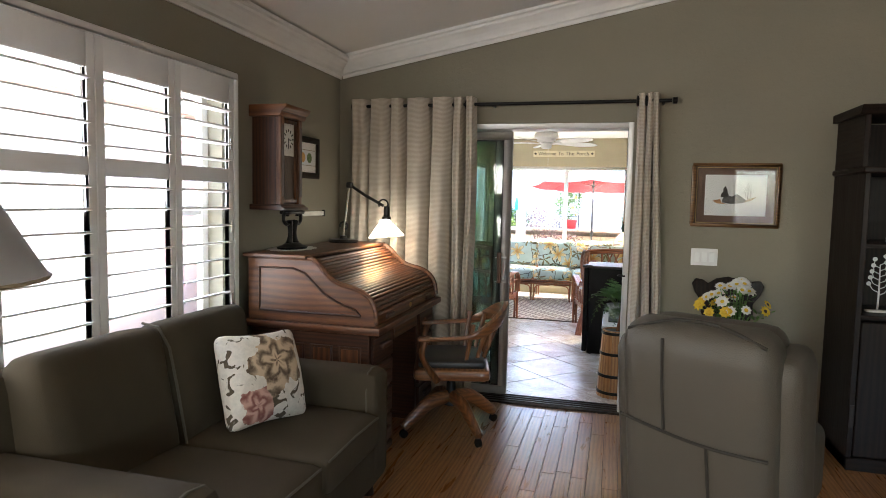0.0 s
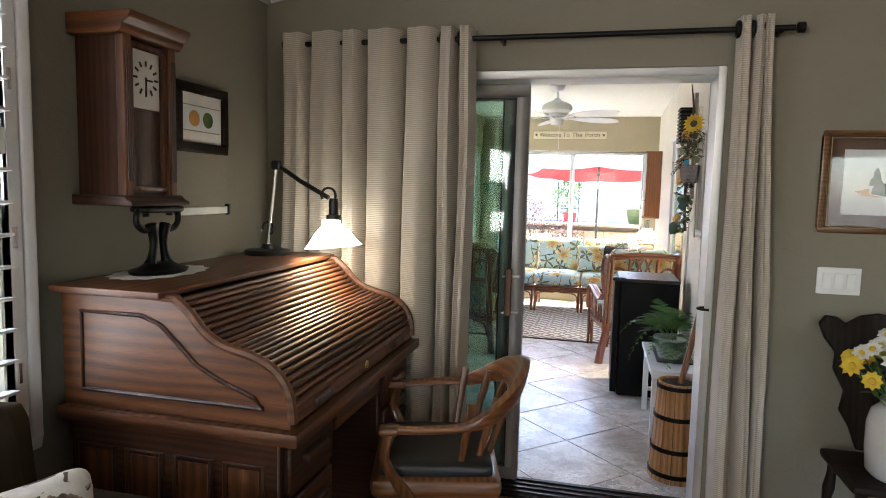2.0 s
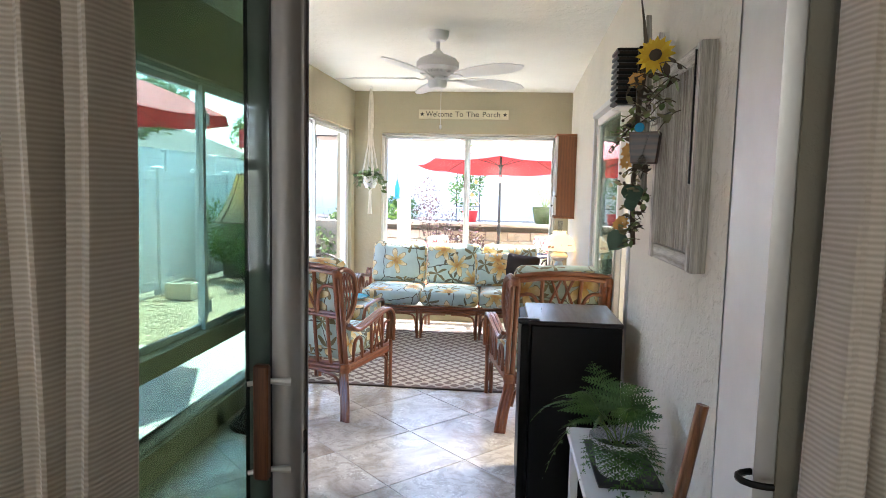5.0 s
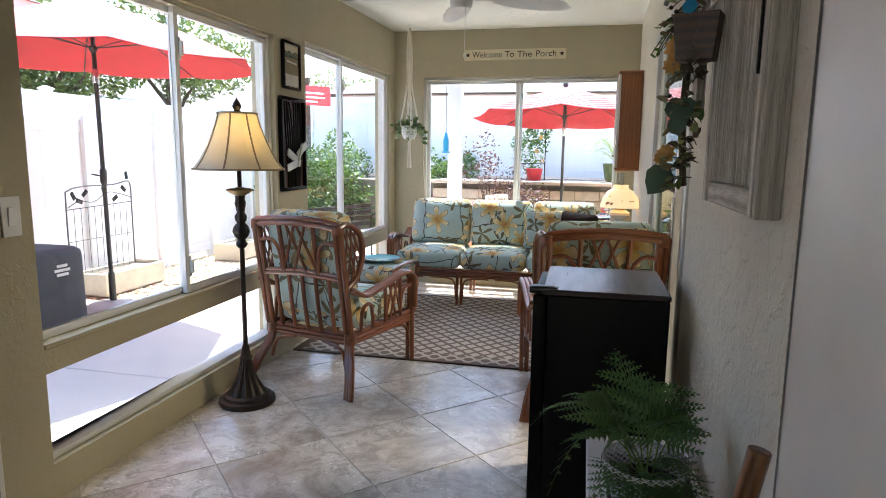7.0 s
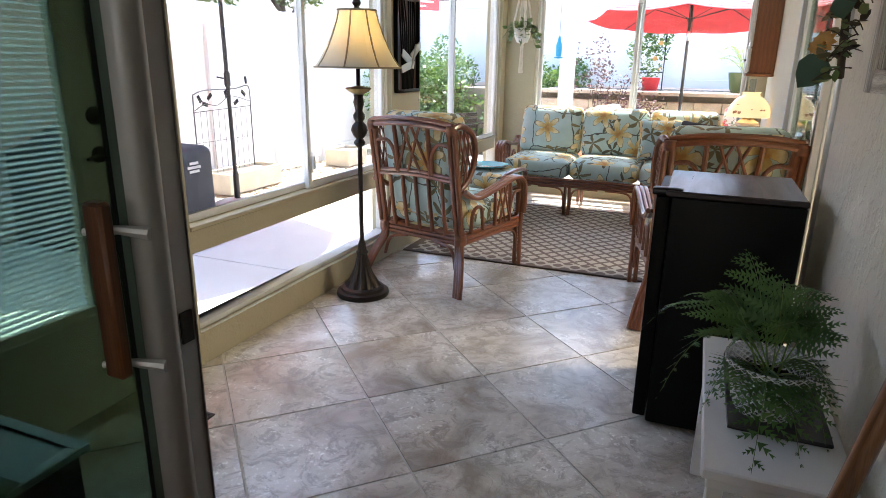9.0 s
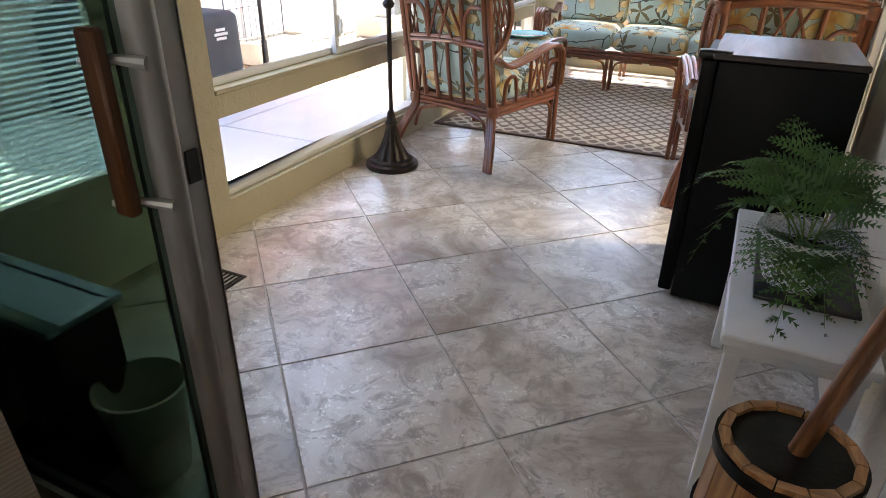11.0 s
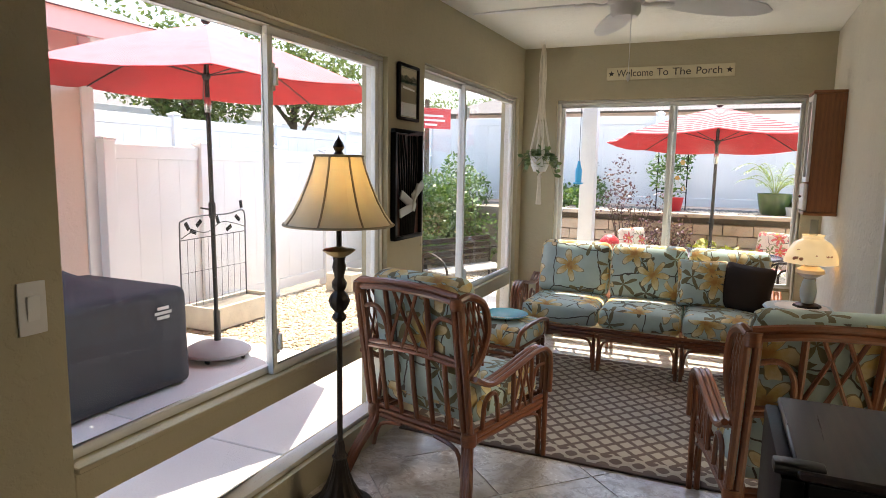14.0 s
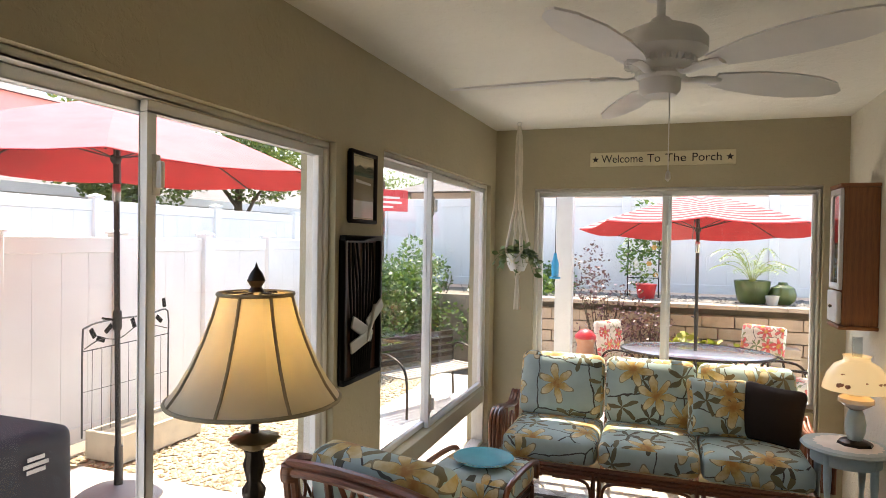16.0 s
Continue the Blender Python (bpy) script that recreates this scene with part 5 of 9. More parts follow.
# wall clock
ck = thing("wall_clock", pose(XL, 4.235, 1.42), "oak wall clock with a glass door and white dial", "clock")
part("case", M().box(0.001, 0.17, -0.115, 0.115, 0.03, 0.55), MAT["dark_desk"], ck, bevel=0.004)
for y in (-0.108, 0.108):
    col = part("corner_post", M().box(0.165, 0.20, y - 0.018, y + 0.018, 0.03, 0.55), MAT["desk_oak"], ck, bevel=0.004)
    for k in (-0.009, 0.0, 0.009):
        part("flute", M().tube([(0.201, y + k, 0.08), (0.201, y + k, 0.50)], 0.003, 6), MAT["dark_desk"], col)
part("cornice", sweep_profile([(0, 0), (0.20, 0), (0.212, 0.012), (0.215, 0.028), (0.235, 0.04), (0.245, 0.055), (0.245, 0.068), (0, 0.068)], ((0.001, -0.15, 0.545), (0.001, 0.15, 0.545)), (1, 0, 0), (0, 0, 1)), MAT["desk_oak"], ck, bevel=0.003)
part("plinth", sweep_profile([(0, 0), (0.235, 0), (0.235, 0.012), (0.215, 0.022), (0.205, 0.034), (0, 0.034)], ((0.001, -0.145, 0.0), (0.001, 0.145, 0.0)), (1, 0, 0), (0, 0, 1)), MAT["dark_desk"], ck, bevel=0.003)
drm = M()
frame_bars(drm, put_x, -0.088, 0.088, 0.045, 0.535, 0.018, 0.171, 0.188)
part("door", drm, MAT["desk_oak"], ck, bevel=0.003)
dial = part("dial", M().box(0.1715, 0.176, -0.066, 0.066, 0.325, 0.515), MAT["mat_board"], ck, "white square dial")
part("pane", M().box(0.183, 0.185, -0.069, 0.069, 0.064, 0.516), MAT["glass"], ck, smooth=False)
part("hand", M().box(0.177, 0.179, -0.003, 0.003, 0.375, 0.43).box(0.177, 0.179, -0.003, 0.032, 0.418, 0.424), MAT["iron"], dial)
for k in range(12):
    t = math.radians(30 * k)
    part("numeral", M().box(-0.001, 0.001, -0.0035, 0.0035, -0.009, 0.009), MAT["ink"], dial, at=pose(0.1775, 0.05 * math.sin(t), 0.425 + 0.05 * math.cos(t), -30 * k, 0, 0))


def framed(name, m, w, h, bar, frame_mat, inner, label, mats, depth=0.022):
    """A hung picture facing -y: bars, mount, print and glass."""
    f = thing(name, m, label, "picture")
    fm = M()
    for x0, x1, z0, z1 in ((-w / 2, w / 2, 0, bar), (-w / 2, w / 2, h - bar, h), (-w / 2, -w / 2 + bar, bar, h - bar), (w / 2 - bar, w / 2, bar, h - bar)):
        fm.box(x0, x1, -depth, 0, z0, z1)
    part("frame", fm, MAT[frame_mat], f, bevel=0.004)
    part("mount", M().box(-w / 2 + bar, w / 2 - bar, -0.008, -0.002, bar, h - bar), mats[0], f)
    part("print", M().box(-inner[0] / 2, inner[0] / 2, -0.011, -0.0085, h / 2 - inner[1] / 2, h / 2 + inner[1] / 2), mats[1], f)
    part("pane", M().box(-w / 2 + bar, w / 2 - bar, -0.014, -0.0125, bar, h - bar), MAT["glass"], f, smooth=False)
    return f


big = framed("framed_drawing", pose(0.677, YB - 0.002, 1.358), 0.54, 0.425, 0.022, "gilt_wood", (0.375, 0.27), "landscape drawing in a brown mount and gilt wood frame", (MAT["brown_mat"], MAT["drawing_paper"]))
part("gilt_edge", M().tube([(-0.24, -0.02, 0.03), (0.24, -0.02, 0.03), (0.24, -0.02, 0.395), (-0.24, -0.02, 0.395)], 0.004, 6, closed=True), MAT["old_gold"], big)
fruit = framed("framed_print", pose(XL + 0.002, 4.78, 1.63, 0, 0, 90), 0.36, 0.285, 0.04, "ebony", (0.26, 0.115), "print of an orange and a green fruit in a dark frame", (MAT["mat_board"], MAT["drawing_paper"]))


# the drawing's rocks, fir and bare tree, and the two fruits of the small print
ink_y = (-0.0118, -0.0112)
part("inked_rocks", M().prism([(-0.08, 0.165), (-0.075, 0.195), (-0.05, 0.215), (-0.02, 0.205), (0.01, 0.222), (0.045, 0.20), (0.07, 0.18), (0.05, 0.165), (-0.02, 0.155)], *ink_y), MAT["grey_ink"], big)
part("inked_fir", M().prism([(-0.09, 0.20), (-0.085, 0.225), (-0.075, 0.235), (-0.075, 0.255), (-0.062, 0.275), (-0.05, 0.25), (-0.047, 0.23), (-0.04, 0.215), (-0.045, 0.20)], *ink_y), MAT["ink"], big)
part("inked_field", M().prism([(-0.14, 0.175), (-0.09, 0.188), (-0.085, 0.165), (-0.04, 0.152), (-0.11, 0.158)], *ink_y), MAT["churn_wood"], big)
part("inked_bank", M().prism([(0.05, 0.165), (0.075, 0.188), (0.13, 0.205), (0.10, 0.18)], *ink_y), MAT["lamp_trim"], big)
bare = M()
for x, z0, h in ((0.075, 0.19, 0.115), (0.09, 0.195, 0.09), (0.06, 0.195, 0.07)):
    bare.tube([(x, -0.0115, z0), (x + 0.004, -0.0115, z0 + h)], [0.0018, 0.0005], 4)
    for q in range(5):
        z = z0 + h * (0.3 + 0.14 * q)
        for sd in (-1, 1):
            bare.tube([(x, -0.0115, z), (x + sd * 0.022 * (1.1 - 0.15 * q), -0.0115, z + 0.014)], 0.0006, 3)
part("inked_bare_tree", bare, MAT["grey_ink"], big)
for x, z, col in ((-0.055, 0.142, "petal_orange"), (0.04, 0.142, "shrub")):
    part("printed_fruit", M().prism([(x + 0.036 * math.cos(q), z + 0.034 * math.sin(q)) for q in [0.35 * n for n in range(18)]], -0.0118, -0.0112), MAT[col], fruit)
for z in (0.09, 0.195):
    part("printed_line", M().box(-0.128, 0.128, -0.0118, -0.0112, z - 0.002, z + 0.002), MAT["lamp_trim"], fruit)


def wall_plate(name, m, w, h, kind, label):
    p = thing(name, m, label, "socket" if kind == "outlet" else "switch")
    part("plate", M().soft(w, 0.007, h, 0.003, pose(0, -0.0035, 0), 4), MAT["white_paint"], p)
    n = 3 if w > 0.15 else 1
    for i in range(n):
        x = (i - (n - 1) / 2) * 0.046
        if kind == "outlet":
            for z in (-0.02, 0.02):
                part("receptacle", M().soft(0.032, 0.006, 0.027, 0.003, pose(x, -0.0075, z), 4), MAT["vinyl"], p)
                part("slot", M().box(x - 0.008, x - 0.005, -0.0112, -0.0106, z - 0.005, z + 0.005).box(x + 0.005, x + 0.008, -0.0112, -0.0106, z - 0.005, z + 0.005), MAT["dark_seal"], p)
        else:
            part("rocker", M().soft(0.033, 0.008, 0.066, 0.002, pose(x, -0.0085, 0, 4, 0, 0), 4), MAT["vinyl"], p)
    return p


wall_plate("light_switch", pose(0.507, YB - 0.001, 1.154), 0.168, 0.115, "rocker", "white three-gang rocker switch plate")
wall_plate("wall_outlet", pose(1.126, YB - 0.001, 0.418), 0.07, 0.115, "outlet", "white double wall outlet")
wall_plate("toggle_switch", pose(PX + 0.001, 6.755, 1.11, 0, 0, 90), 0.075, 0.14, "rocker", "cream switch plate beside the porch door")


# curtains on a black rod
rod = thing("curtain_rod", pose(0, YB - 0.10, 2.185), "long black iron curtain rod", "curtain rod")
part("pole", M().tube([(-1.99, 0, 0), (0.245, 0, 0)], 0.0125, 12), MAT["iron"], rod)
for x in (-1.995, 0.25):
    part("finial", M().lathe([(0.012, 0), (0.022, 0.004), (0.022, 0.03), (0, 0.034)], 14, pose(x, 0, 0, 0, 90 if x > 0 else -90, 0)), MAT["iron"], rod)
for x in (-2.02, 0.20, -0.95):
    part("bracket", M().tube([(x if x > -2 else -1.985, 0, -0.01), (x if x > -2 else -1.985, 0.09, -0.012), (x if x > -2 else -1.985, 0.098, 0.01)], 0.007, 6), MAT["iron"], rod)


def curtain(x0, x1, widths, amp, label, seed, flare=0.0):
    r = random.Random(seed)
    c = thing("curtain", pose(0, YB - 0.10, 0), label, "curtain", "curtains at the sliding door")
    top, bot = 2.235, 0.02
    n = len(widths)
    at = [sum(widths[:i]) / sum(widths) for i in range(n + 1)]
    cols, rows = n * 20, 22
    ph = [r.uniform(-0.35, 0.35) for _ in range(n + 1)]
    am = [r.uniform(0.75, 1.2) for _ in range(n + 1)]

    def fold(u, v):
        k = u * n
        i = min(int(k), n - 1)
        f = k - i
        w = 2 * abs(math.cos(math.pi * f)) ** (4.2 + 2 * ph[i]) - 0.9 + 0.16 * math.sin(6 * math.pi * f + 5 * ph[i] + 0.8 * v)
        a = amp * (am[i] * (1 - f) + am[i + 1] * f) * (0.8 + 0.3 * v)
        x = x0 + (x1 - x0) * (at[i] + (at[i + 1] - at[i]) * (f - (0.13 + 0.06 * ph[i]) * math.sin(2 * math.pi * f))) + flare * (u - 0.0) * v
        return x + 0.006 * math.sin(7 * v + i * 2), a * w + 0.006 * math.sin(9 * v + 3 * i)
    vs, fs = [], []
    for side in (0, 1):
        for j in range(rows + 1):
            v = j / rows
            for i in range(cols + 1):
                x, y = fold(i / cols, v)
                vs.append((x, y + side * 0.004, top + (bot - top) * v))
    W = cols + 1
    off = W * (rows + 1)
    for j in range(rows):
        for i in range(cols):
            a = j * W + i
            fs.append((a, a + 1, a + W + 1, a + W))
            fs.append((off + a, off + a + W, off + a + W + 1, off + a + 1))
    for j in range(rows):
        for i in (0, cols):
            a = j * W + i
            fs.append((a, a + W, off + a + W, off + a))
    for i in range(cols):
        for j in (0, rows):
            a = j * W + i
            fs.append((a, a + 1, off + a + 1, off + a))
    part("cloth", M().add(vs, fs), MAT["curtain"], c)
    for i in range(n):
        for f in (0.5,):
            x, _ = fold((i + f) / n, 0.02)
            part("grommet", M().tube(arc((x - 0.028, 0, 2.185), 0.028, 0, 342, 18, "yz"), 0.009, 8, closed=True), MAT["iron"], c, "black grommet ring")
    return c


curtain(-2.04, -1.07, (1.0, 1.15, 0.75, 1.25, 1.1, 0.6, 0.5), 0.066, "beige ribbed grommet curtain gathered in deep folds", 3)
curtain(0.03, 0.175, (1.0, 0.7, 0.8), 0.05, "beige ribbed grommet curtain drawn aside", 8, 0.09)

# swivel desk chair
sw = thing("swivel_chair", pose(-1.073, 4.71, 0, 0, 0, 105), "oak swivel desk chair with a dark leather seat", "chair")
for k in range(4):
    t = math.radians(30 + 90 * k)
    c, s = math.cos(t), math.sin(t)
    leg = part("leg", M().tube(smooth_path([(0.03 * c, 0.03 * s, 0.225), (0.15 * c, 0.15 * s, 0.205), (0.26 * c, 0.26 * s, 0.13), (0.345 * c, 0.345 * s, 0.07)], 4), [0.037, 0.037, 0.037, 0.037, 0.037, 0.036, 0.035, 0.034, 0.032, 0.031, 0.029, 0.027, 0.024], 10, flat=1.25), MAT["chair_oak"], sw)
    part("caster", M().lathe([(0, -0.012), (0.026, -0.012), (0.026, 0.012), (0, 0.012)], 16, pose(0.34 * c, 0.34 * s, 0.026, 90, 0, math.degrees(t))), MAT["iron"], leg, "black caster")
part("post", M().lathe([(0.045, 0.17), (0.034, 0.24), (0.026, 0.36), (0.06, 0.385), (0, 0.386)], 16), MAT["iron"], sw)
part("seat_frame", M().soft(0.50, 0.48, 0.085, 0.035, pose(0, 0, 0.425)), MAT["chair_oak"], sw)
part("seat_pad", M().soft(0.44, 0.42, 0.06, 0.024, pose(0, 0.0, 0.482), puff=0.018), MAT["leather_dark"], sw, "dark leather seat pad")


def bent_rail(line, halves, thick, lean):
    """A steam-bent rail: a flat section of varying height along a line."""
    vs, k = [], len(line)
    for p, h in zip(line, halves):
        o = Vector((p.x, p.y, 0)).normalized()
        for a, b in ((-1, -1), (1, -1), (1.15, 0.0), (0.8, 1), (-0.8, 1), (-1.15, 0.0)):
            q = p + o * (a * thick + b * h * lean) + Vector((0, 0, b * h))
            vs.append(q)
    fs = [(6 * i + a, 6 * i + (a + 1) % 6, 6 * i + 6 + (a + 1) % 6, 6 * i + 6 + a) for i in range(k - 1) for a in range(6)]
    return M().add(vs, fs + [tuple(range(6)), tuple(6 * k - 1 - a for a in range(6))])


bow = smooth_path([(0.262, 0.175, 0.655), (0.280, 0.05, 0.662), (0.272, -0.09, 0.672), (0.245, -0.19, 0.705), (0.155, -0.285, 0.765), (0.0, -0.325, 0.79), (-0.155, -0.285, 0.765), (-0.245, -0.19, 0.705), (-0.272, -0.09, 0.672), (-0.280, 0.05, 0.662), (-0.262, 0.175, 0.655)], 4)
high = [0.013 + 0.052 * max(0.0, 1 - abs(i - 20) / 11.5) ** 0.75 for i in range(41)]
part("arm_bow", bent_rail(bow, high, 0.020, 0.30), MAT["chair_oak"], sw, bevel=0.006, segs=2)
for i in range(7):
    t = math.radians(-156 + 22 * i)
    part("back_slat", M().tube([(0.195 * math.cos(t), 0.20 * math.sin(t), 0.45), (0.225 * math.cos(t), 0.25 * math.sin(t), 0.60), (0.262 * math.cos(t), 0.305 * math.sin(t), 0.745)], [0.011, 0.014, 0.017], 8, flat=0.6), MAT["chair_oak"], sw)
for s in (-1, 1):
    part("arm_post", M().tube(smooth_path([(s * 0.235, 0.09, 0.39), (s * 0.258, 0.145, 0.47), (s * 0.272, 0.185, 0.56), (s * 0.266, 0.165, 0.652)], 4), [0.034, 0.033, 0.031, 0.029, 0.027, 0.026, 0.025, 0.024, 0.024, 0.025, 0.026, 0.027, 0.027], 10, flat=0.75), MAT["chair_oak"], sw)
    part("arm_scroll", M().soft(0.062, 0.075, 0.034, 0.015, pose(s * 0.264, 0.17, 0.655), 5), MAT["chair_oak"], sw)

# recliner seen from behind
rc = thing("recliner", pose(0.295, 3.235, 0, 0, 0, -27) @ Matrix.Diagonal((0.95, 1.05, 1.05, 1)), "taupe leather recliner with stitched back panels", "armchair")
le = MAT["leather"]
bk = part("back", M().soft(0.55, 0.20, 0.80, 0.085, pose(0, -0.12, 0.655, 8, 0, 0), 10), le, rc)
for s in (-1, 1):
    part("back_roll", M().soft(0.13, 0.24, 0.74, 0.06, pose(s * 0.27, -0.02, 0.62, 8, 0, 0), 8), le, rc)
def on_back(x, z):
    return (x * 0.84, -0.226 - (z - 0.655) * 0.14, z)
part("back_stitching", M().tube(smooth_path([on_back(-0.31, 0.71), on_back(-0.1, 0.68), on_back(0.1, 0.665), on_back(0.31, 0.67)], 5), 0.0055, 6), MAT["dark_seam"], rc)
part("back_stitching", M().tube([on_back(-0.11, 0.69), on_back(-0.115, 0.85), on_back(-0.11, 1.0)], 0.0055, 6), MAT["dark_seam"], rc)
part("back_stitching", M().tube([on_back(0.07, 0.665), on_back(0.08, 0.5), on_back(0.085, 0.33)], 0.0055, 6), MAT["dark_seam"], rc)
part("top_stitching", M().tube(smooth_path([(-0.24, -0.24, 1.01), (-0.08, -0.22, 1.055), (0.08, -0.22, 1.055), (0.24, -0.24, 1.01)], 5), 0.0055, 6), MAT["dark_seam"], rc)
part("headrest", M().soft(0.50, 0.15, 0.30, 0.07, pose(0, -0.02, 0.90, 8, 0, 0), 8), le, rc)
part("seat", M().soft(0.48, 0.60, 0.20, 0.07, pose(0, 0.30, 0.40), puff=0.03), le, rc)
for s in (-1, 1):
    part("armrest", M().soft(0.13, 0.62, 0.32, 0.06, pose(s * 0.195, 0.32, 0.43)), le, rc)
part("underside", M().soft(0.54, 0.60, 0.22, 0.04, pose(0, 0.20, 0.24)), le, rc)
part("swivel_base", M().lathe([(0.30, 0), (0.31, 0.02), (0.28, 0.04), (0.06, 0.05), (0.06, 0.14)], 32, pose(0, 0.18, 0)), MAT["ebony"], rc, "dark round swivel base")

# carved side chair with the flower crock
fc = thing("carved_chair", pose(0.655, 5.07, 0), "black carved side chair with a shaped back", "chair")
part("seat", M().soft(0.40, 0.38, 0.04, 0.018, pose(0, 0, 0.44)), MAT["ebony"], fc)
back = [(-0.06, 0.46), (-0.09, 0.55), (-0.13, 0.62), (-0.115, 0.70), (-0.16, 0.79), (-0.155, 0.86), (-0.20, 0.92), (-0.222, 0.98), (-0.20, 1.015), (-0.155, 1.01), (-0.12, 0.985), (-0.07, 1.02), (0, 1.035)]
back += [(-x, z) for x, z in back[-2::-1]]
part("back_splat", M().prism(back, -0.013, 0.013, pose(0, 0.165, 0, -4, 0, 0) @ Matrix.Translation((0, 0, 0))), MAT["ebony"], fc, bevel=0.005)
for x in (-0.15, 0.15):
    for y in (-0.14, 0.14):
        part("leg", M().lathe([(0.012, 0), (0.018, 0.05), (0.014, 0.10), (0.022, 0.16), (0.013, 0.22), (0.024, 0.30), (0.018, 0.36), (0.022, 0.425)], 12, Matrix.Translation((x * 1.25, y * 1.25, 0)) @ Matrix(((1, 0, -x * 0.55, 0), (0, 1, -y * 0.55, 0), (0, 0, 1, 0), (0, 0, 0, 1)))), MAT["ebony"], fc)
for y in (-0.15, 0.15):
    part("stretcher", M().tube([(-0.165, y, 0.15), (0, y, 0.155), (0.165, y, 0.15)], [0.009, 0.015, 0.009], 8), MAT["ebony"], fc)
solid("crock", M().lathe([(0.10, 0), (0.118, 0.02), (0.125, 0.10), (0.125, 0.20), (0.112, 0.25), (0.085, 0.275), (0.088, 0.295), (0.078, 0.295), (0.075, 0.27), (0, 0.26)], 32), MAT["crock"], "white glazed stoneware crock on the carved chair", "crock", at=pose(0.655, 5.0, 0.463))


def blossom(m, r, n, petal_w, centre_r, c):
    """Petals round a centre, facing +z."""
    pet, cen = M(), M()
    for layer in range(2):
        for k in range(n):
            t = 2 * math.pi * (k + 0.5 * layer) / n
            rr = r * (1 - 0.25 * layer)
            ca, sa = math.cos(t), math.sin(t)
            pts = [(0.15 * rr, -petal_w * 0.3, 0), (0.6 * rr, -petal_w, 0.12 * rr + 0.1 * rr * layer), (rr, 0, 0.05 * rr + 0.25 * rr * layer), (0.6 * rr, petal_w, 0.12 * rr + 0.1 * rr * layer), (0.15 * rr, petal_w * 0.3, 0)]
            pet.add([(x * ca - y * sa, x * sa + y * ca, z) for x, y, z in pts], [(0, 1, 2, 3, 4)], m)
    cen.lathe([(0, 0), (centre_r, 0.002), (centre_r * 0.7, centre_r * 0.5), (0, centre_r * 0.6)], 8, m)
    return pet, cen


bq = thing("flower_bouquet", pose(0.665, 5.0, 0.735) @ Matrix.Scale(1.2, 4), "bouquet of white and yellow flowers in the crock", "flowers")
r = random.Random(4)
green = M()
for i in range(30):
    a, rad = r.uniform(0, 6.28), r.uniform(0.02, 0.20)
    x, y, z = rad * math.cos(a) * 1.05, rad * math.sin(a) * 0.6, 0.06 + 0.17 * (1 - (rad / 0.22) ** 2) + r.uniform(-0.03, 0.03)
    if x > 0.06:
        z -= 0.03
    aim = Vector((x, y - 0.14, z)).to_track_quat("Z", "Y").to_matrix().to_4x4()
    yellow = (x < -0.05 and z < 0.15) or (x > 0.07 and r.random() < 0.7)
    pet, cen = blossom(Matrix.Translation((x, y, z)) @ aim, r.uniform(0.026, 0.04), 9, 0.010, 0.011, 0)
    b = part("blossom", pet, MAT["petal_yellow" if yellow else "petal_white"], bq, smooth=False)
    part("flower_centre", cen, MAT["bark" if yellow and x > 0 else "petal_yellow"], b)
    green.tube([(x * 0.3, y * 0.3, -0.02), (x * 0.7, y * 0.7, z * 0.5), (x, y, z - 0.004)], 0.0018, 5)
    for _ in range(5):
        p = Vector((x, y, z)) * r.uniform(0.5, 1.0) + Vector((r.uniform(-0.03, 0.03), r.uniform(-0.03, 0.03), r.uniform(-0.04, 0)))
        d = Vector((r.uniform(-1, 1), r.uniform(-1, 1), r.uniform(-0.3, 0.8))).normalized() * r.uniform(0.03, 0.055)
        s = d.cross((0, 0, 1)).normalized() * 0.009
        green.add([p, p + d * 0.5 + s, p + d, p + d * 0.5 - s], [(0, 1, 2, 3)])
part("foliage", green, MAT["fern_leaf"], bq, smooth=False)

# dark hutch
hu = thing("hutch", pose(1.25, 5.335, 0), "tall dark-stained hutch with open display shelves", "cabinet")
eb = MAT["ebony"]
part("lower_side", M().box(0, 0.03, -0.52, 0, 0, 1.70), eb, hu, bevel=0.004)
part("lower_side", M().box(1.05, 1.08, -0.52, 0, 0, 1.70), eb, hu, bevel=0.004)
part("back_panel", M().box(0.03, 1.05, -0.02, 0, 0.02, 2.02), eb, hu)
part("cabinet_door", M().box(0.035, 0.535, -0.52, -0.50, 0.08, 0.86), eb, hu, bevel=0.005)
part("cabinet_door", M().box(0.545, 1.045, -0.52, -0.50, 0.08, 0.86), eb, hu, bevel=0.005)
part("plinth", M().box(0.0, 1.08, -0.53, 0, 0, 0.075), eb, hu, bevel=0.004)
part("ledge", M().box(-0.015, 1.095, -0.54, 0, 1.70, 1.735), eb, hu, bevel=0.008)
part("upper_side", M().box(0.0, 0.03, -0.46, 0, 1.736, 2.03), eb, hu, bevel=0.004)
part("upper_side", M().box(1.05, 1.08, -0.46, 0, 1.736, 2.03), eb, hu, bevel=0.004)
part("cornice", sweep_profile([(0, 0), (0.47, 0), (0.49, 0.02), (0.51, 0.05), (0, 0.05)], ((-0.03, 0, 2.03), (1.11, 0, 2.03)), (0, -1, 0), (0, 0, 1)), eb, hu, bevel=0.003)
for z in (0.87, 1.28):
    part("shelf", M().box(0.03, 1.05, -0.49, -0.02, z, z + 0.025), eb, hu, bevel=0.003)
for x in (0.25, 0.31):
    part("hinge", M().box(0.005, 0.028, -0.524, -0.521, x, x + 0.07), MAT["bronze"], hu)
tr = thing("tree_ornament", pose(1.42, 5.0, 0.896), "white metal tree ornament on the hutch shelf", "ornament")
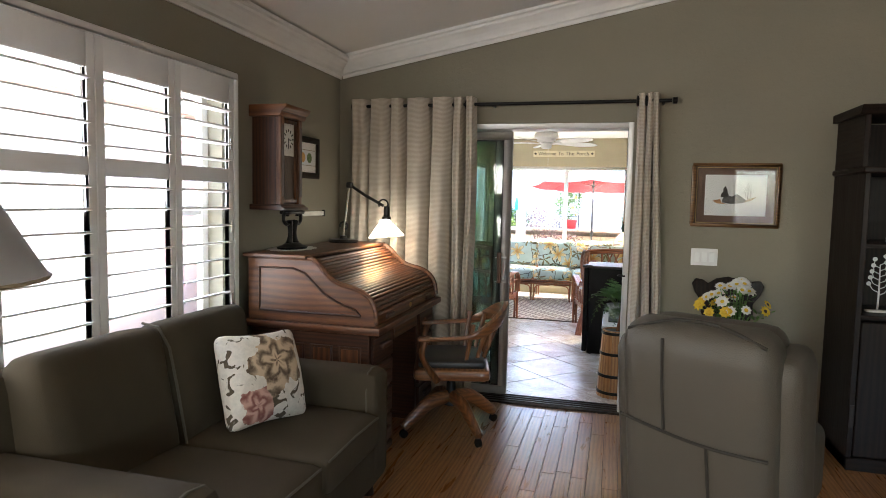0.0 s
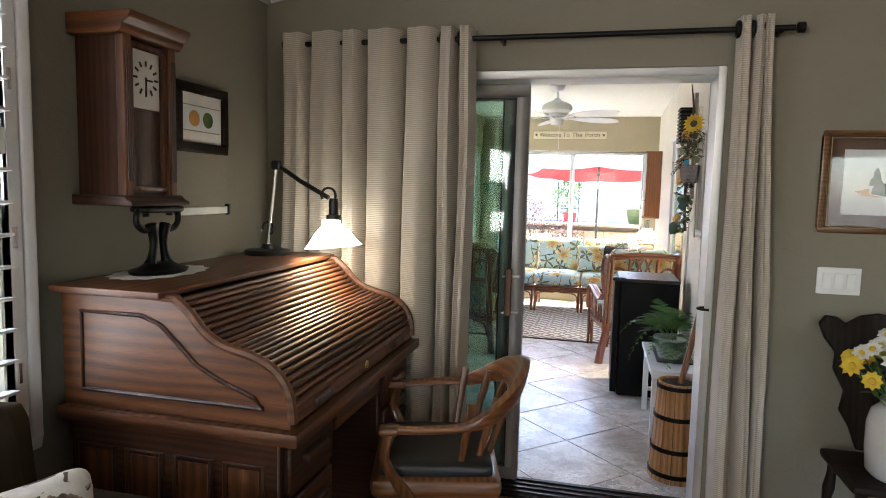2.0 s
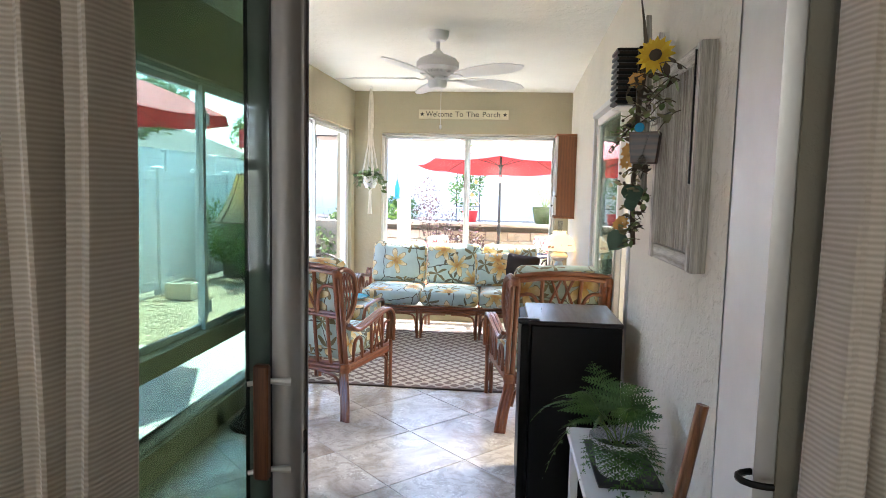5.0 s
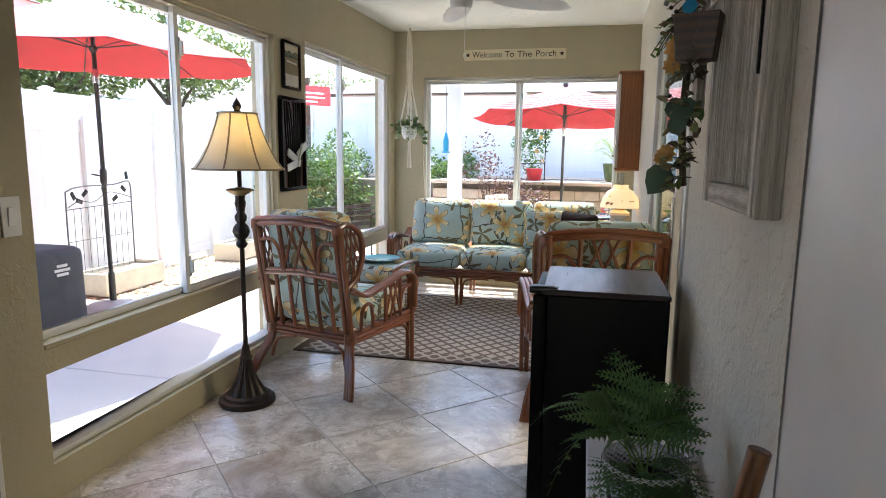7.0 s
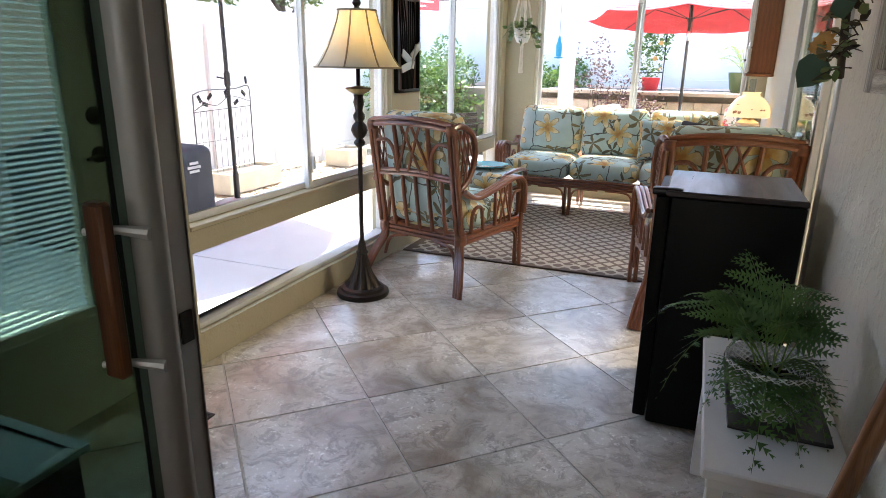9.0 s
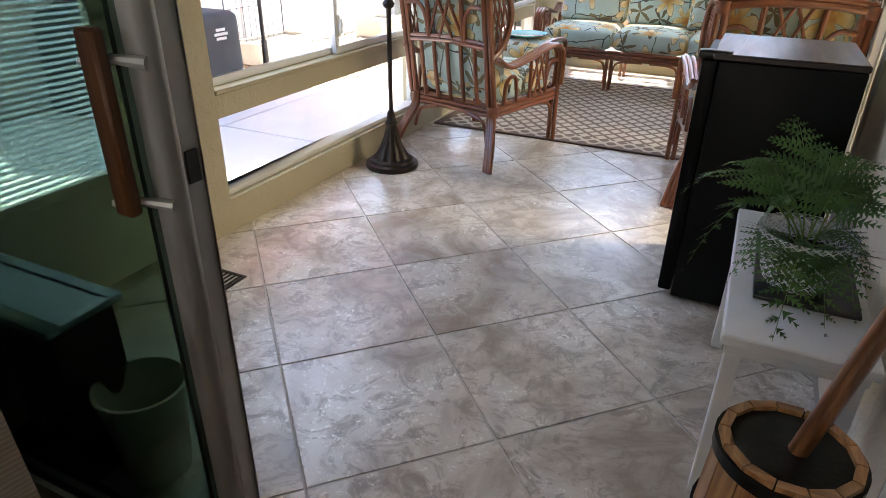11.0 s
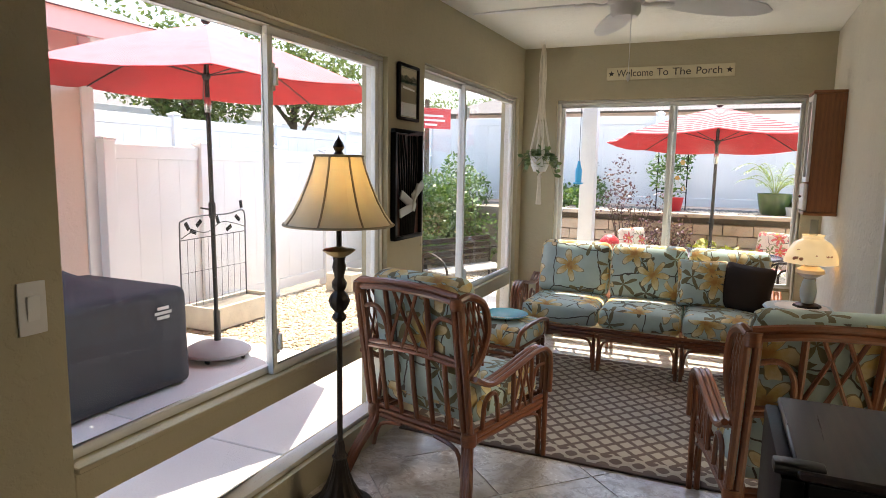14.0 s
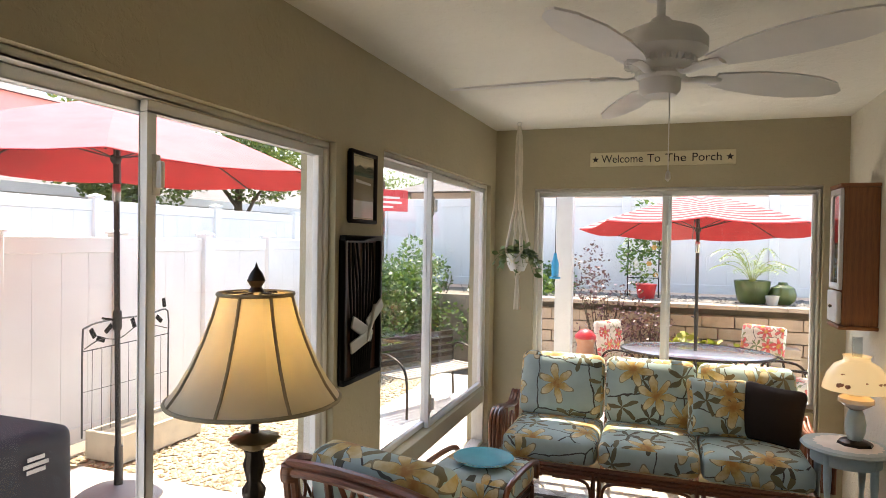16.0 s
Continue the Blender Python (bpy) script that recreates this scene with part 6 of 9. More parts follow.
part("base", M().soft(0.12, 0.06, 0.014, 0.006, pose(0, 0, 0.007), 4), MAT["white_paint"], tr)
br = M().tube([(0, 0, 0.01), (0.003, 0, 0.12), (0, 0, 0.28)], [0.006, 0.005, 0.003], 6)
lf = M()
for k in range(11):
    s = -1 if k % 2 else 1
    z = 0.10 + 0.018 * k
    e = (s * (0.055 - 0.003 * k), 0, z + 0.05)
    br.tube([(0, 0, z), (s * 0.03, 0, z + 0.015), e], 0.0025, 5)
    lf.lathe([(0, -0.002), (0.013, 0), (0, 0.002)], 10, pose(*e, 90, 0, 0))
part("branches", br, MAT["white_paint"], tr)
part("leaves", lf, MAT["white_paint"], tr)
ph = thing("photo_frame", pose(1.50, 5.03, 1.306), "small white framed card on the hutch shelf", "picture")
part("frame", M().box(-0.05, 0.05, -0.008, 0.008, 0, 0.13), MAT["white_paint"], ph, bevel=0.003)
part("card", M().box(-0.035, 0.035, -0.011, -0.0085, 0.02, 0.11), MAT["grey_board"], ph)

# ---- porch furniture ----
RT = MAT["rattan"]


def bundle(pts, r=0.014, offs=((-0.02, 0), (0.0, 0), (0.02, 0)), axis=(1, 0, 0), n=8):
    """Rattan poles side by side along one line."""
    m = M()
    for o, _ in offs:
        m.tube([Vector(p) + Vector(axis) * o for p in pts], r, n)
    return m


def lattice(m, p, w, h, k, r):
    """Crossed bent canes in a panel; p(u, v) gives the place, u and v from 0 to 1."""
    for i in range(k):
        a = (i + 0.5) / k
        m.tube([p(max(0, a - 0.55 + 0.55 * t), t) if a - 0.55 + 0.55 * t >= 0 else p(0, max(0, (0.55 - a) / 0.55)) for t in (0, 0.35, 0.7, 1.0)], r, 6)
        m.tube([p(min(1, a + 0.55 - 0.55 * t), t) if a + 0.55 - 0.55 * t <= 1 else p(1, max(0, (a - 0.45) / 0.55)) for t in (0, 0.35, 0.7, 1.0)], r, 6)
    return m


def back_y(z):
    return -0.315 - 0.10 * max(0.0, (z - 0.34) / 0.64)


def arm_parts(host, s, x, front=0.32, back=-0.34):
    """One arm: three flat canes that bend down into the front leg, with a lattice below."""
    line = smooth_path([(x, back, 0.60), (x, back + 0.12, 0.545), (x, back + 0.26, 0.555), (x, front - 0.12, 0.605), (x, front - 0.02, 0.585), (x, front + 0.02, 0.52), (x, front + 0.015, 0.36)], 4)
    part("armrest", bundle(line, 0.013, ((-0.024, 0), (0, 0), (0.024, 0)), (1, 0, 0)), RT, host)
    part("arm_loop", M().tube(smooth_path([(x, back + 0.10, 0.335), (x, back + 0.12, 0.46), (x, back + 0.20, 0.475), (x, back + 0.23, 0.335)], 4), 0.011, 6), RT, host)
    for ya, za in ((0.02, 0.575), (0.19, 0.59)):
        part("arm_upright", M().tube([(x, ya, 0.335), (x, ya - 0.005, za)], 0.011, 6), RT, host)
    part("arm_lattice", lattice(M(), lambda u, v: (x, 0.02 + 0.17 * u, 0.335 + 0.25 * v), 0, 0, 3, 0.007), RT, host)
    part("arm_loop", M().tube(smooth_path([(x, 0.19, 0.40), (x, 0.23, 0.50), (x, 0.31, 0.51)], 4), 0.009, 6), RT, host)


def rattan_chair(m, label):
    c = thing("rattan_armchair", m, label, "chair", "rattan armchairs on the porch")
    for s in (-1, 1):
        part("back_leg", bundle(smooth_path([(s * 0.36, -0.43, 0.0), (s * 0.33, -0.375, 0.12), (s * 0.285, -0.31, 0.25), (s * 0.28, -0.30, 0.36)], 4), 0.015, ((-0.02, 0), (0.0, 0), (0.02, 0)), (1, -0.3, 0)), RT, c)
        part("back_post", bundle([(s * 0.285, back_y(z), z) for z in (0.34, 0.55, 0.76, 0.945)], 0.016, ((-0.017, 0), (0.017, 0)), (1, 0, 0)), RT, c)
        part("front_leg", bundle([(s * 0.30, 0.335, 0.0), (s * 0.30, 0.335, 0.36)], 0.014, ((-0.017, 0), (0.017, 0)), (1, 0, 0)), RT, c)
        part("wing", M().tube(smooth_path([(s * 0.30, back_y(0.62) + 0.01, 0.60), (s * 0.31, -0.27, 0.66), (s * 0.315, -0.22, 0.78), (s * 0.315, -0.25, 0.90), (s * 0.31, -0.35, 0.955), (s * 0.30, back_y(0.97), 0.945)], 4), 0.018, 8), RT, c)
        part("wing_lattice", lattice(M(), lambda u, v: (s * 0.308, back_y(0.63 + 0.3 * v) + (0.13 + 0.04 * math.sin(3 * v)) * u, 0.63 + 0.3 * v), 0, 0, 4, 0.006), RT, c)
        part("side_rail", bundle([(s * 0.292, -0.30, 0.305), (s * 0.30, 0.33, 0.305)], 0.013, ((-0.026, 0), (0, 0), (0.026, 0)), (0, 0, 1)), RT, c)
        arm_parts(c, s, s * 0.315)
        part("corner_brace", M().tube(smooth_path([(s * 0.30, 0.32, 0.10), (s * 0.30, 0.28, 0.24), (s * 0.30, 0.15, 0.275)], 4), 0.010, 6), RT, c)
        part("corner_brace", M().tube(smooth_path([(s * 0.27, -0.325, 0.13), (s * 0.23, -0.315, 0.24), (s * 0.10, -0.31, 0.272)], 4), 0.010, 6), RT, c)
        part("binding", M().lathe([(0.03, -0.025), (0.033, 0), (0.03, 0.025)], 12, pose(s * 0.285, back_y(0.93), 0.93)), RT, c)
        part("binding", M().lathe([(0.034, -0.03), (0.037, 0), (0.034, 0.03)], 12, pose(s * 0.285, -0.30, 0.305)), RT, c)
    part("back_rail", bundle([(-0.28, -0.30, 0.305), (0.28, -0.30, 0.305)], 0.013, ((-0.026, 0), (0, 0), (0.026, 0)), (0, 0, 1)), RT, c)
    part("front_rail", bundle([(-0.29, 0.335, 0.305), (0.29, 0.335, 0.305)], 0.013, ((-0.026, 0), (0, 0), (0.026, 0)), (0, 0, 1)), RT, c)
    part("crest_rail", bundle(smooth_path([(-0.29, back_y(0.945), 0.945), (-0.12, back_y(0.965) - 0.005, 0.965), (0.12, back_y(0.965) - 0.005, 0.965), (0.29, back_y(0.945), 0.945)], 5), 0.015, ((-0.013, 0), (0.013, 0)), (0, 0.3, 1)), RT, c)
    part("middle_rail", bundle(smooth_path([(-0.28, back_y(0.66), 0.655), (0, back_y(0.66), 0.672), (0.28, back_y(0.66), 0.655)], 5), 0.012, ((-0.011, 0), (0.011, 0)), (0, 0, 1)), RT, c)
    for i in range(5):
        x = -0.19 + 0.095 * i
        part("spindle", M().tube([(x, back_y(0.34), 0.33), (x, back_y(0.5) - 0.004, 0.50), (x, back_y(0.65), 0.655)], 0.012, 8), RT, c)
    for x in (-0.115, 0.115):
        part("upright", M().tube([(x, back_y(0.66), 0.665), (x * 1.05, back_y(0.96), 0.96)], 0.013, 8), RT, c)
    part("back_lattice", lattice(M(), lambda u, v: (-0.112 + 0.224 * u, back_y(0.67 + 0.29 * v) - 0.004, 0.67 + 0.29 * v), 0, 0, 3, 0.0085), RT, c)
    for s in (-1, 1):
        part("back_loop", M().tube(smooth_path([(s * 0.13, back_y(0.67), 0.67), (s * 0.14, back_y(0.8), 0.79), (s * 0.19, back_y(0.85), 0.85), (s * 0.27, back_y(0.84), 0.84)], 4), 0.0115, 8), RT, c)
    part("seat_cushion", M().soft(0.55, 0.60, 0.14, 0.05, pose(0, 0.05, 0.405), puff=0.025), MAT["porch_print"], c, "aqua cushion with yellow lilies")
    part("back_cushion", M().soft(0.54, 0.62, 0.15, 0.06, pose(0, -0.255, 0.705, 99, 0, 0), puff=0.03), MAT["porch_print"], c, "aqua cushion with yellow lilies")
    return c


rattan_chair(pose(-1.645, 8.545, 0, 0, 0, -14.5), "rattan armchair with aqua lily-print cushions, facing the end window")
rattan_chair(pose(-0.165, 8.50, 0, 0, 0, 11), "rattan armchair with aqua lily-print cushions, behind the fridge")

# settee under the end window
so = thing("rattan_settee", pose(-0.965, 10.68, 0, 0, 0, 180), "three-seat rattan settee with aqua lily-print cushions", "sofa")
SW = 0.875
for s in (-1, 1):
    arm_parts(so, s, s * (SW + 0.045), 0.34, -0.30)
    part("arm_loop", M().tube(smooth_path([(s * (SW + 0.045), -0.30, 0.34), (s * (SW + 0.05), -0.33, 0.52), (s * (SW + 0.045), -0.26, 0.60)], 4), 0.016, 8), RT, so)
for x in (-SW, -0.29, 0.29, SW):
    part("front_leg", bundle([(x, 0.345, 0.0), (x, 0.345, 0.30)], 0.014, ((-0.018, 0), (0.018, 0)), (1, 0, 0)), RT, so)
    part("rear_leg", bundle([(x, -0.33, 0.0), (x, -0.31, 0.34)], 0.014, ((-0.018, 0), (0.018, 0)), (1, 0, 0)), RT, so)
    for s in (-1, 1):
        if -SW <= x + s * 0.2 <= SW:
            part("corner_brace", M().tube(smooth_path([(x + s * 0.03, 0.345, 0.06), (x + s * 0.04, 0.345, 0.20), (x + s * 0.10, 0.345, 0.245), (x + s * 0.26, 0.345, 0.25)], 4), 0.010, 6), RT, so)
for y in (0.345, -0.315):
    part("seat_rail", bundle([(-SW - 0.03, y, 0.29), (SW + 0.03, y, 0.29)], 0.013, ((-0.026, 0), (0, 0), (0.026, 0)), (0, 0, 1)), RT, so)
for s in (-1, 1):
    part("end_rail", bundle([(s * SW, -0.315, 0.29), (s * SW, 0.345, 0.29)], 0.013, ((-0.026, 0), (0, 0), (0.026, 0)), (0, 0, 1)), RT, so)
part("back_rail", bundle([(-SW, -0.40, 0.74), (SW, -0.40, 0.74)], 0.015, ((-0.014, 0), (0.014, 0)), (0, 0, 1)), RT, so)
for i in range(13):
    x = -SW + 2 * SW * i / 12
    part("back_spindle", M().tube([(x, -0.315, 0.32), (x, -0.40, 0.73)], 0.011, 6), RT, so)
for i in range(3):
    x = -0.583 + 0.583 * i
    part("seat_cushion", M().soft(0.578, 0.62, 0.155, 0.05, pose(x, 0.055, 0.405), puff=0.02), MAT["porch_print"], so, "aqua cushion with yellow lilies")
    part("back_cushion", M().soft(0.575, 0.44, 0.16, 0.06, pose(x, -0.235, 0.685, 107, 0, 0), puff=0.03), MAT["porch_print"], so, "aqua cushion with yellow lilies")
pillow("lily_pillow", 0.38, 0.13, pose(-0.56, 10.77, 0.655, 74, 0, 6), MAT["porch_print"], "square aqua lily-print pillow on the settee")
pillow("brown_pillow", 0.37, 0.14, pose(-0.26, 10.74, 0.65, 76, 4, -22), MAT["brown_cloth"], "dark brown pillow leaning on the settee")

# ottoman and its tray
ot = thing("rattan_ottoman", pose(-1.84, 9.84, 0, 0, 0, -8), "rattan ottoman with an aqua lily-print cushion", "ottoman")
for x in (-0.22, 0.22):
    for y in (-0.20, 0.20):
        part("leg", bundle([(x, y, 0.006), (x, y, 0.30)], 0.013, ((-0.016, 0), (0.016, 0)), (1, 0, 0)), RT, ot)
    part("side_bow", M().tube(smooth_path([(x * 1.1, -0.25, 0.33), (x * 1.15, -0.22, 0.43), (x * 1.15, 0, 0.455), (x * 1.15, 0.22, 0.43), (x * 1.1, 0.25, 0.33)], 4), 0.016, 8), RT, ot)
    part("side_rail", bundle([(x, -0.24, 0.285), (x, 0.24, 0.285)], 0.012, ((-0.02, 0), (0.02, 0)), (0, 0, 1)), RT, ot)
for y in (-0.22, 0.22):
    part("end_rail", bundle([(-0.24, y, 0.285), (0.24, y, 0.285)], 0.012, ((-0.02, 0), (0.02, 0)), (0, 0, 1)), RT, ot)
part("cushion", M().soft(0.50, 0.46, 0.13, 0.05, pose(0, 0, 0.375), puff=0.02), MAT["porch_print"], ot, "aqua cushion with yellow lilies")
solid("glass_platter", M().lathe([(0.0, 0.004), (0.09, 0.004), (0.13, 0.012), (0.165, 0.024), (0.168, 0.028), (0.13, 0.018), (0.09, 0.010), (0, 0.010)], 32), MAT["aqua_glass"], "turquoise glass platter on the ottoman", "platter", at=pose(-1.82, 9.84, 0.458))

# rug
rg = thing("rug", pose(-0.98, 9.70, 0.001), "brown and cream trellis-pattern area rug", "rug")
part("woven_field", M().soft(2.22, 1.84, 0.009, 0.003, pose(0, 0, 0.0045), 6), MAT["rug"], rg)
part("edge_binding", M().tube([(-1.11, -0.92, 0.005), (1.11, -0.92, 0.005), (1.11, 0.92, 0.005), (-1.11, 0.92, 0.005)], 0.006, 6, closed=True), MAT["rug_edge"], rg)

# floor lamp
fl = thing("floor_lamp", pose(-1.93, 7.902, 0), "dark bronze floor lamp with a cream bell shade, lit", "lamp")
part("base", M().lathe([(0.145, 0.0), (0.15, 0.012), (0.145, 0.028), (0.125, 0.034), (0.12, 0.048), (0.10, 0.055), (0.0, 0.056)], 36), MAT["bronze"], fl)
part("fluted_foot", M().lathe([(0.098, 0.054), (0.085, 0.075), (0.06, 0.12), (0.042, 0.17), (0.032, 0.215), (0.026, 0.24), (0.034, 0.25), (0.024, 0.262), (0.02, 0.30), (0.014, 0.32)], 48, None, 16, 0.05), MAT["bronze"], fl)
part("stem", M().lathe([(0.0125, 0.31), (0.0125, 0.84)], 14), MAT["bronze"], fl)
part("baluster", M().lathe([(0.0125, 0.84), (0.024, 0.85), (0.03, 0.865), (0.018, 0.885), (0.034, 0.905), (0.043, 0.93), (0.036, 0.955), (0.02, 0.975), (0.028, 0.99), (0.03, 1.01), (0.018, 1.03), (0.022, 1.05), (0.028, 1.075), (0.022, 1.10), (0.026, 1.115)], 32, None, 10, 0.05), MAT["bronze"], fl)
part("bobeche", M().lathe([(0.02, 1.115), (0.045, 1.128), (0.066, 1.145), (0.060, 1.15), (0.03, 1.155), (0.014, 1.16)], 32, None, 12, 0.07), MAT["old_gold"], fl, "gilt fluted cup")
part("neck", M().lathe([(0.011, 1.155), (0.011, 1.53)], 12), MAT["bronze"], fl)
SHADE = [(0.224, 1.252), (0.192, 1.295), (0.162, 1.35), (0.134, 1.415), (0.112, 1.475), (0.097, 1.530)]
part("shade", M().lathe(SHADE + [(r - 0.003, z) for r, z in SHADE[::-1]], 48), MAT["lamp_linen"], fl, "cream linen bell shade")
for k in range(8):
    t = math.radians(45 * k + 12)
    part("shade_rib", M().tube([(r * 1.004 * math.cos(t), r * 1.004 * math.sin(t), z) for r, z in SHADE], 0.0045, 6), MAT["lamp_trim"], fl)
for r, z in (SHADE[0], SHADE[-1]):
    part("shade_trim", M().tube(arc((0, 0, z), r, 0, 352.5, 47, "xy"), 0.0055, 6, closed=True), MAT["lamp_trim"], fl)
part("spider", M().tube([(-0.095, 0, 1.528), (0, 0, 1.533), (0.095, 0, 1.528)], 0.003, 6).tube([(0, -0.095, 1.528), (0, 0, 1.533), (0, 0.095, 1.528)], 0.003, 6), MAT["bronze"], fl)
part("finial", M().lathe([(0.012, 1.525), (0.022, 1.535), (0.014, 1.548), (0.024, 1.565), (0.016, 1.585), (0.005, 1.60), (0.0, 1.615)], 16), MAT["bronze"], fl)

# small refrigerator
fz = thing("mini_fridge", pose(-0.355, 7.125, 0), "black compact refrigerator with a brown top", "fridge")
part("body", M().box(0.05, 0.455, 0.0, 0.47, 0.012, 0.862), MAT["fridge_black"], fz, bevel=0.008, segs=2)
part("door", M().box(0.0, 0.046, 0.002, 0.468, 0.03, 0.862), MAT["fridge_black"], fz, bevel=0.008, segs=2)
part("top_panel", M().box(0.03, 0.457, -0.004, 0.474, 0.863, 0.885), MAT["fridge_top"], fz, "dark brown top panel", bevel=0.005)
part("door_cap", M().soft(0.10, 0.05, 0.026, 0.008, pose(0.035, 0.03, 0.878), 4), MAT["black_plastic"], fz)
for x in (0.08, 0.42):
    for y in (0.05, 0.42):
        part("foot", M().lathe([(0.018, 0), (0.018, 0.012)], 10, pose(x, y, 0)), MAT["black_plastic"], fz)

# plant bench with fern
bn = thing("plant_bench", pose(-0.155, 6.185, 0), "low white-painted bench stool against the house wall", "bench")
part("top", M().box(0, 0.295, 0, 0.74, 0.448, 0.475), MAT["white_paint"], bn, bevel=0.004)
part("apron", M().box(0.012, 0.283, 0.012, 0.728, 0.42, 0.447), MAT["white_paint"], bn, bevel=0.003)
for x in (0.015, 0.245):
    for y in (0.02, 0.685):
        part("leg", M().box(x, x + 0.035, y, y + 0.035, 0, 0.42, None), MAT["white_paint"], bn, bevel=0.003)
for y in (0.028, 0.693):
    part("stretcher", M().box(0.05, 0.245, y, y + 0.02, 0.14, 0.165), MAT["white_paint"], bn, bevel=0.003)
solid("plant_tray", M().soft(0.22, 0.40, 0.014, 0.006, None, 6), MAT["black_plastic"], "black plastic plant tray on the bench", "tray", at=pose(0.006, 6.565, 0.4825))
pot = thing("fern_pot", pose(-0.02, 6.47, 0.49) @ Matrix.Scale(0.88, 4), "clear ribbed plastic pot with dark soil", "pot")
part("wall", M().lathe([(0.075, 0.0), (0.085, 0.02), (0.105, 0.125), (0.118, 0.14), (0.118, 0.15), (0.112, 0.15), (0.10, 0.125), (0.08, 0.02), (0.07, 0.006)], 40, None, 20, 0.012), MAT["pressed_plastic"], pot)
part("soil", M().lathe([(0.0, 0.012), (0.072, 0.012), (0.09, 0.09), (0.06, 0.10), (0, 0.105)], 24), MAT["brown_cloth"], pot, "dark potting soil")


def frond(leaf, stem, base, tip, rise, droop, width, r):
    """One fern frond: a bare stalk, then a triangular blade of serrated leaflets on both sides."""
    b, t = Vector(base), Vector(tip)
    mid = (b + t) / 2 + Vector((0, 0, rise))
    n = 11
    pts = [b * (1 - u) ** 2 + mid * 2 * u * (1 - u) + t * u * u - Vector((0, 0, droop * u ** 3)) for u in [i / n for i in range(n + 1)]]
    stem.tube(pts, [0.0022 * (1 - 0.75 * i / n) for i in range(n + 1)], 5)
    start = 3
    for i in range(start, n + 1):
        d = (pts[i] - pts[i - 1]).normalized()
        sd = d.cross((0, 0, 1))
        sd = sd.normalized() if sd.length > 1e-3 else Vector((1, 0, 0))
        L = 1.25 * width * (1.05 - (i - start) / (n - start)) ** 0.9
        for s in (-1, 1):
            axis = (sd * s + d * 0.5 + Vector((0, 0, -0.18 + r.uniform(-0.12, 0.12)))).normalized()
            nor = axis.cross(d).normalized()
            across = axis.cross(nor).normalized()
            steps = max(3, min(8, int(L / 0.0105)))
            foot = pts[i] - d * (0.3 * s * (pts[i] - pts[i - 1]).length)
            for k in range(steps):
                q0, q1 = (k + 0.1) / steps, (k + 1.1) / steps
                p0, p1 = foot + axis * L * q0, foot + axis * L * q1
                w = (0.215 * L + 0.004) * (1.05 - q0)
                for e in (-1, 1):
                    out = (p0 + p1) / 2 + across * e * w + axis * (0.8 * L / steps)
                    leaf.add([p0, p1, out], [(0, 1, 2)])


fn = thing("fern", pose(-0.02, 6.47, 0.585), "bright green lacy fern spilling from its clear pot", "plant")
r = random.Random(12)
# tip x, y, z from the pot's mouth, rise of the arch, droop, blade width
FRONDS = [(-0.30, 0.27, 0.02, 0.20, 0.05, 0.085), (-0.24, 0.17, -0.10, 0.24, 0.09, 0.085), (-0.21, 0.24, 0.10, 0.14, 0.02, 0.06),
          (-0.15, 0.12, 0.16, 0.12, 0.02, 0.085), (-0.07, 0.20, 0.24, 0.08, 0.0, 0.095), (0.01, 0.12, 0.21, 0.12, 0.02, 0.09), (0.10, 0.19, 0.18, 0.12, 0.02, 0.085),
          (0.13, 0.06, 0.11, 0.13, 0.04, 0.085), (0.04, -0.06, 0.15, 0.14, 0.03, 0.08), (-0.10, -0.02, 0.09, 0.13, 0.03, 0.075), (0.13, -0.05, 0.03, 0.10, 0.04, 0.065),
          (-0.14, -0.08, -0.02, 0.09, 0.06, 0.075), (-0.04, -0.27, -0.06, 0.10, 0.05, 0.095), (0.05, -0.22, -0.03, 0.09, 0.05, 0.09), (0.11, -0.14, -0.02, 0.08, 0.06, 0.08)]
for x, y, z, rise, droop, width in FRONDS:
    leaf, stem = M(), M()
    frond(leaf, stem, (r.uniform(-0.03, 0.03), r.uniform(-0.03, 0.03), 0.0), (x, y, z), rise, droop, width, r)
    f = part("frond", leaf, MAT["fern_frond"], fn, smooth=False)
    part("frond_rib", stem, MAT["shrub"], f)

# butter churn
ch = thing("butter_churn", pose(-0.04, 5.84, 0), "wooden butter churn with dark hoops and a plunger", "churn")
n = 14
for k in range(n):
    t0, t1 = 2 * math.pi * (k + 0.03) / n, 2 * math.pi * (k + 0.97) / n
    ro, ri = (0.132, 0.104), (0.116, 0.088)
    vs = [(rr[i] * math.cos(t), rr[i] * math.sin(t), z) for i, z in ((0, 0), (1, 0.52)) for rr in (ro, ri) for t in (t0, t1)]
    part("stave", M().add(vs, [(0, 1, 5, 4), (2, 6, 7, 3), (0, 2, 3, 1), (4, 5, 7, 6), (0, 4, 6, 2), (1, 3, 7, 5)]), MAT["churn_wood"], ch)
for z in (0.04, 0.17, 0.34, 0.50):
    rr = 0.1335 - 0.028 * z / 0.52
    part("hoop", M().lathe([(rr, z - 0.011), (rr + 0.003, z - 0.011), (rr + 0.003, z + 0.011), (rr, z + 0.011)], 32), MAT["iron"], ch, "dark iron hoop")
part("lid", M().lathe([(0.0, 0.49), (0.088, 0.49), (0.088, 0.505), (0.0, 0.508)], 24), MAT["churn_wood"], ch, "recessed wooden lid")
part("plunger", M().tube([(0.0, 0, 0.45), (0.05, 0.01, 0.70), (0.098, 0.02, 0.95)], 0.0155, 10), MAT["chair_oak"], ch, "round wooden plunger handle")

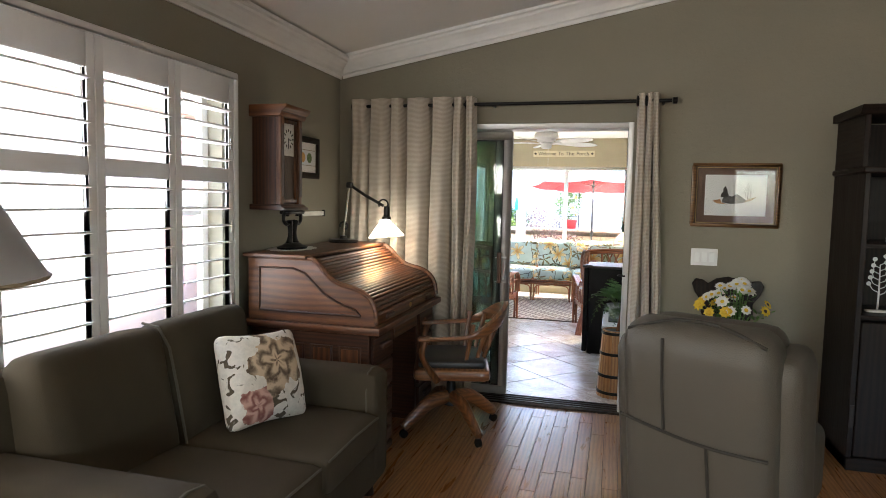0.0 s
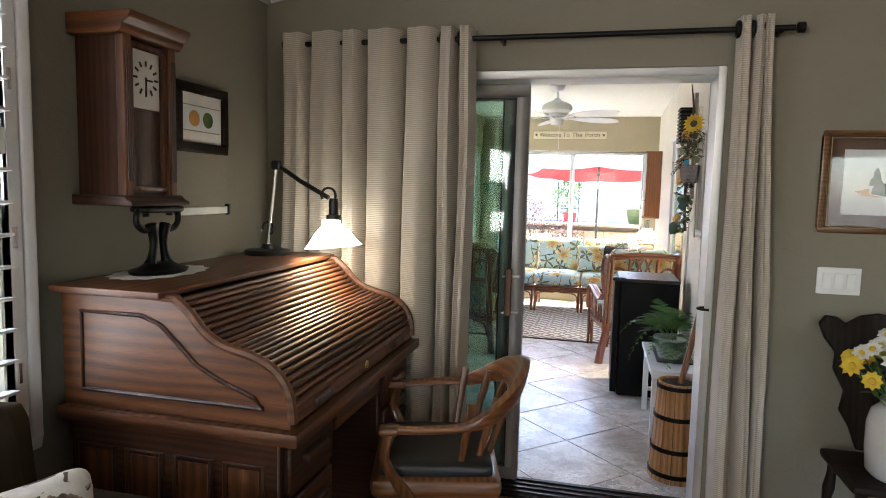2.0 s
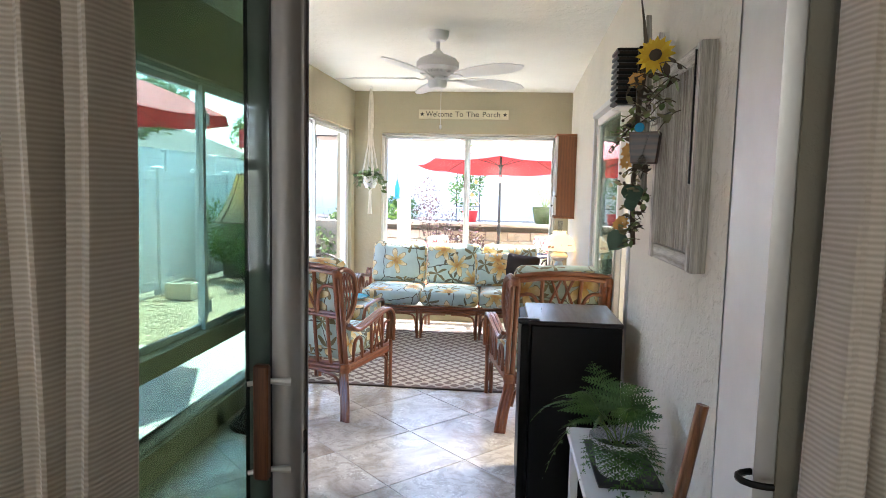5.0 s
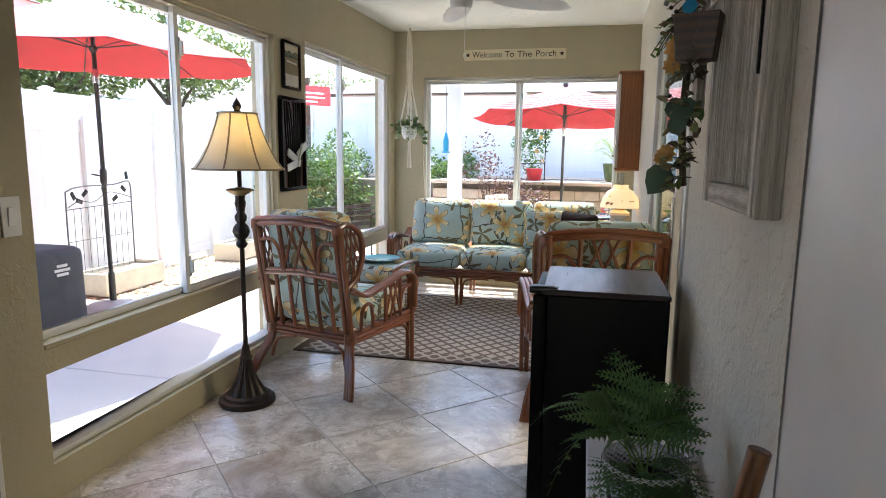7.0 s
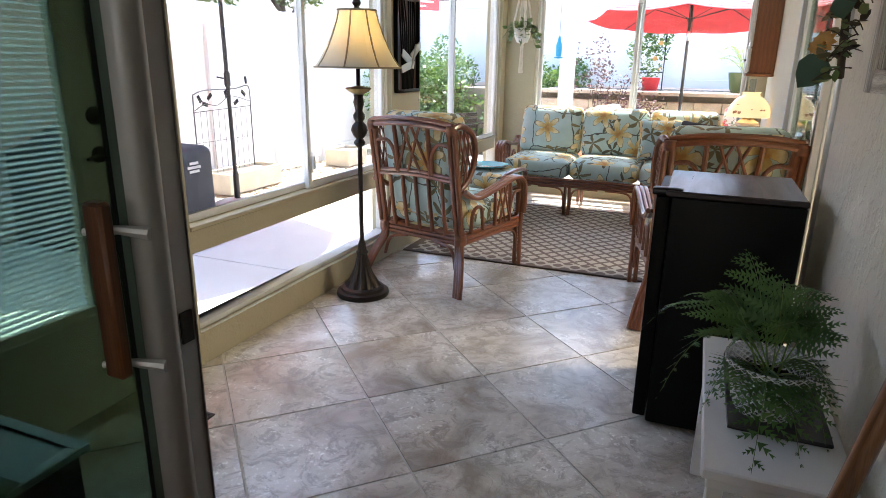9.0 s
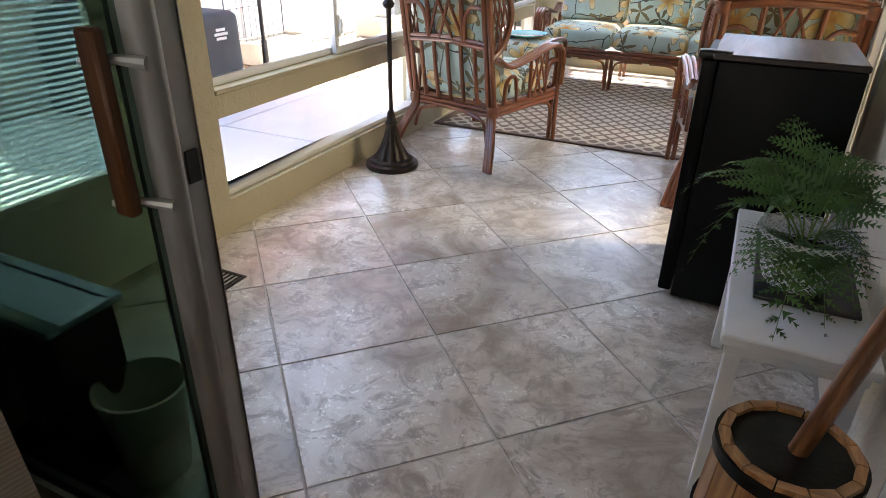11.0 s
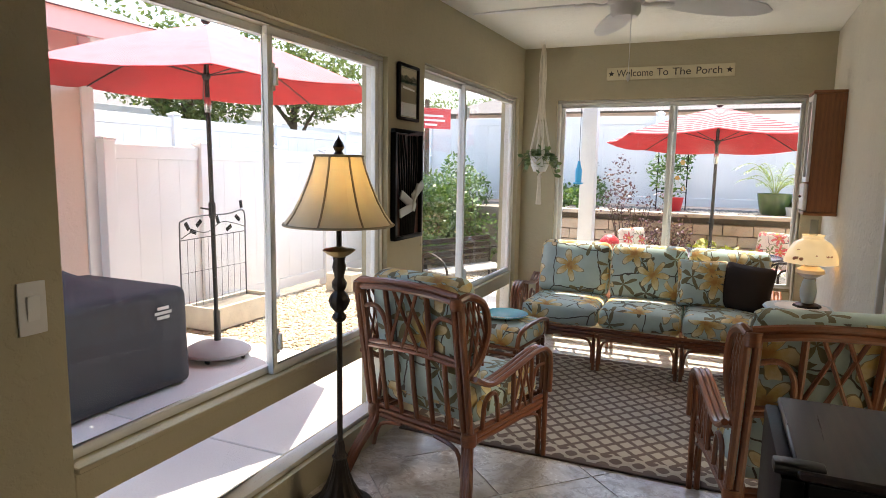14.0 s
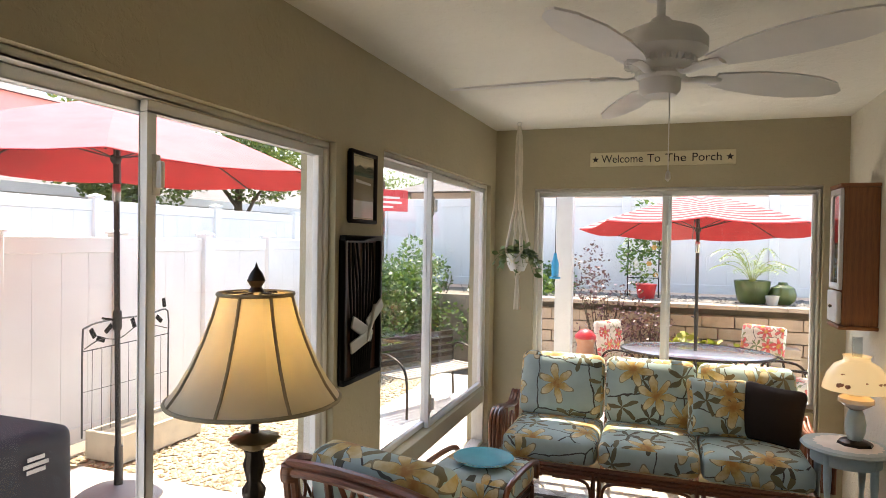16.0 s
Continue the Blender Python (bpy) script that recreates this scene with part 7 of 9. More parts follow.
# floor vent near the porch door
fv = thing("floor_vent", pose(-1.865, 6.47, 0.0005), "dark metal floor register", "vent")
vm = M()
frame_bars(vm, lambda m, a, b, c, d, e, f: m.box(a, b, c, d, e, f), -0.15, 0.06, -0.07, 0.07, 0.012, 0, 0.004)
part("frame", vm, MAT["bronze"], fv)
for i in range(9):
    part("slat", M().box(-0.135 + 0.021 * i, -0.127 + 0.021 * i, -0.058, 0.058, 0.0, 0.003), MAT["bronze"], fv)

# low chest and basket behind the glass door
cb = thing("low_chest", pose(-1.76, 5.665, 0), "narrow dark chest with a pale painted panelled lid", "chest")
part("box", M().box(-0.32, 0.32, -0.08, 0.08, 0.0, 0.44), MAT["ebony"], cb, bevel=0.004)
ld = M()
frame_bars(ld, lambda m, a, b, c, d, e, f: m.box(a, b, c, d, e, f), -0.34, 0.34, -0.095, 0.095, 0.032, 0.441, 0.462)
ld = part("lid", ld, MAT["aqua_paint"], cb, "pale grey-green lid frame", bevel=0.003)
part("lid_panel", M().box(-0.308, 0.308, -0.063, 0.063, 0.442, 0.456), MAT["aqua_paint"], ld, bevel=0.002)
bs = thing("waste_basket", pose(-1.35, 5.70, 0) @ Matrix.Scale(0.85, 4), "plain olive plastic waste basket", "basket")
part("wall", M().lathe([(0.085, 0.0), (0.12, 0.30), (0.126, 0.305), (0.126, 0.312), (0.115, 0.312), (0.08, 0.01), (0, 0.008)], 32), MAT["cream_tub"], bs)

# side table and oil-style lamp
tb = thing("round_side_table", pose(0.04, 10.36, 0), "pale aqua round side table with turned legs", "table")
part("tabletop", M().lathe([(0.0, 0.60), (0.205, 0.60), (0.215, 0.61), (0.205, 0.622), (0.0, 0.622)], 40), MAT["aqua_paint"], tb)
part("apron", M().lathe([(0.165, 0.53), (0.165, 0.60), (0.155, 0.60), (0.155, 0.53)], 32), MAT["aqua_paint"], tb)
for k in range(4):
    t = math.radians(45 + 90 * k)
    part("leg", M().lathe([(0.012, 0), (0.016, 0.04), (0.012, 0.08), (0.018, 0.20), (0.013, 0.35), (0.02, 0.45), (0.02, 0.60)], 12, pose(0.15 * math.cos(t), 0.15 * math.sin(t), 0)), MAT["aqua_paint"], tb)
solid("lace_mat", M().lathe([(0, 0), (0.15, 0.0005), (0.16, 0.002), (0.15, 0.003), (0, 0.003)], 40, None, 20, 0.04), MAT["mat_board"], "white lace mat under the lamp", "doily", at=pose(0.05, 10.36, 0.6225))
tl = thing("parlour_lamp", pose(0.085, 10.37, 0.626) @ Matrix.Scale(1.1, 4), "parlour lamp with a flowered glass shade and chimney", "lamp")
part("foot", M().lathe([(0.075, 0), (0.07, 0.012), (0.05, 0.022), (0, 0.024)], 24, None, 8, 0.05), MAT["bronze"], tl)
part("body", M().lathe([(0.03, 0.022), (0.042, 0.06), (0.045, 0.10), (0.035, 0.15), (0.025, 0.17)], 24), MAT["aqua_paint"], tl, "pale turquoise china body")
part("font", M().lathe([(0.025, 0.168), (0.05, 0.185), (0.078, 0.205), (0.075, 0.225), (0.05, 0.24), (0.03, 0.25)], 28), MAT["crock"], tl, "white china oil font")
part("burner", M().lathe([(0.03, 0.248), (0.045, 0.262), (0.035, 0.285), (0.02, 0.29)], 24, None, 12, 0.06), MAT["old_gold"], tl)
part("shade", M().lathe([(0.145, 0.265), (0.143, 0.285), (0.125, 0.34), (0.095, 0.385), (0.06, 0.405), (0.055, 0.42), (0.062, 0.432), (0.058, 0.432), (0.051, 0.42), (0.056, 0.402), (0.092, 0.382), (0.121, 0.338), (0.139, 0.285), (0.141, 0.265)], 36), MAT["oil_glass"], tl, "cream glass shade painted with roses")
r = random.Random(3)
for k in range(14):
    t, z = r.uniform(0, 6.28), r.uniform(0.295, 0.35)
    rr = 0.1445 - 0.4 * max(0, z - 0.285)
    part("painted_rose", M().lathe([(0, 0.001), (0.012, 0), (0, -0.001)], 8, Matrix.Translation((rr * math.cos(t), rr * math.sin(t), z)) @ pose(0, 0, 0, 0, 65, math.degrees(t))), MAT["terracotta"], tl)
part("chimney", M().lathe([(0.022, 0.29), (0.03, 0.34), (0.022, 0.42), (0.022, 0.52), (0.02, 0.52), (0.02, 0.42), (0.028, 0.34), (0.02, 0.29)], 20), MAT["clear_plastic"], tl)

# wall cabinet
wc = thing("wall_cabinet", pose(0.04, 10.56, 1.215), "small oak wall cabinet with a pale front", "cabinet")
xw = right_x(10.7) - 0.04
part("side", M().box(0.015, xw - 0.004, 0, 0.02, 0.02, 0.80), MAT["cabinet_oak"], wc, bevel=0.003)
part("side", M().box(0.015, xw - 0.004, 0.20, 0.22, 0.02, 0.80), MAT["cabinet_oak"], wc, bevel=0.003)
part("top", M().box(-0.005, xw - 0.004, -0.012, 0.232, 0.80, 0.822), MAT["cabinet_oak"], wc, bevel=0.004)
part("bottom", M().box(-0.005, xw - 0.004, -0.012, 0.232, -0.002, 0.02), MAT["cabinet_oak"], wc, bevel=0.004)
dm = M()
frame_bars(dm, put_x, 0.002, 0.218, 0.22, 0.795, 0.035, -0.004, 0.014)
dd = part("door", dm, MAT["white_paint"], wc, "white-painted glazed door", bevel=0.003)
part("pane", M().box(0.003, 0.006, 0.037, 0.183, 0.255, 0.76), MAT["glass"], dd, smooth=False)
for y in (0.005,):
    d2 = part("drawer", M().box(-0.012, 0.014, y, y + 0.21, 0.03, 0.21), MAT["white_paint"], wc, bevel=0.006)
    part("knob", M().lathe([(0.006, 0), (0.011, 0.012), (0, 0.018)], 12, pose(-0.012, y + 0.105, 0.12, 0, -90, 0)), MAT["bronze"], d2)
part("shelf", M().box(0.02, xw - 0.01, 0.021, 0.199, 0.48, 0.492), MAT["cabinet_oak"], wc)

# painted sign
sg = thing("porch_sign", pose(-0.927, PY - 0.001, 2.289), "cream wooden sign with dark lettering and stars", "sign")
part("board", M().box(-0.49, 0.49, -0.018, 0, -0.05, 0.05), MAT["sign_cream"], sg, bevel=0.003)
for word, x, w in (("Welcome", -0.264, 0.290), ("To", -0.046, 0.088), ("The", 0.100, 0.140), ("Porch", 0.304, 0.188)):
    me = word_mesh(word, 0.082, 0.0012)
    wide = max(v.co.x for v in me.vertices) - min(v.co.x for v in me.vertices)
    part("lettering", me, MAT["ink"], sg, "dark painted word", at=pose(x, -0.0185, 0.0) @ Matrix.Diagonal((w / wide, 1, 1, 1)))
for x in (-0.452, 0.452):
    star = [(x + (0.026 if k % 2 == 0 else 0.011) * math.sin(math.pi * k / 5), (0.026 if k % 2 == 0 else 0.011) * math.cos(math.pi * k / 5)) for k in range(10)]
    part("star", M().prism(star, -0.0195, -0.0175), MAT["ink"], sg)

# macrame hanging plant
hp = thing("hanging_plant", pose(-1.88, 10.90, 1.56), "trailing plant in a white pot in a macrame hanger", "plant")
part("ceiling_hook", M().tube(arc((0, 0, 0.957), 0.014, -60, 240, 8, "xz"), 0.003, 6).lathe([(0.012, 0.972), (0.012, 0.975)], 10), MAT["white_paint"], hp)
for k in range(4):
    t = math.radians(90 * k + 30)
    c, s = math.cos(t), math.sin(t)
    for e in (-1, 1):
        pts = [(0.004 * c, 0.004 * s, 0.94)]
        for j in range(1, 13):
            u = j / 12
            rad = 0.012 + 0.022 * math.sin(math.pi * min(1, u * 1.5)) * 0.5 + 0.075 * max(0, u - 0.55) / 0.45
            tw = t + e * 0.25 * math.sin(u * 18) * (1 - u * 0.5)
            pts.append((rad * math.cos(tw), rad * math.sin(tw), 0.94 - 0.88 * u))
        pts += [(0.075 * math.cos(t + e * 0.7), 0.075 * math.sin(t + e * 0.7), -0.02), (0.01 * c, 0.01 * s, -0.105)]
        part("cord", M().tube(pts, 0.0075, 6), MAT["rope"], hp)
part("knot", M().soft(0.03, 0.03, 0.05, 0.012, pose(0, 0, 0.55), 4), MAT["rope"], hp)
part("tassel", M().lathe([(0.008, -0.10), (0.016, -0.13), (0.012, -0.16), (0.022, -0.36), (0.018, -0.365)], 14, None, 7, 0.15), MAT["rope"], hp, "cream rope tassel")
part("pot", M().lathe([(0.05, -0.09), (0.072, -0.04), (0.08, 0.03), (0.084, 0.035), (0.076, 0.035), (0.07, 0.0), (0, -0.005)], 24), MAT["white_paint"], hp, "white plastic pot")


def spray(m, r, base, tip, rise, n, size, stem=None):
    """Leaves along a bending stem."""
    b, t = Vector(base), Vector(tip)
    mid = (b + t) / 2 + Vector((0, 0, rise))
    pts = [b * (1 - u) ** 2 + mid * 2 * u * (1 - u) + t * u * u for u in [i / n for i in range(n + 1)]]
    if stem is not None:
        stem.tube(pts, 0.0018, 4)
    for p in pts[1:]:
        d = Vector((r.uniform(-1, 1), r.uniform(-1, 1), r.uniform(-0.7, 0.5))).normalized() * size * r.uniform(0.7, 1.2)
        s = d.cross(Vector((r.uniform(-1, 1), r.uniform(-1, 1), 1))).normalized() * size * 0.3
        m.add([p, p + d * 0.35 + s, p + d * 0.75 + s * 0.7, p + d, p + d * 0.75 - s * 0.7, p + d * 0.35 - s], [(0, 1, 2, 3, 4, 5)])


r = random.Random(21)
for k in range(22):
    lm, stm = M(), M()
    a = 2 * math.pi * k / 22
    out = r.uniform(0.08, 0.19)
    spray(lm, r, (0.02 * math.cos(a), 0.02 * math.sin(a), 0.02), (out * math.cos(a), out * math.sin(a) * 0.8, r.uniform(-0.14, 0.09)), 0.10, 8, 0.065, stm)
    f = part("trailing_stem", stm, MAT["shrub"], hp)
    part("leaves", lm, MAT["ivy_leaf"], f, smooth=False)

# ceiling fan
cf = thing("ceiling_fan", pose(-0.93, 8.63, porch_z(-0.93, 8.63)), "white five-blade ceiling fan with a pull chain", "fan")
wp = MAT["white_paint"]
part("canopy", M().lathe([(0.0, 0.0), (0.075, 0.0), (0.07, -0.035), (0.05, -0.06), (0.02, -0.065)], 32), wp, cf)
part("downrod", M().lathe([(0.014, -0.06), (0.014, -0.12), (0.03, -0.13), (0.045, -0.155)], 20), wp, cf)
part("motor_housing", M().lathe([(0.03, -0.145), (0.07, -0.155), (0.125, -0.18), (0.145, -0.205), (0.145, -0.24), (0.12, -0.255), (0.085, -0.29), (0.075, -0.30)], 40), wp, cf)
for k in range(30):
    t = math.radians(12 * k)
    part("vent_fin", M().box(0.080, 0.112, -0.004, 0.004, -0.281, -0.262, pose(0, 0, 0, 0, 0, 12 * k)), wp, cf)
part("switch_housing", M().lathe([(0.075, -0.298), (0.078, -0.31), (0.078, -0.315), (0.065, -0.325), (0.063, -0.36), (0.05, -0.375), (0.0, -0.378)], 32), wp, cf)
outline = [(x * 1.12, y * 1.15) for x, y in [(0.17, -0.035), (0.22, -0.05), (0.30, -0.07), (0.40, -0.078), (0.50, -0.072), (0.58, -0.05), (0.635, -0.01), (0.64, 0.012), (0.60, 0.045), (0.50, 0.068), (0.38, 0.068), (0.27, 0.055), (0.19, 0.036)]]
blade_m = M()
k = len(outline)
blade_m.add([(x, y, 0.003) for x, y in outline] + [(x, y, -0.003) for x, y in outline], [tuple(range(k)), tuple(range(2 * k - 1, k - 1, -1))] + [(i, i + k, (i + 1) % k + k, (i + 1) % k) for i in range(k)])
blade_me = blade_m.mesh("blade")
iron_me = M().tube(smooth_path([(0.06, 0, 0.0), (0.10, 0, -0.012), (0.15, 0, -0.004), (0.22, 0, -0.006)], 3), [0.02, 0.02, 0.018, 0.018, 0.018, 0.02, 0.022, 0.024, 0.024, 0.02], 8, flat=0.35).mesh("blade_iron")
for i in range(5):
    a = 34 + 72 * i
    part("blade", blade_me, wp, cf, at=pose(0, 0, -0.305, 0, 0, a) @ pose(0, 0, 0, -11, 0, 0))
    part("blade_iron", iron_me, wp, cf, at=pose(0, 0, -0.305, 0, 0, a) @ pose(0, 0, 0, -11, 0, 0))
part("pull_chain", M().tube([(0.03, -0.03, -0.37), (0.03, -0.03, -0.62)], 0.0018, 5).lathe([(0, -0.655), (0.009, -0.645), (0.007, -0.625), (0, -0.615)], 10, Matrix.Translation((0.03, -0.03, 0))), wp, cf, "thin pull chain with a white bob")

# two wall pieces between the windows
MAT["print_bridge"] = picture_print("print_bridge", (0.30, 0.30, 0.16), ((0.02, 0.025, 0.015), (0.55, 0.52, 0.42), (0.40, 0.10, 0.03)), 14)
poster = framed("framed_poster", pose(PX + 0.002, 8.915, 1.746, 0, 0, 90), 0.245, 0.305, 0.016, "ebony", (0.20, 0.26), "small landscape poster in a thin black frame", (MAT["sign_cream"], MAT["print_bridge"]))
for nm, poly, col in (("printed_sky", [(-0.098, 0.215), (0.098, 0.215), (0.098, 0.28), (-0.098, 0.28)], "sign_cream"), ("printed_hills", [(-0.098, 0.20), (0.098, 0.20), (0.098, 0.235), (0.06, 0.25), (0.02, 0.232), (-0.03, 0.248), (-0.07, 0.236), (-0.098, 0.245)], "ivy_dark"), ("printed_field", [(-0.098, 0.10), (0.098, 0.10), (0.098, 0.198), (-0.098, 0.198)], "lamp_trim"), ("printed_bridge", [(-0.07, 0.185), (0.075, 0.175), (0.075, 0.165), (-0.07, 0.172)], "mat_board"), ("printed_border", [(-0.098, 0.024), (0.098, 0.024), (0.098, 0.096), (-0.098, 0.096)], "mat_board")):
    part(nm, M().prism(poly, *((-0.0118, -0.0112) if nm != "printed_bridge" else (-0.0123, -0.0119))), MAT[col], poster)
cr = thing("dragonfly_panel", pose(PX + 0.002, 8.905, 1.085, 0, 0, 90), "dark metal wall panel of reeds with a pale dragonfly", "wall art")
fm = M()
for x0, x1, z0, z1 in ((-0.175, 0.175, 0, 0.022), (-0.175, 0.175, 0.588, 0.61), (-0.175, -0.153, 0.022, 0.588), (0.153, 0.175, 0.022, 0.588)):
    fm.box(x0, x1, -0.03, 0, z0, z1)
part("frame", fm, MAT["iron"], cr, bevel=0.003)
part("backing", M().box(-0.153, 0.153, -0.008, -0.002, 0.022, 0.588), MAT["dark_desk"], cr)
r = random.Random(2)
for k in range(9):
    x = -0.13 + 0.033 * k
    part("reed", M().tube(smooth_path([(x * 0.6, -0.014, 0.02), (x * 0.75 + 0.01, -0.016, 0.22), (x * 0.95 + 0.012, -0.016, 0.42), (x * 1.05 + 0.02 * r.uniform(-1, 1), -0.014, 0.58)], 4), 0.006, 6, flat=0.6), MAT["iron"], cr)
part("dragonfly_wing", M().soft(0.20, 0.012, 0.055, 0.02, pose(-0.03, -0.035, 0.215, 0, 24, 0), 6), MAT["pale_metal"], cr)
part("dragonfly_wing", M().soft(0.17, 0.012, 0.05, 0.02, pose(0.085, -0.038, 0.27, 0, -30, 0), 6), MAT["pale_metal"], cr)
part("dragonfly_wing", M().soft(0.16, 0.012, 0.05, 0.02, pose(-0.06, -0.038, 0.165, 0, -12, 0), 6), MAT["pale_metal"], cr)
part("dragonfly_body", M().tube([(0.0, -0.045, 0.16), (0.05, -0.045, 0.26), (0.075, -0.045, 0.31)], [0.006, 0.012, 0.009], 8), MAT["pale_metal"], cr)
bd = thing("bead_string", pose(PX + 0.012, 9.11, 1.75), "hanging string of glass beads", "ornament")
part("string", M().tube([(0, 0, 0), (0, 0, -0.78)], 0.0012, 4), MAT["rope"], bd)
for k in range(9):
    part("bead", M().lathe([(0, -0.011), (0.009, -0.004), (0.009, 0.004), (0, 0.011)], 8, pose(0, 0, -0.06 - 0.083 * k)), MAT["clear_plastic"], bd)

# weathered shutter hung with dried flowers
ws = thing("weathered_shutter", pose(right_x(6.53) - 0.002, 6.53, 1.229, 0, 0, -90) @ Matrix.Diagonal((0.69, 1, 1.09, 1)), "weathered white wooden shutter with fluted slats, hung as decor", "wall art")
gb, cw = MAT["grey_board"], MAT["chipped_white"]
for x0, x1 in ((-0.39, -0.33), (0.33, 0.375)):
    part("stile", M().box(x0, x1, -0.052, -0.002, 0, 0.64), cw, ws, bevel=0.004)
part("outer_strip", M().box(0.379, 0.40, -0.050, -0.002, 0.0, 0.64), gb, ws, "bare weathered edge strip", bevel=0.003)
for z0, z1 in ((0, 0.05), (0.59, 0.64)):
    part("rail", M().box(-0.329, 0.329, -0.045, -0.003, z0, z1), cw, ws, bevel=0.004)
# added sheet: the slat gaps' shade, given as a dark colour
part("backing", M().box(-0.329, 0.329, -0.008, -0.003, 0.051, 0.589), MAT["bark"], ws, "dark sheet for the shade between the slats")
for i in range(16):
    x = -0.306 + 0.0408 * i
    part("slat", M().box(-0.013, 0.013, -0.014, 0.010, 0.052, 0.588, pose(x, -0.024, 0)).box(-0.004, 0.004, -0.020, -0.0142, 0.052, 0.588, pose(x, -0.024, 0)), cw, ws, bevel=0.002)
part("iron_strap", M().box(0.340, 0.350, -0.058, -0.053, 0.25, 0.62), MAT["iron"], ws, "dark iron strap")
sf = thing("dried_garland", pose(right_x(6.95) - 0.05, 6.95, 1.28), "garland of a sunflower, dried leaves, berries and small charms", "garland")
part("driftwood", M().prism([(-0.045, 0.20), (0.03, 0.20), (0.025, 0.70), (-0.005, 0.80), (-0.035, 0.92), (-0.05, 0.88)], -0.012, 0.012, pose(-0.01, 0.02, 0, 0, 0, -90)), gb, sf, "split grey driftwood board", bevel=0.003)
part("driftwood", M().prism([(-0.04, 0.45), (0.05, 0.45), (0.06, 0.74), (0.03, 0.79), (-0.03, 0.77)], -0.010, 0.010, pose(-0.012, -0.16, 0, 0, 0, -90)), cw, sf, "pale driftwood board", bevel=0.003)
part("branch", M().tube(smooth_path([(-0.04, 0.0, -0.02), (-0.06, -0.04, 0.18), (-0.05, -0.02, 0.36), (-0.06, -0.08, 0.55), (-0.03, -0.02, 0.75), (-0.05, 0.02, 0.97)], 4), [0.010] * 12 + [0.012] * 5 + [0.009, 0.006, 0.004, 0.003], 7), MAT["bark"], sf)
part("wire", M().tube([(-0.02, -0.10, 0.47), (-0.05, -0.30, 0.455), (-0.035, -0.52, 0.46)], 0.0025, 5), MAT["iron"], sf)
pet, cen = blossom(pose(-0.075, -0.40, 0.66) @ pose(0, 0, 0, 78, 0, -28), 0.070, 16, 0.013, 0.026, 0)
b = part("sunflower", pet, MAT["petal_yellow"], sf, "large yellow sunflower", smooth=False)
part("sunflower_heart", cen, MAT["bark"], b)
r = random.Random(6)
clumps = [(-0.30, 0.52, 0.30, 0.09, 22), (-0.08, 0.42, 0.10, 0.10, 10), (-0.12, 0.24, 0.07, 0.10, 12), (-0.06, 0.06, 0.06, 0.07, 10)]
for cy, cz, sy, sz, count in clumps:
    for k in range(count):
        lm, stm = M(), M()
        y, z = cy + r.uniform(-1, 1) * sy, cz + r.uniform(-1, 1) * sz
        spray(lm, r, (-0.03, y + r.uniform(-0.03, 0.03), z), (r.uniform(-0.12, -0.06), y + r.uniform(-0.06, 0.06), z + r.uniform(-0.08, 0.06)), 0.025, 5, r.uniform(0.025, 0.05), stm)
        f = part("twig", stm, MAT["bark"], sf)
        part("leaves", lm, MAT[("dry_leaf", "bark", "dry_leaf", "ivy_leaf")[k % 4]], f, smooth=False)
for k in range(7):
    lm, stm = M(), M()
    spray(lm, r, (-0.06, -0.02, 0.46), (r.uniform(-0.16, -0.10), r.uniform(0.02, 0.12), r.uniform(0.36, 0.46)), 0.03, 8, 0.022, stm)
    f = part("twig", stm, MAT["bark"], sf)
    part("leaves", lm, MAT["fern_leaf"], f, smooth=False)
for x, y, z, rad in ((-0.10, -0.16, 0.35, 0.040), (-0.105, -0.13, 0.31, 0.032), (-0.09, -0.16, 0.62, 0.036), (-0.10, -0.06, 0.07, 0.034), (-0.11, -0.03, 0.06, 0.026)):
    pet, cen = blossom(pose(x, y, z) @ pose(0, 0, 0, 75, 0, -35), rad, 9, rad * 0.28, rad * 0.3, 0)
    part("orange_bloom", pet, MAT["petal_orange"], sf, "orange silk bloom", smooth=False)
for k in range(11):
    part("berry", M().lathe([(0, -0.007), (0.006, -0.003), (0.006, 0.003), (0, 0.007)], 8, pose(-0.10 + r.uniform(-0.03, 0.02), r.uniform(-0.10, 0.08), r.choice((0.44, 0.26, 0.22, 0.47)) + r.uniform(-0.02, 0.02))), MAT["ink"], sf)
for x, y, z, q in ((-0.09, -0.11, 0.20, 0.042), (-0.085, -0.17, 0.19, 0.045), (-0.09, -0.15, 0.155, 0.04), (-0.09, -0.05, 0.0, 0.062)):
    pts = [(0, 0), (0.75, 0.35), (0.95, 0.9), (0.6, 1.5), (0, 2.0), (-0.6, 1.5), (-0.95, 0.9), (-0.75, 0.35)]
    part("round_leaf", M().prism([(u * q * 0.8, -v * q * 0.8) for u, v in pts], -0.0012, 0.0012, pose(x, y, z + q * 0.6, -12, r.uniform(-30, 30), -35)), MAT["ivy_dark"], sf, "dark green leaf")
part("rusty_box", M().prism([(-0.045, 0.0), (0.045, 0.0), (0.056, 0.115), (-0.056, 0.115)], -0.03, 0.03, pose(-0.065, -0.25, 0.30, 0, 0, -20)), MAT["dark_desk"], sf, "small rusty metal box", bevel=0.003)
part("blue_charm", M().lathe([(0, -0.006), (0.018, -0.003), (0.018, 0.003), (0, 0.006)], 16, pose(-0.09, -0.265, 0.43, 78, 0, -28)), MAT["blue_paint"], sf, "blue glass charm")
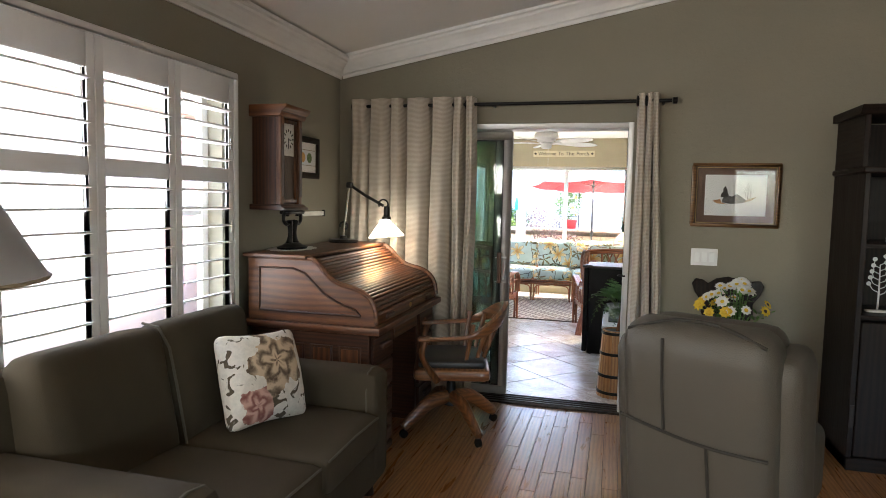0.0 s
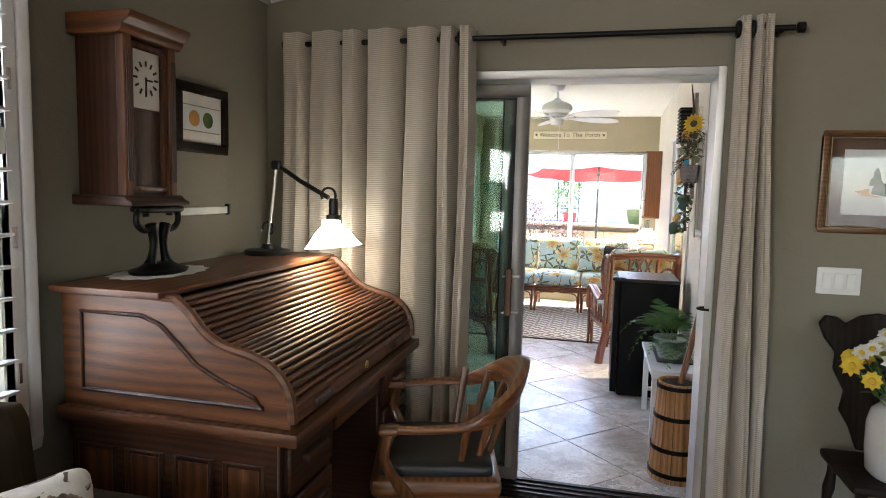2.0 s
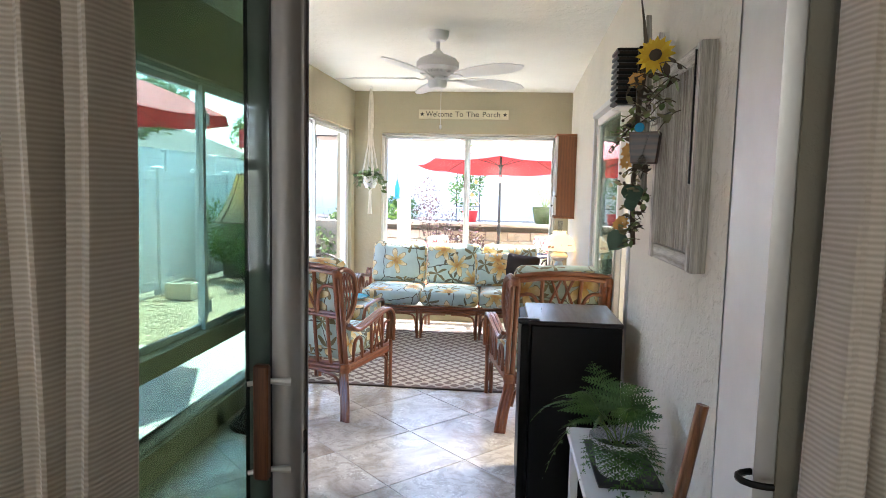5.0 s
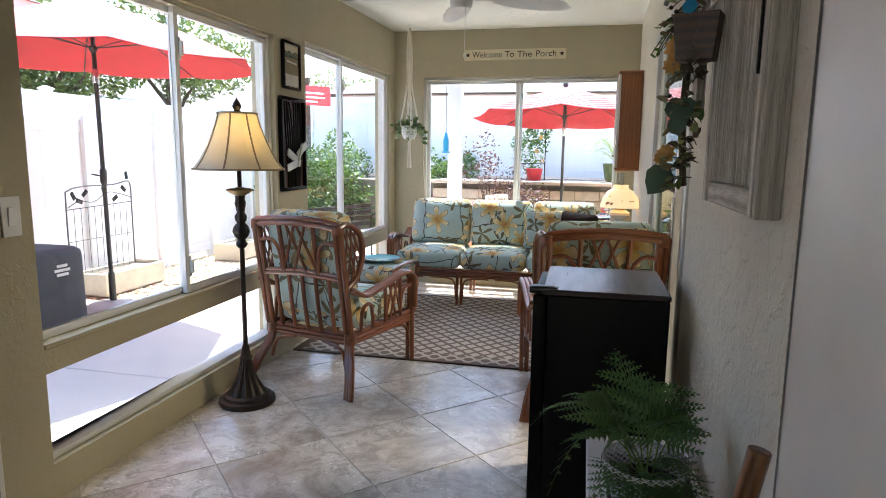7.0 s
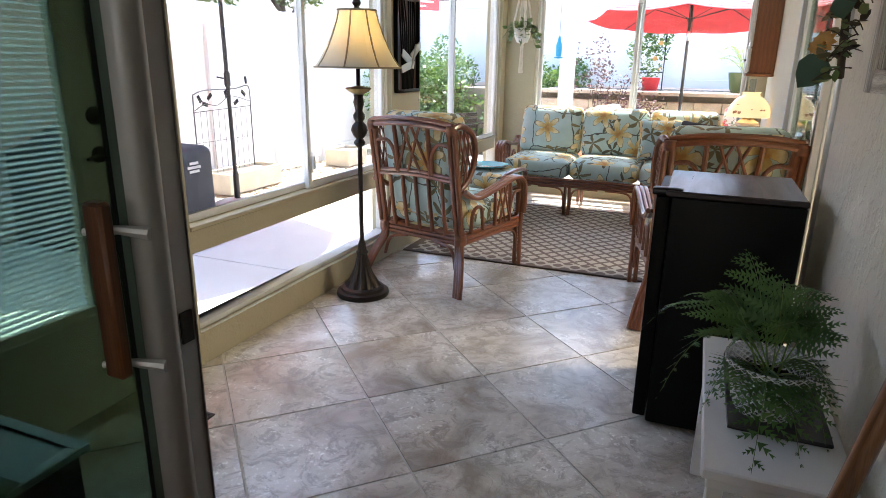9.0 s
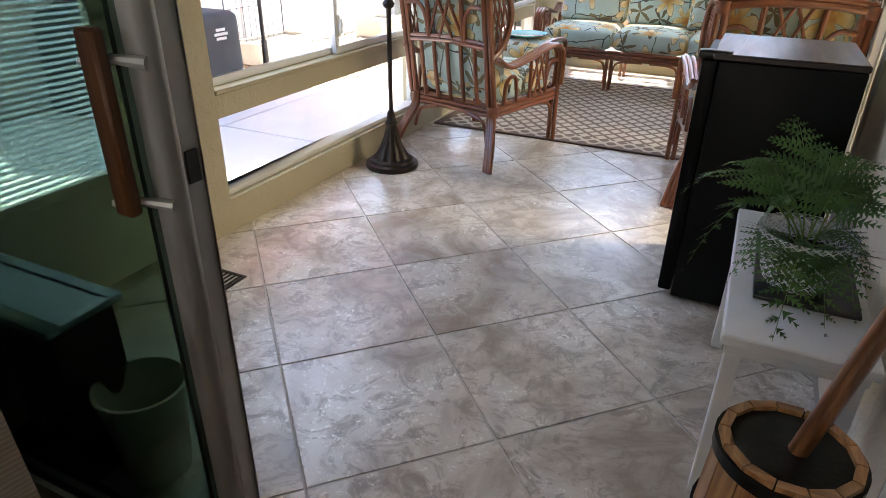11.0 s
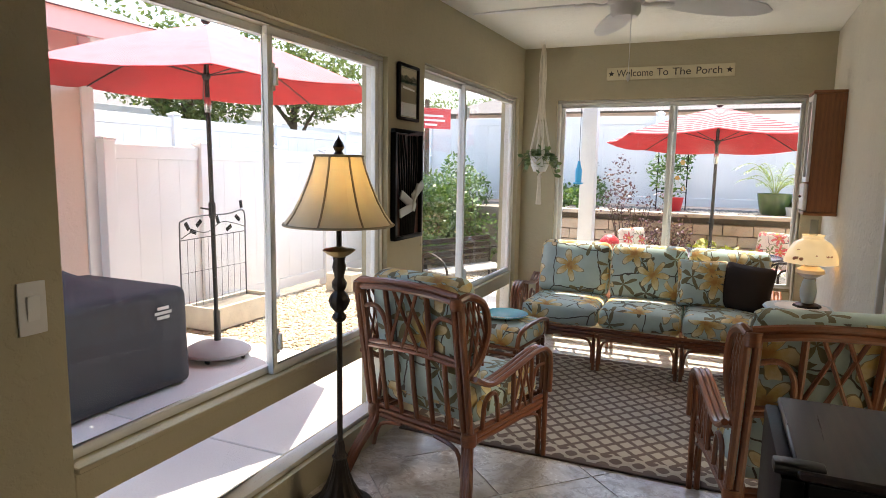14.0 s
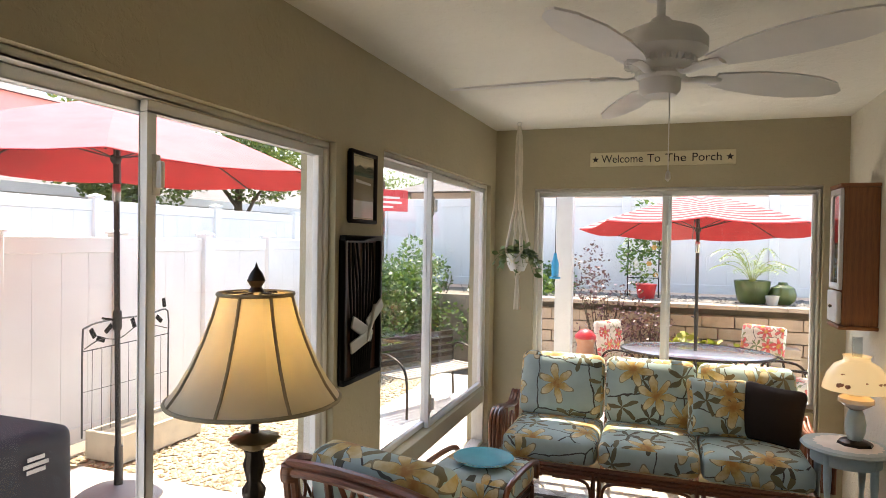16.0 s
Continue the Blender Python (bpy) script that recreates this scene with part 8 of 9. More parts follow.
part("crystal_drop", M().lathe([(0, 0), (0.018, 0.018), (0.014, 0.032), (0, 0.048)], 8, pose(-0.085, -0.31, 0.285)).lathe([(0, 0), (0.014, 0.02), (0.006, 0.04), (0, 0.045)], 8, pose(-0.085, -0.31, 0.238)).tube([(-0.085, -0.31, 0.33), (-0.05, -0.31, 0.456)], 0.0012, 4), MAT["clear_plastic"], sf, "hanging crystal drop")
bx = thing("ribbed_wall_box", pose(right_x(7.44) - 0.005, 7.44, 1.885) @ Matrix.Scale(0.92, 4), "dark ribbed metal wall box", "wall box")
part("backplate", M().box(-0.03, 0, -0.10, 0.10, 0, 0.29), MAT["iron"], bx, bevel=0.004)
for k in range(10):
    part("rib", M().soft(0.105, 0.18, 0.020, 0.009, pose(-0.085, 0, 0.015 + 0.029 * k), 5), MAT["iron"], bx)
part("core", M().box(-0.125, -0.031, -0.08, 0.08, 0.004, 0.285), MAT["bronze"], bx)
part("bottom_cap", M().soft(0.08, 0.16, 0.012, 0.005, pose(-0.085, 0, -0.008), 4), MAT["white_paint"], bx, "pale bottom cap")

# ---- garden and neighbours ----
FV = MAT["fence_vinyl"]


def fence(name, a, b, z0, z1, posts, label):
    """Vinyl privacy fence from a to b (x, y): posts with caps, rails and grooved boards."""
    f = thing(name, pose(a[0], a[1], 0, 0, 0, math.degrees(math.atan2(b[1] - a[1], b[0] - a[0]))), label, "fence")
    L = math.hypot(b[0] - a[0], b[1] - a[1])
    xs = [L * k / posts for k in range(posts + 1)]
    for x in xs:
        p = part("post", M().box(x - 0.064, x + 0.064, -0.064, 0.064, z0 - 0.05, z1 + 0.03), FV, f, bevel=0.006)
        part("post_cap", M().add([(x - 0.075, -0.075, z1 + 0.03), (x + 0.075, -0.075, z1 + 0.03), (x + 0.075, 0.075, z1 + 0.03), (x - 0.075, 0.075, z1 + 0.03), (x - 0.075, -0.075, z1 + 0.05), (x + 0.075, -0.075, z1 + 0.05), (x + 0.075, 0.075, z1 + 0.05), (x - 0.075, 0.075, z1 + 0.05), (x, 0, z1 + 0.085)],
                                  [(0, 3, 2, 1), (0, 1, 5, 4), (1, 2, 6, 5), (2, 3, 7, 6), (3, 0, 4, 7), (4, 5, 8), (5, 6, 8), (6, 7, 8), (7, 4, 8)]), FV, p)
    for x0, x1 in zip(xs, xs[1:]):
        for z in (z0 + 0.05, z1 - 0.14):
            part("rail", M().box(x0 + 0.064, x1 - 0.064, -0.022, 0.022, z, z + 0.14), FV, f, bevel=0.004)
        n = max(1, round((x1 - x0 - 0.128) / 0.28))
        w = (x1 - x0 - 0.13) / n
        me = M().box(0.0006, w - 0.0006, -0.011, 0.011, z0 + 0.191, z1 - 0.141).mesh("board", bevel=0.0012)
        for i in range(n):
            part("board", me, FV, f, at=Matrix.Translation((x0 + 0.065 + w * i, 0, 0)))
    return f


fence("side_fence", (-5.74, 9.88), (-5.74, 17.05), GROUND, 1.66, 6, "white vinyl privacy fence beside the gravel strip")
fence("end_fence", (-5.74, 17.12), (5.0, 17.12), 0.86, 2.42, 5, "white vinyl privacy fence above the garden wall")
fence("neighbour_fence", (-7.6, 8.0), (-7.6, 26.0), GROUND, 2.12, 8, "taller white vinyl fence of the neighbour")

# neighbouring wing whose wall meets the side fence
nw = thing("neighbour_wing", pose(-5.80, 9.80, GROUND), "pink-beige stucco house wing with a shingled hip roof", "house")
part("wall", M().box(-6.0, 0.0, -12.0, 0.0, -0.2, 2.80), MAT["pink_stucco"], nw)
part("corner_board", M().box(-0.18, 0.022, -0.10, 0.022, 0.0, 2.79), MAT["white_paint"], nw, "white corner board", bevel=0.004)
part("fascia", M().box(-6.4, 0.45, 0.42, 0.45, 2.72, 2.90).box(0.42, 0.45, -12.4, 0.42, 2.72, 2.90), MAT["pink_stucco"], nw, bevel=0.004)
part("soffit", M().box(-6.4, 0.42, -12.4, 0.42, 2.801, 2.83), MAT["white_paint"], nw)
part("roof", M().add([(0.48, 0.48, 2.90), (0.48, -12.5, 2.90), (-6.5, -12.5, 2.90), (-6.5, 0.48, 2.90), (-3.0, -3.0, 4.35), (-3.0, -9.0, 4.35)], [(0, 4, 5, 1), (0, 3, 4), (3, 2, 5, 4), (1, 5, 2), (0, 1, 2, 3)]), MAT["roof"], nw, "grey shingled hip roof", smooth=False)

# house behind the far fence
fh = thing("far_house", pose(-12.0, 10.0, GROUND), "pale grey house with a shingled roof and dark windows", "house")
part("wall", M().box(-8, 0, 0, 22, -0.2, 2.72), MAT["far_wall"], fh)
part("roof", M().add([(0.6, -0.6, 2.75), (0.6, 22.6, 2.75), (-8.6, 22.6, 2.75), (-8.6, -0.6, 2.75), (-4, 4, 4.9), (-4, 18, 4.9)], [(0, 1, 5, 4), (1, 2, 5), (2, 3, 4, 5), (3, 0, 4), (0, 3, 2, 1)]), MAT["roof"], fh, smooth=False)
part("fascia", M().box(0.6, 0.63, -0.6, 22.6, 2.60, 2.78), MAT["white_paint"], fh)
for y in (1.2, 3.4, 5.6, 9.0, 12.0, 15.0):
    w = part("window", M().box(0.0, 0.05, y, y + 1.5, 1.2, 2.45), MAT["white_paint"], fh, "white window frame", bevel=0.006)
    for k in range(2):
        part("pane", M().box(0.051, 0.056, y + 0.08 + 0.70 * k, y + 0.72 + 0.70 * k, 1.30, 2.36), MAT["far_pane"], w)
eh = thing("end_house", pose(-8.0, 24.0, 0.5), "pink-beige house beyond the end fence", "house")
part("wall", M().box(0, 22, 0, 8, -0.7, 2.60), MAT["pink_stucco"], eh)
part("roof", M().add([(-0.6, -0.6, 2.58), (22.6, -0.6, 2.58), (22.6, 8.6, 2.58), (-0.6, 8.6, 2.58), (5, 4, 4.4), (17, 4, 4.4)], [(0, 1, 5, 4), (1, 2, 5), (2, 3, 4, 5), (3, 0, 4), (0, 3, 2, 1)]), MAT["roof"], eh, smooth=False)


def leaf_cloud(m, r, centre, radii, count, size, hollow=0.55):
    """Leaves scattered through an uneven rounded mass."""
    c = Vector(centre)
    lumps = [(Vector((r.gauss(0, 0.5), r.gauss(0, 0.5), r.gauss(0, 0.45))), r.uniform(0.35, 0.62)) for _ in range(9)]
    for _ in range(count):
        o, q = lumps[r.randrange(9)]
        d = Vector((r.gauss(0, 1), r.gauss(0, 1), r.gauss(0, 1))).normalized() * q * r.uniform(hollow, 1.0) ** 0.5
        p = o * 0.75 + d
        p = c + Vector((p.x * radii[0], p.y * radii[1], p.z * radii[2]))
        a = Vector((r.uniform(-1, 1), r.uniform(-1, 1), r.uniform(-0.6, 0.9))).normalized() * size * r.uniform(0.6, 1.3)
        s = a.cross(Vector((r.uniform(-1, 1), r.uniform(-1, 1), r.uniform(0.2, 1)))).normalized() * size * 0.28
        m.add([p - a * 0.5, p + s - a * 0.05, p + a * 0.5, p - s - a * 0.05], [(0, 1, 2, 3)])


def tree(at, h, crown, count, seed, label, size=0.11):
    r = random.Random(seed)
    t = thing("tree", pose(*at), label, "tree", "trees beyond the fences")
    part("trunk", M().tube([(0, 0, 0), (0.05, 0.03, h * 0.35), (0.0, 0.08, h * 0.62), (0.1, 0.0, h * 0.85)], [0.14, 0.11, 0.08, 0.04], 10), MAT["bark"], t)
    for k in range(5):
        a = 2.1 * k
        part("limb", M().tube([(0.02, 0.03, h * (0.45 + 0.06 * k)), (0.5 * math.cos(a), 0.5 * math.sin(a), h * (0.62 + 0.05 * k)), (0.9 * crown[0] * math.cos(a) * 0.7, 0.9 * crown[1] * math.sin(a) * 0.7, h * (0.74 + 0.05 * k))], [0.05, 0.035, 0.012], 7), MAT["bark"], t)
    m = M()
    leaf_cloud(m, r, (0, 0, h * 0.8), crown, count * 3, size)
    part("crown", m, MAT["tree_leaf"], t, smooth=False)


tree((-9.6, 14.6, GROUND), 4.0, (1.4, 1.7, 1.1), 2600, 31, "leafy green tree behind the neighbour's fence")
tree((-9.4, 17.6, GROUND), 4.4, (1.6, 2.2, 1.3), 3000, 32, "leafy green tree behind the neighbour's fence")
tree((-9.0, 27.5, GROUND), 4.2, (1.7, 2.0, 1.2), 2400, 33, "leafy green tree beyond the garden")
tree((-5.6, 27.0, GROUND), 4.0, (1.6, 1.6, 1.1), 1800, 34, "leafy green tree beyond the garden")


def shrub(name, at, radii, count, size, mat_, seed, label, stems=7):
    r = random.Random(seed)
    t = thing(name, pose(*at), label, "shrub")
    for k in range(stems):
        a = 6.28 * k / stems
        part("stem", M().tube([(0.04 * math.cos(a), 0.04 * math.sin(a), 0), (0.3 * radii[0] * math.cos(a), 0.3 * radii[1] * math.sin(a), radii[2] * 0.8), (0.6 * radii[0] * math.cos(a), 0.6 * radii[1] * math.sin(a), radii[2] * 1.5)], [0.014, 0.010, 0.004], 6), MAT["bark"], t)
    m = M()
    leaf_cloud(m, r, (0, 0, radii[2] * 1.1), radii, count, size, 0.3)
    part("leaves", m, MAT[mat_], t, smooth=False)
    return t


for i, (x, y, h) in enumerate(((-4.9, 14.8, 0.75), (-4.4, 15.7, 0.9), (-3.5, 16.2, 0.85), (-5.0, 16.3, 0.95), (-2.7, 16.5, 0.8))):
    shrub("green_shrub", (x, y, GROUND - 0.05), (0.75, 0.75, h), 3600, 0.085, "shrub", 40 + i, "dense green garden shrub before the fence")
shrub("red_leaf_shrub", (-1.62, 15.0, GROUND), (0.48, 0.40, 0.80), 900, 0.055, "burgundy", 51, "burgundy-leaved shrub before the garden wall", 9)
shrub("red_leaf_shrub", (-1.05, 15.05, GROUND), (0.38, 0.36, 0.58), 600, 0.055, "burgundy", 52, "burgundy-leaved shrub before the garden wall", 9)
for i, x in enumerate((-0.75, -0.35, 0.05)):
    shrub("yellow_plant", (x, 14.95, GROUND), (0.26, 0.22, 0.36), 420, 0.13, "yellow_leaf", 60 + i, "bright yellow-green low plant before the wall", 5)

# gravel
r = random.Random(77)


def pebbles(name, region, count, size, material, z, label):
    m = M()
    for _ in range(count):
        x, y = r.uniform(region[0], region[1]), r.uniform(region[2], region[3])
        a, b, c, t = size * r.uniform(0.6, 1.3), size * r.uniform(0.5, 1.0), size * r.uniform(0.35, 0.6), r.uniform(0, 3.14)
        ca, sa = math.cos(t), math.sin(t)
        m.add([(x + ca * a, y + sa * a, z), (x - sa * b, y + ca * b, z + c * 0.3), (x - ca * a, y - sa * a, z), (x + sa * b, y - ca * b, z + c * 0.3), (x + ca * a * 0.3, y, z + c), (x, y, z - c)], [(0, 1, 4), (1, 2, 4), (2, 3, 4), (3, 0, 4), (1, 0, 5), (2, 1, 5), (3, 2, 5), (0, 3, 5)])
    return tagged(mesh_ob(name, m, material, None, label, smooth=False), kind="stuff")


structure("gravel_bed", M().box(-5.66, -3.86, 10.36, 17.0, GROUND - 0.1, GROUND - 0.02), MAT["pebble"], "tan gravel strip")
pebbles("gravel", (-5.62, -3.88, 10.4, 16.6), 6500, 0.034, MAT["pebble"], GROUND - 0.015, "loose tan river gravel")

# block retaining wall with gravel bed on top
bw = tagged(new("garden_wall"), "tan concrete-block retaining wall with a cap", kind="structure")
blk = M().soft(0.39, 0.20, 0.15, 0.012, None, 3).mesh("block")
for row in range(6):
    for k in range(17):
        part("block", blk, MAT["block"], bw, at=pose(-2.75 + 0.395 * k + (0.1975 if row % 2 else 0), 15.5 + 0.006 * ((row * 7 + k * 5) % 3), GROUND + 0.085 + 0.157 * row))
cap = M().soft(0.58, 0.28, 0.06, 0.012, None, 3).mesh("cap_stone")
for k in range(12):
    part("cap_stone", cap, MAT["block_cap"], bw, at=pose(-2.6 + 0.585 * k, 15.49, GROUND + 1.065))
part("wall_core", M().box(-5.7, 5.0, 15.6, 17.1, GROUND - 0.1, 0.86), MAT["soil"], bw, "soil bed behind the wall")
pebbles("bed_gravel", (-2.8, 3.4, 15.65, 16.95), 2600, 0.04, MAT["dark_pebble"], 0.87, "mixed dark gravel on the raised bed")
stp = tagged(new("wall_step"), "stacked tan block step before the wall", kind="structure")
for row in range(3):
    for k in range(4):
        part("block", M().soft(0.20, 0.24, 0.12, 0.014, pose(0.02 + 0.205 * k, 15.24, GROUND + 0.30 + 0.125 * row), 3), MAT["block_cap" if row == 2 else "block"], stp)
part("footing", M().box(-0.1, 0.76, 15.1, 15.38, GROUND - 0.02, GROUND + 0.235), MAT["block"], stp)

# planters along the fence
for x, y, w in ((-5.25, 10.95, 0.95), (-5.10, 13.1, 0.55)):
    pl = thing("planter_box", pose(x, y, GROUND), "cream rectangular planter of dark soil", "planter")
    k = M()
    frame_bars(k, lambda m, a, b, c, d, e, f: m.box(a, b, c, d, e, f), -0.20, 0.20, -w / 2, w / 2, 0.03, 0.0, 0.24)
    part("wall", k, MAT["cream_planter"], pl, bevel=0.008)
    part("soil", M().box(-0.17, 0.17, -w / 2 + 0.03, w / 2 - 0.03, 0.02, 0.20), MAT["soil"], pl)

# leaf-topped wire trellis
tr = thing("wire_trellis", pose(-5.42, 10.9, GROUND + 0.19, 0, 0, 90), "black wire garden trellis with leaf scrolls", "trellis")
ir = MAT["iron"]
wt = MAT["haze_grey_wire"]
part("frame", M().tube(smooth_path([(-0.48, 0, 0), (-0.48, 0, 0.80), (-0.44, 0, 0.92), (-0.2, 0, 0.955), (0.2, 0, 0.955), (0.44, 0, 0.985), (0.48, 0, 0.88), (0.48, 0, 0.75), (0.48, 0, 0)], 4), 0.008, 6), wt, tr)
part("crossbar", M().tube([(-0.48, 0, 0.72), (0.48, 0, 0.745)], 0.005, 6), wt, tr)
for k in range(9):
    part("wire", M().tube([(-0.384 + 0.096 * k, 0, 0), (-0.384 + 0.096 * k, 0, 0.73)], 0.0025, 5), wt, tr)
for z in (0.06, 0.38):
    part("wire", M().tube([(-0.48, 0, z), (0.48, 0, z)], 0.0025, 5), wt, tr)
part("scroll", M().tube(smooth_path([(-0.46, 0, 0.74), (-0.30, 0, 0.80), (-0.1, 0, 0.78), (0.1, 0, 0.87), (0.28, 0, 0.85), (0.46, 0, 0.80)], 4), 0.005, 6), wt, tr)
for x, z, a in ((-0.38, 0.86, 60), (-0.22, 0.88, -40), (-0.3, 0.80, 20), (0.05, 0.90, 70), (0.22, 0.80, -30), (0.36, 0.90, 40), (0.42, 1.05, 80)):
    part("metal_leaf", M().soft(0.09, 0.006, 0.045, 0.02, pose(x, 0, z, 0, a, 0), 4), ir, tr)


def parasol(name, at, hub, rim, top, rad, n, cloth, tilt, label, lean=(0, 0), ribs_on=True):
    """A garden umbrella: gored canopy, ribs, struts, pole and finial."""
    u = thing(name, pose(*at), label, "umbrella")
    z0 = at[2]
    head = Matrix.Translation((lean[0], lean[1], hub - z0)) @ pose(0, 0, 0, tilt[0], tilt[1], 0)
    part("pole", M().tube([(0, 0, 0.0), (lean[0] * 0.5, lean[1] * 0.5, (hub - z0) * 0.5), (lean[0], lean[1], hub - z0 + 0.02)], 0.019, 12), MAT["pole_grey"], u)
    part("upper_pole", M().tube([(0, 0, 0), (0, 0, top - hub - 0.02)], 0.017, 12, head), MAT["pole_grey"], u)
    part("tilt_joint", M().lathe([(0.024, -0.06), (0.028, -0.03), (0.028, 0.03), (0.024, 0.06)], 14, Matrix.Translation((lean[0] * 0.86, lean[1] * 0.86, (hub - z0) * 0.86))), MAT["chrome"], u, "bright collar")
    part("crank", M().soft(0.05, 0.05, 0.14, 0.015, pose(lean[0] * 0.5, lean[1] * 0.5, (hub - z0) * 0.5), 4).tube([(lean[0] * 0.5, lean[1] * 0.5, (hub - z0) * 0.5), (lean[0] * 0.5 - 0.05, lean[1] * 0.5 - 0.08, (hub - z0) * 0.5 + 0.02)], 0.008, 6), MAT["pole_grey"], u)
    part("finial", M().lathe([(0.02, 0), (0.04, 0.02), (0.03, 0.06), (0, 0.075)], 14, head @ Matrix.Translation((0, 0, top - hub - 0.01))), MAT["pole_grey"], u)
    rise, drop = top - hub - 0.02, hub - rim
    steps = 8
    for k in range(n):
        a0, a1 = 2 * math.pi * k / n, 2 * math.pi * (k + 1) / n
        vs, fs = [], []
        for i in range(steps + 1):
            q = 0.03 + 0.97 * i / steps
            z = rise - (rise + drop) * (q ** 1.18)
            for j in range(5):
                w = j / 4
                d = q * rad * (1 - 0.075 * math.sin(math.pi * w)) * (1 if True else 0)
                a = a0 + (a1 - a0) * w
                c = Vector((math.cos(a0), math.sin(a0))) * (1 - w) + Vector((math.cos(a1), math.sin(a1))) * w
                vs.append((c.x * q * rad, c.y * q * rad, z - 0.035 * q * math.sin(math.pi * w)))
        for i in range(steps):
            for j in range(4):
                fs.append((i * 5 + j, i * 5 + j + 1, i * 5 + 6 + j, i * 5 + 5 + j))
        vs2 = [(x, y, z - 0.002) for x, y, z in vs]
        o = len(vs)
        fs += [tuple(i + o for i in f[::-1]) for f in fs]
        # plain underside layer; on the red umbrella, the shaded copy of its paler top
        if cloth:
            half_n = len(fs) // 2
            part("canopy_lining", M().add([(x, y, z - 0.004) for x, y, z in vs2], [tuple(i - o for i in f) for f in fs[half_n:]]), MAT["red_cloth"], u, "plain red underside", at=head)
        gore = M().add(vs + vs2, fs).mesh("canopy_panel")
        lay = gore.uv_layers[0].data
        for lp in gore.loops:
            v = gore.vertices[lp.vertex_index].co
            am = (a0 + a1) / 2
            lay[lp.index].uv = (v.x * math.cos(am) + v.y * math.sin(am), -v.x * math.sin(am) + v.y * math.cos(am))
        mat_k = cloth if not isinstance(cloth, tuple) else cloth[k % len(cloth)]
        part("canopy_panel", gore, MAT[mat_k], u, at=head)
        part("rib", M().tube([(0.03 * math.cos(a0), 0.03 * math.sin(a0), rise - 0.02)] + [(q * rad * math.cos(a0), q * rad * math.sin(a0), rise - (rise + drop) * (q ** 1.18) - 0.014) for q in (0.25, 0.5, 0.75, 0.99)], 0.006, 6, head), MAT["pole_grey"], u)
        part("strut", M().tube([(0.025 * math.cos(a0), 0.025 * math.sin(a0), -0.10), (0.52 * rad * math.cos(a0), 0.52 * rad * math.sin(a0), rise - (rise + drop) * (0.52 ** 1.18) - 0.02)], 0.005, 6, head), MAT["pole_grey"], u)
    part("sliding_hub", M().lathe([(0.02, -0.14), (0.035, -0.12), (0.035, -0.09), (0.02, -0.08)], 14, head), MAT["pole_grey"], u)
    return u


u1 = parasol("red_umbrella", (-4.44, 9.86, GROUND + 0.10), 2.30, 2.12, 2.61, 1.44, 8, "faded_cloth", (0, 1.5), "red garden umbrella on a weighted base, its top coloured sunlit-pale", (0.06, -0.10))
ub = thing("umbrella_base", pose(-4.44, 9.86, GROUND), "round grey plastic umbrella base on casters", "umbrella base")
part("weight", M().lathe([(0.27, 0.045), (0.285, 0.055), (0.285, 0.075), (0.26, 0.095), (0.20, 0.125), (0.06, 0.15), (0.03, 0.155)], 36), MAT["base_grey"], ub)
part("sleeve", M().lathe([(0.03, 0.15), (0.028, 0.42), (0.024, 0.42)], 16), MAT["pole_grey"], ub)
for k in range(4):
    t = math.radians(20 + 90 * k)
    part("caster", M().soft(0.05, 0.03, 0.05, 0.014, pose(0.22 * math.cos(t), 0.22 * math.sin(t), 0.026), 4), MAT["black_plastic"], ub)

# covered barbecue
gc = thing("covered_grill", pose(-4.75, 8.75, GROUND), "charcoal-grey fitted cover over a barbecue", "grill cover")
cv = M().soft(1.10, 1.12, 0.76, 0.07, pose(0, 0, 0.38), 12)
for i, (x, y, z) in enumerate(cv.v):
    w = 0.012 * math.sin(9 * (x + y) + 4 * z) + 0.008 * math.sin(21 * (x - y))
    k = 1 + (0.03 + w) * (1 - z / 0.76)
    dome = 0.26 * math.exp(-((x + 0.1) ** 2 + (y + 0.25) ** 2) / 0.10) if z > 0.7 else 0
    cv.v[i] = (x * k, y * k, max(z, 0.012) + dome)
part("cloth_cover", cv, MAT["cover_grey"], gc)
for z, w in ((0.63, 0.10), (0.595, 0.15), (0.56, 0.11)):
    part("printed_bar", M().box(0.562, 0.568, 0.30 - w / 2, 0.30 + w / 2, z - 0.011, z + 0.011), MAT["mat_board"], gc, "unreadable white print")

# red advertising panel on its post, garden bench
ss = thing("red_sign", pose(-4.8, 14.95, GROUND), "small red sign with a white flourish on a post", "sign")
part("post", M().box(-0.03, 0.03, -0.03, 0.03, 0, 2.75), MAT["bark"], ss)
part("panel", M().box(-0.018, 0.018, -0.36, 0.36, 2.30, 2.62, pose(0.06, 0, 0, 0, 0, -38)), MAT["red_sign"], ss, "glossy red panel", bevel=0.004)
for z, w in ((2.50, 0.44), (2.43, 0.50), (2.36, 0.22)):
    part("white_mark", M().box(0.019, 0.023, -w / 2, w / 2, z - 0.016, z + 0.016, pose(0.06, 0, 0, 0, 0, -38)), MAT["mat_board"], ss)
gb_ = thing("garden_bench", pose(-3.35, 13.2, GROUND, 0, 0, 65), "brown metal-framed slatted garden bench", "bench")
for s in (-1, 1):
    part("end_frame", M().tube(smooth_path([(s * 0.6, 0.22, 0), (s * 0.6, 0.24, 0.40), (s * 0.6, 0.20, 0.62), (s * 0.6, -0.05, 0.60), (s * 0.6, -0.22, 0.45), (s * 0.6, -0.24, 0)], 4), 0.014, 8), MAT["bronze"], gb_)
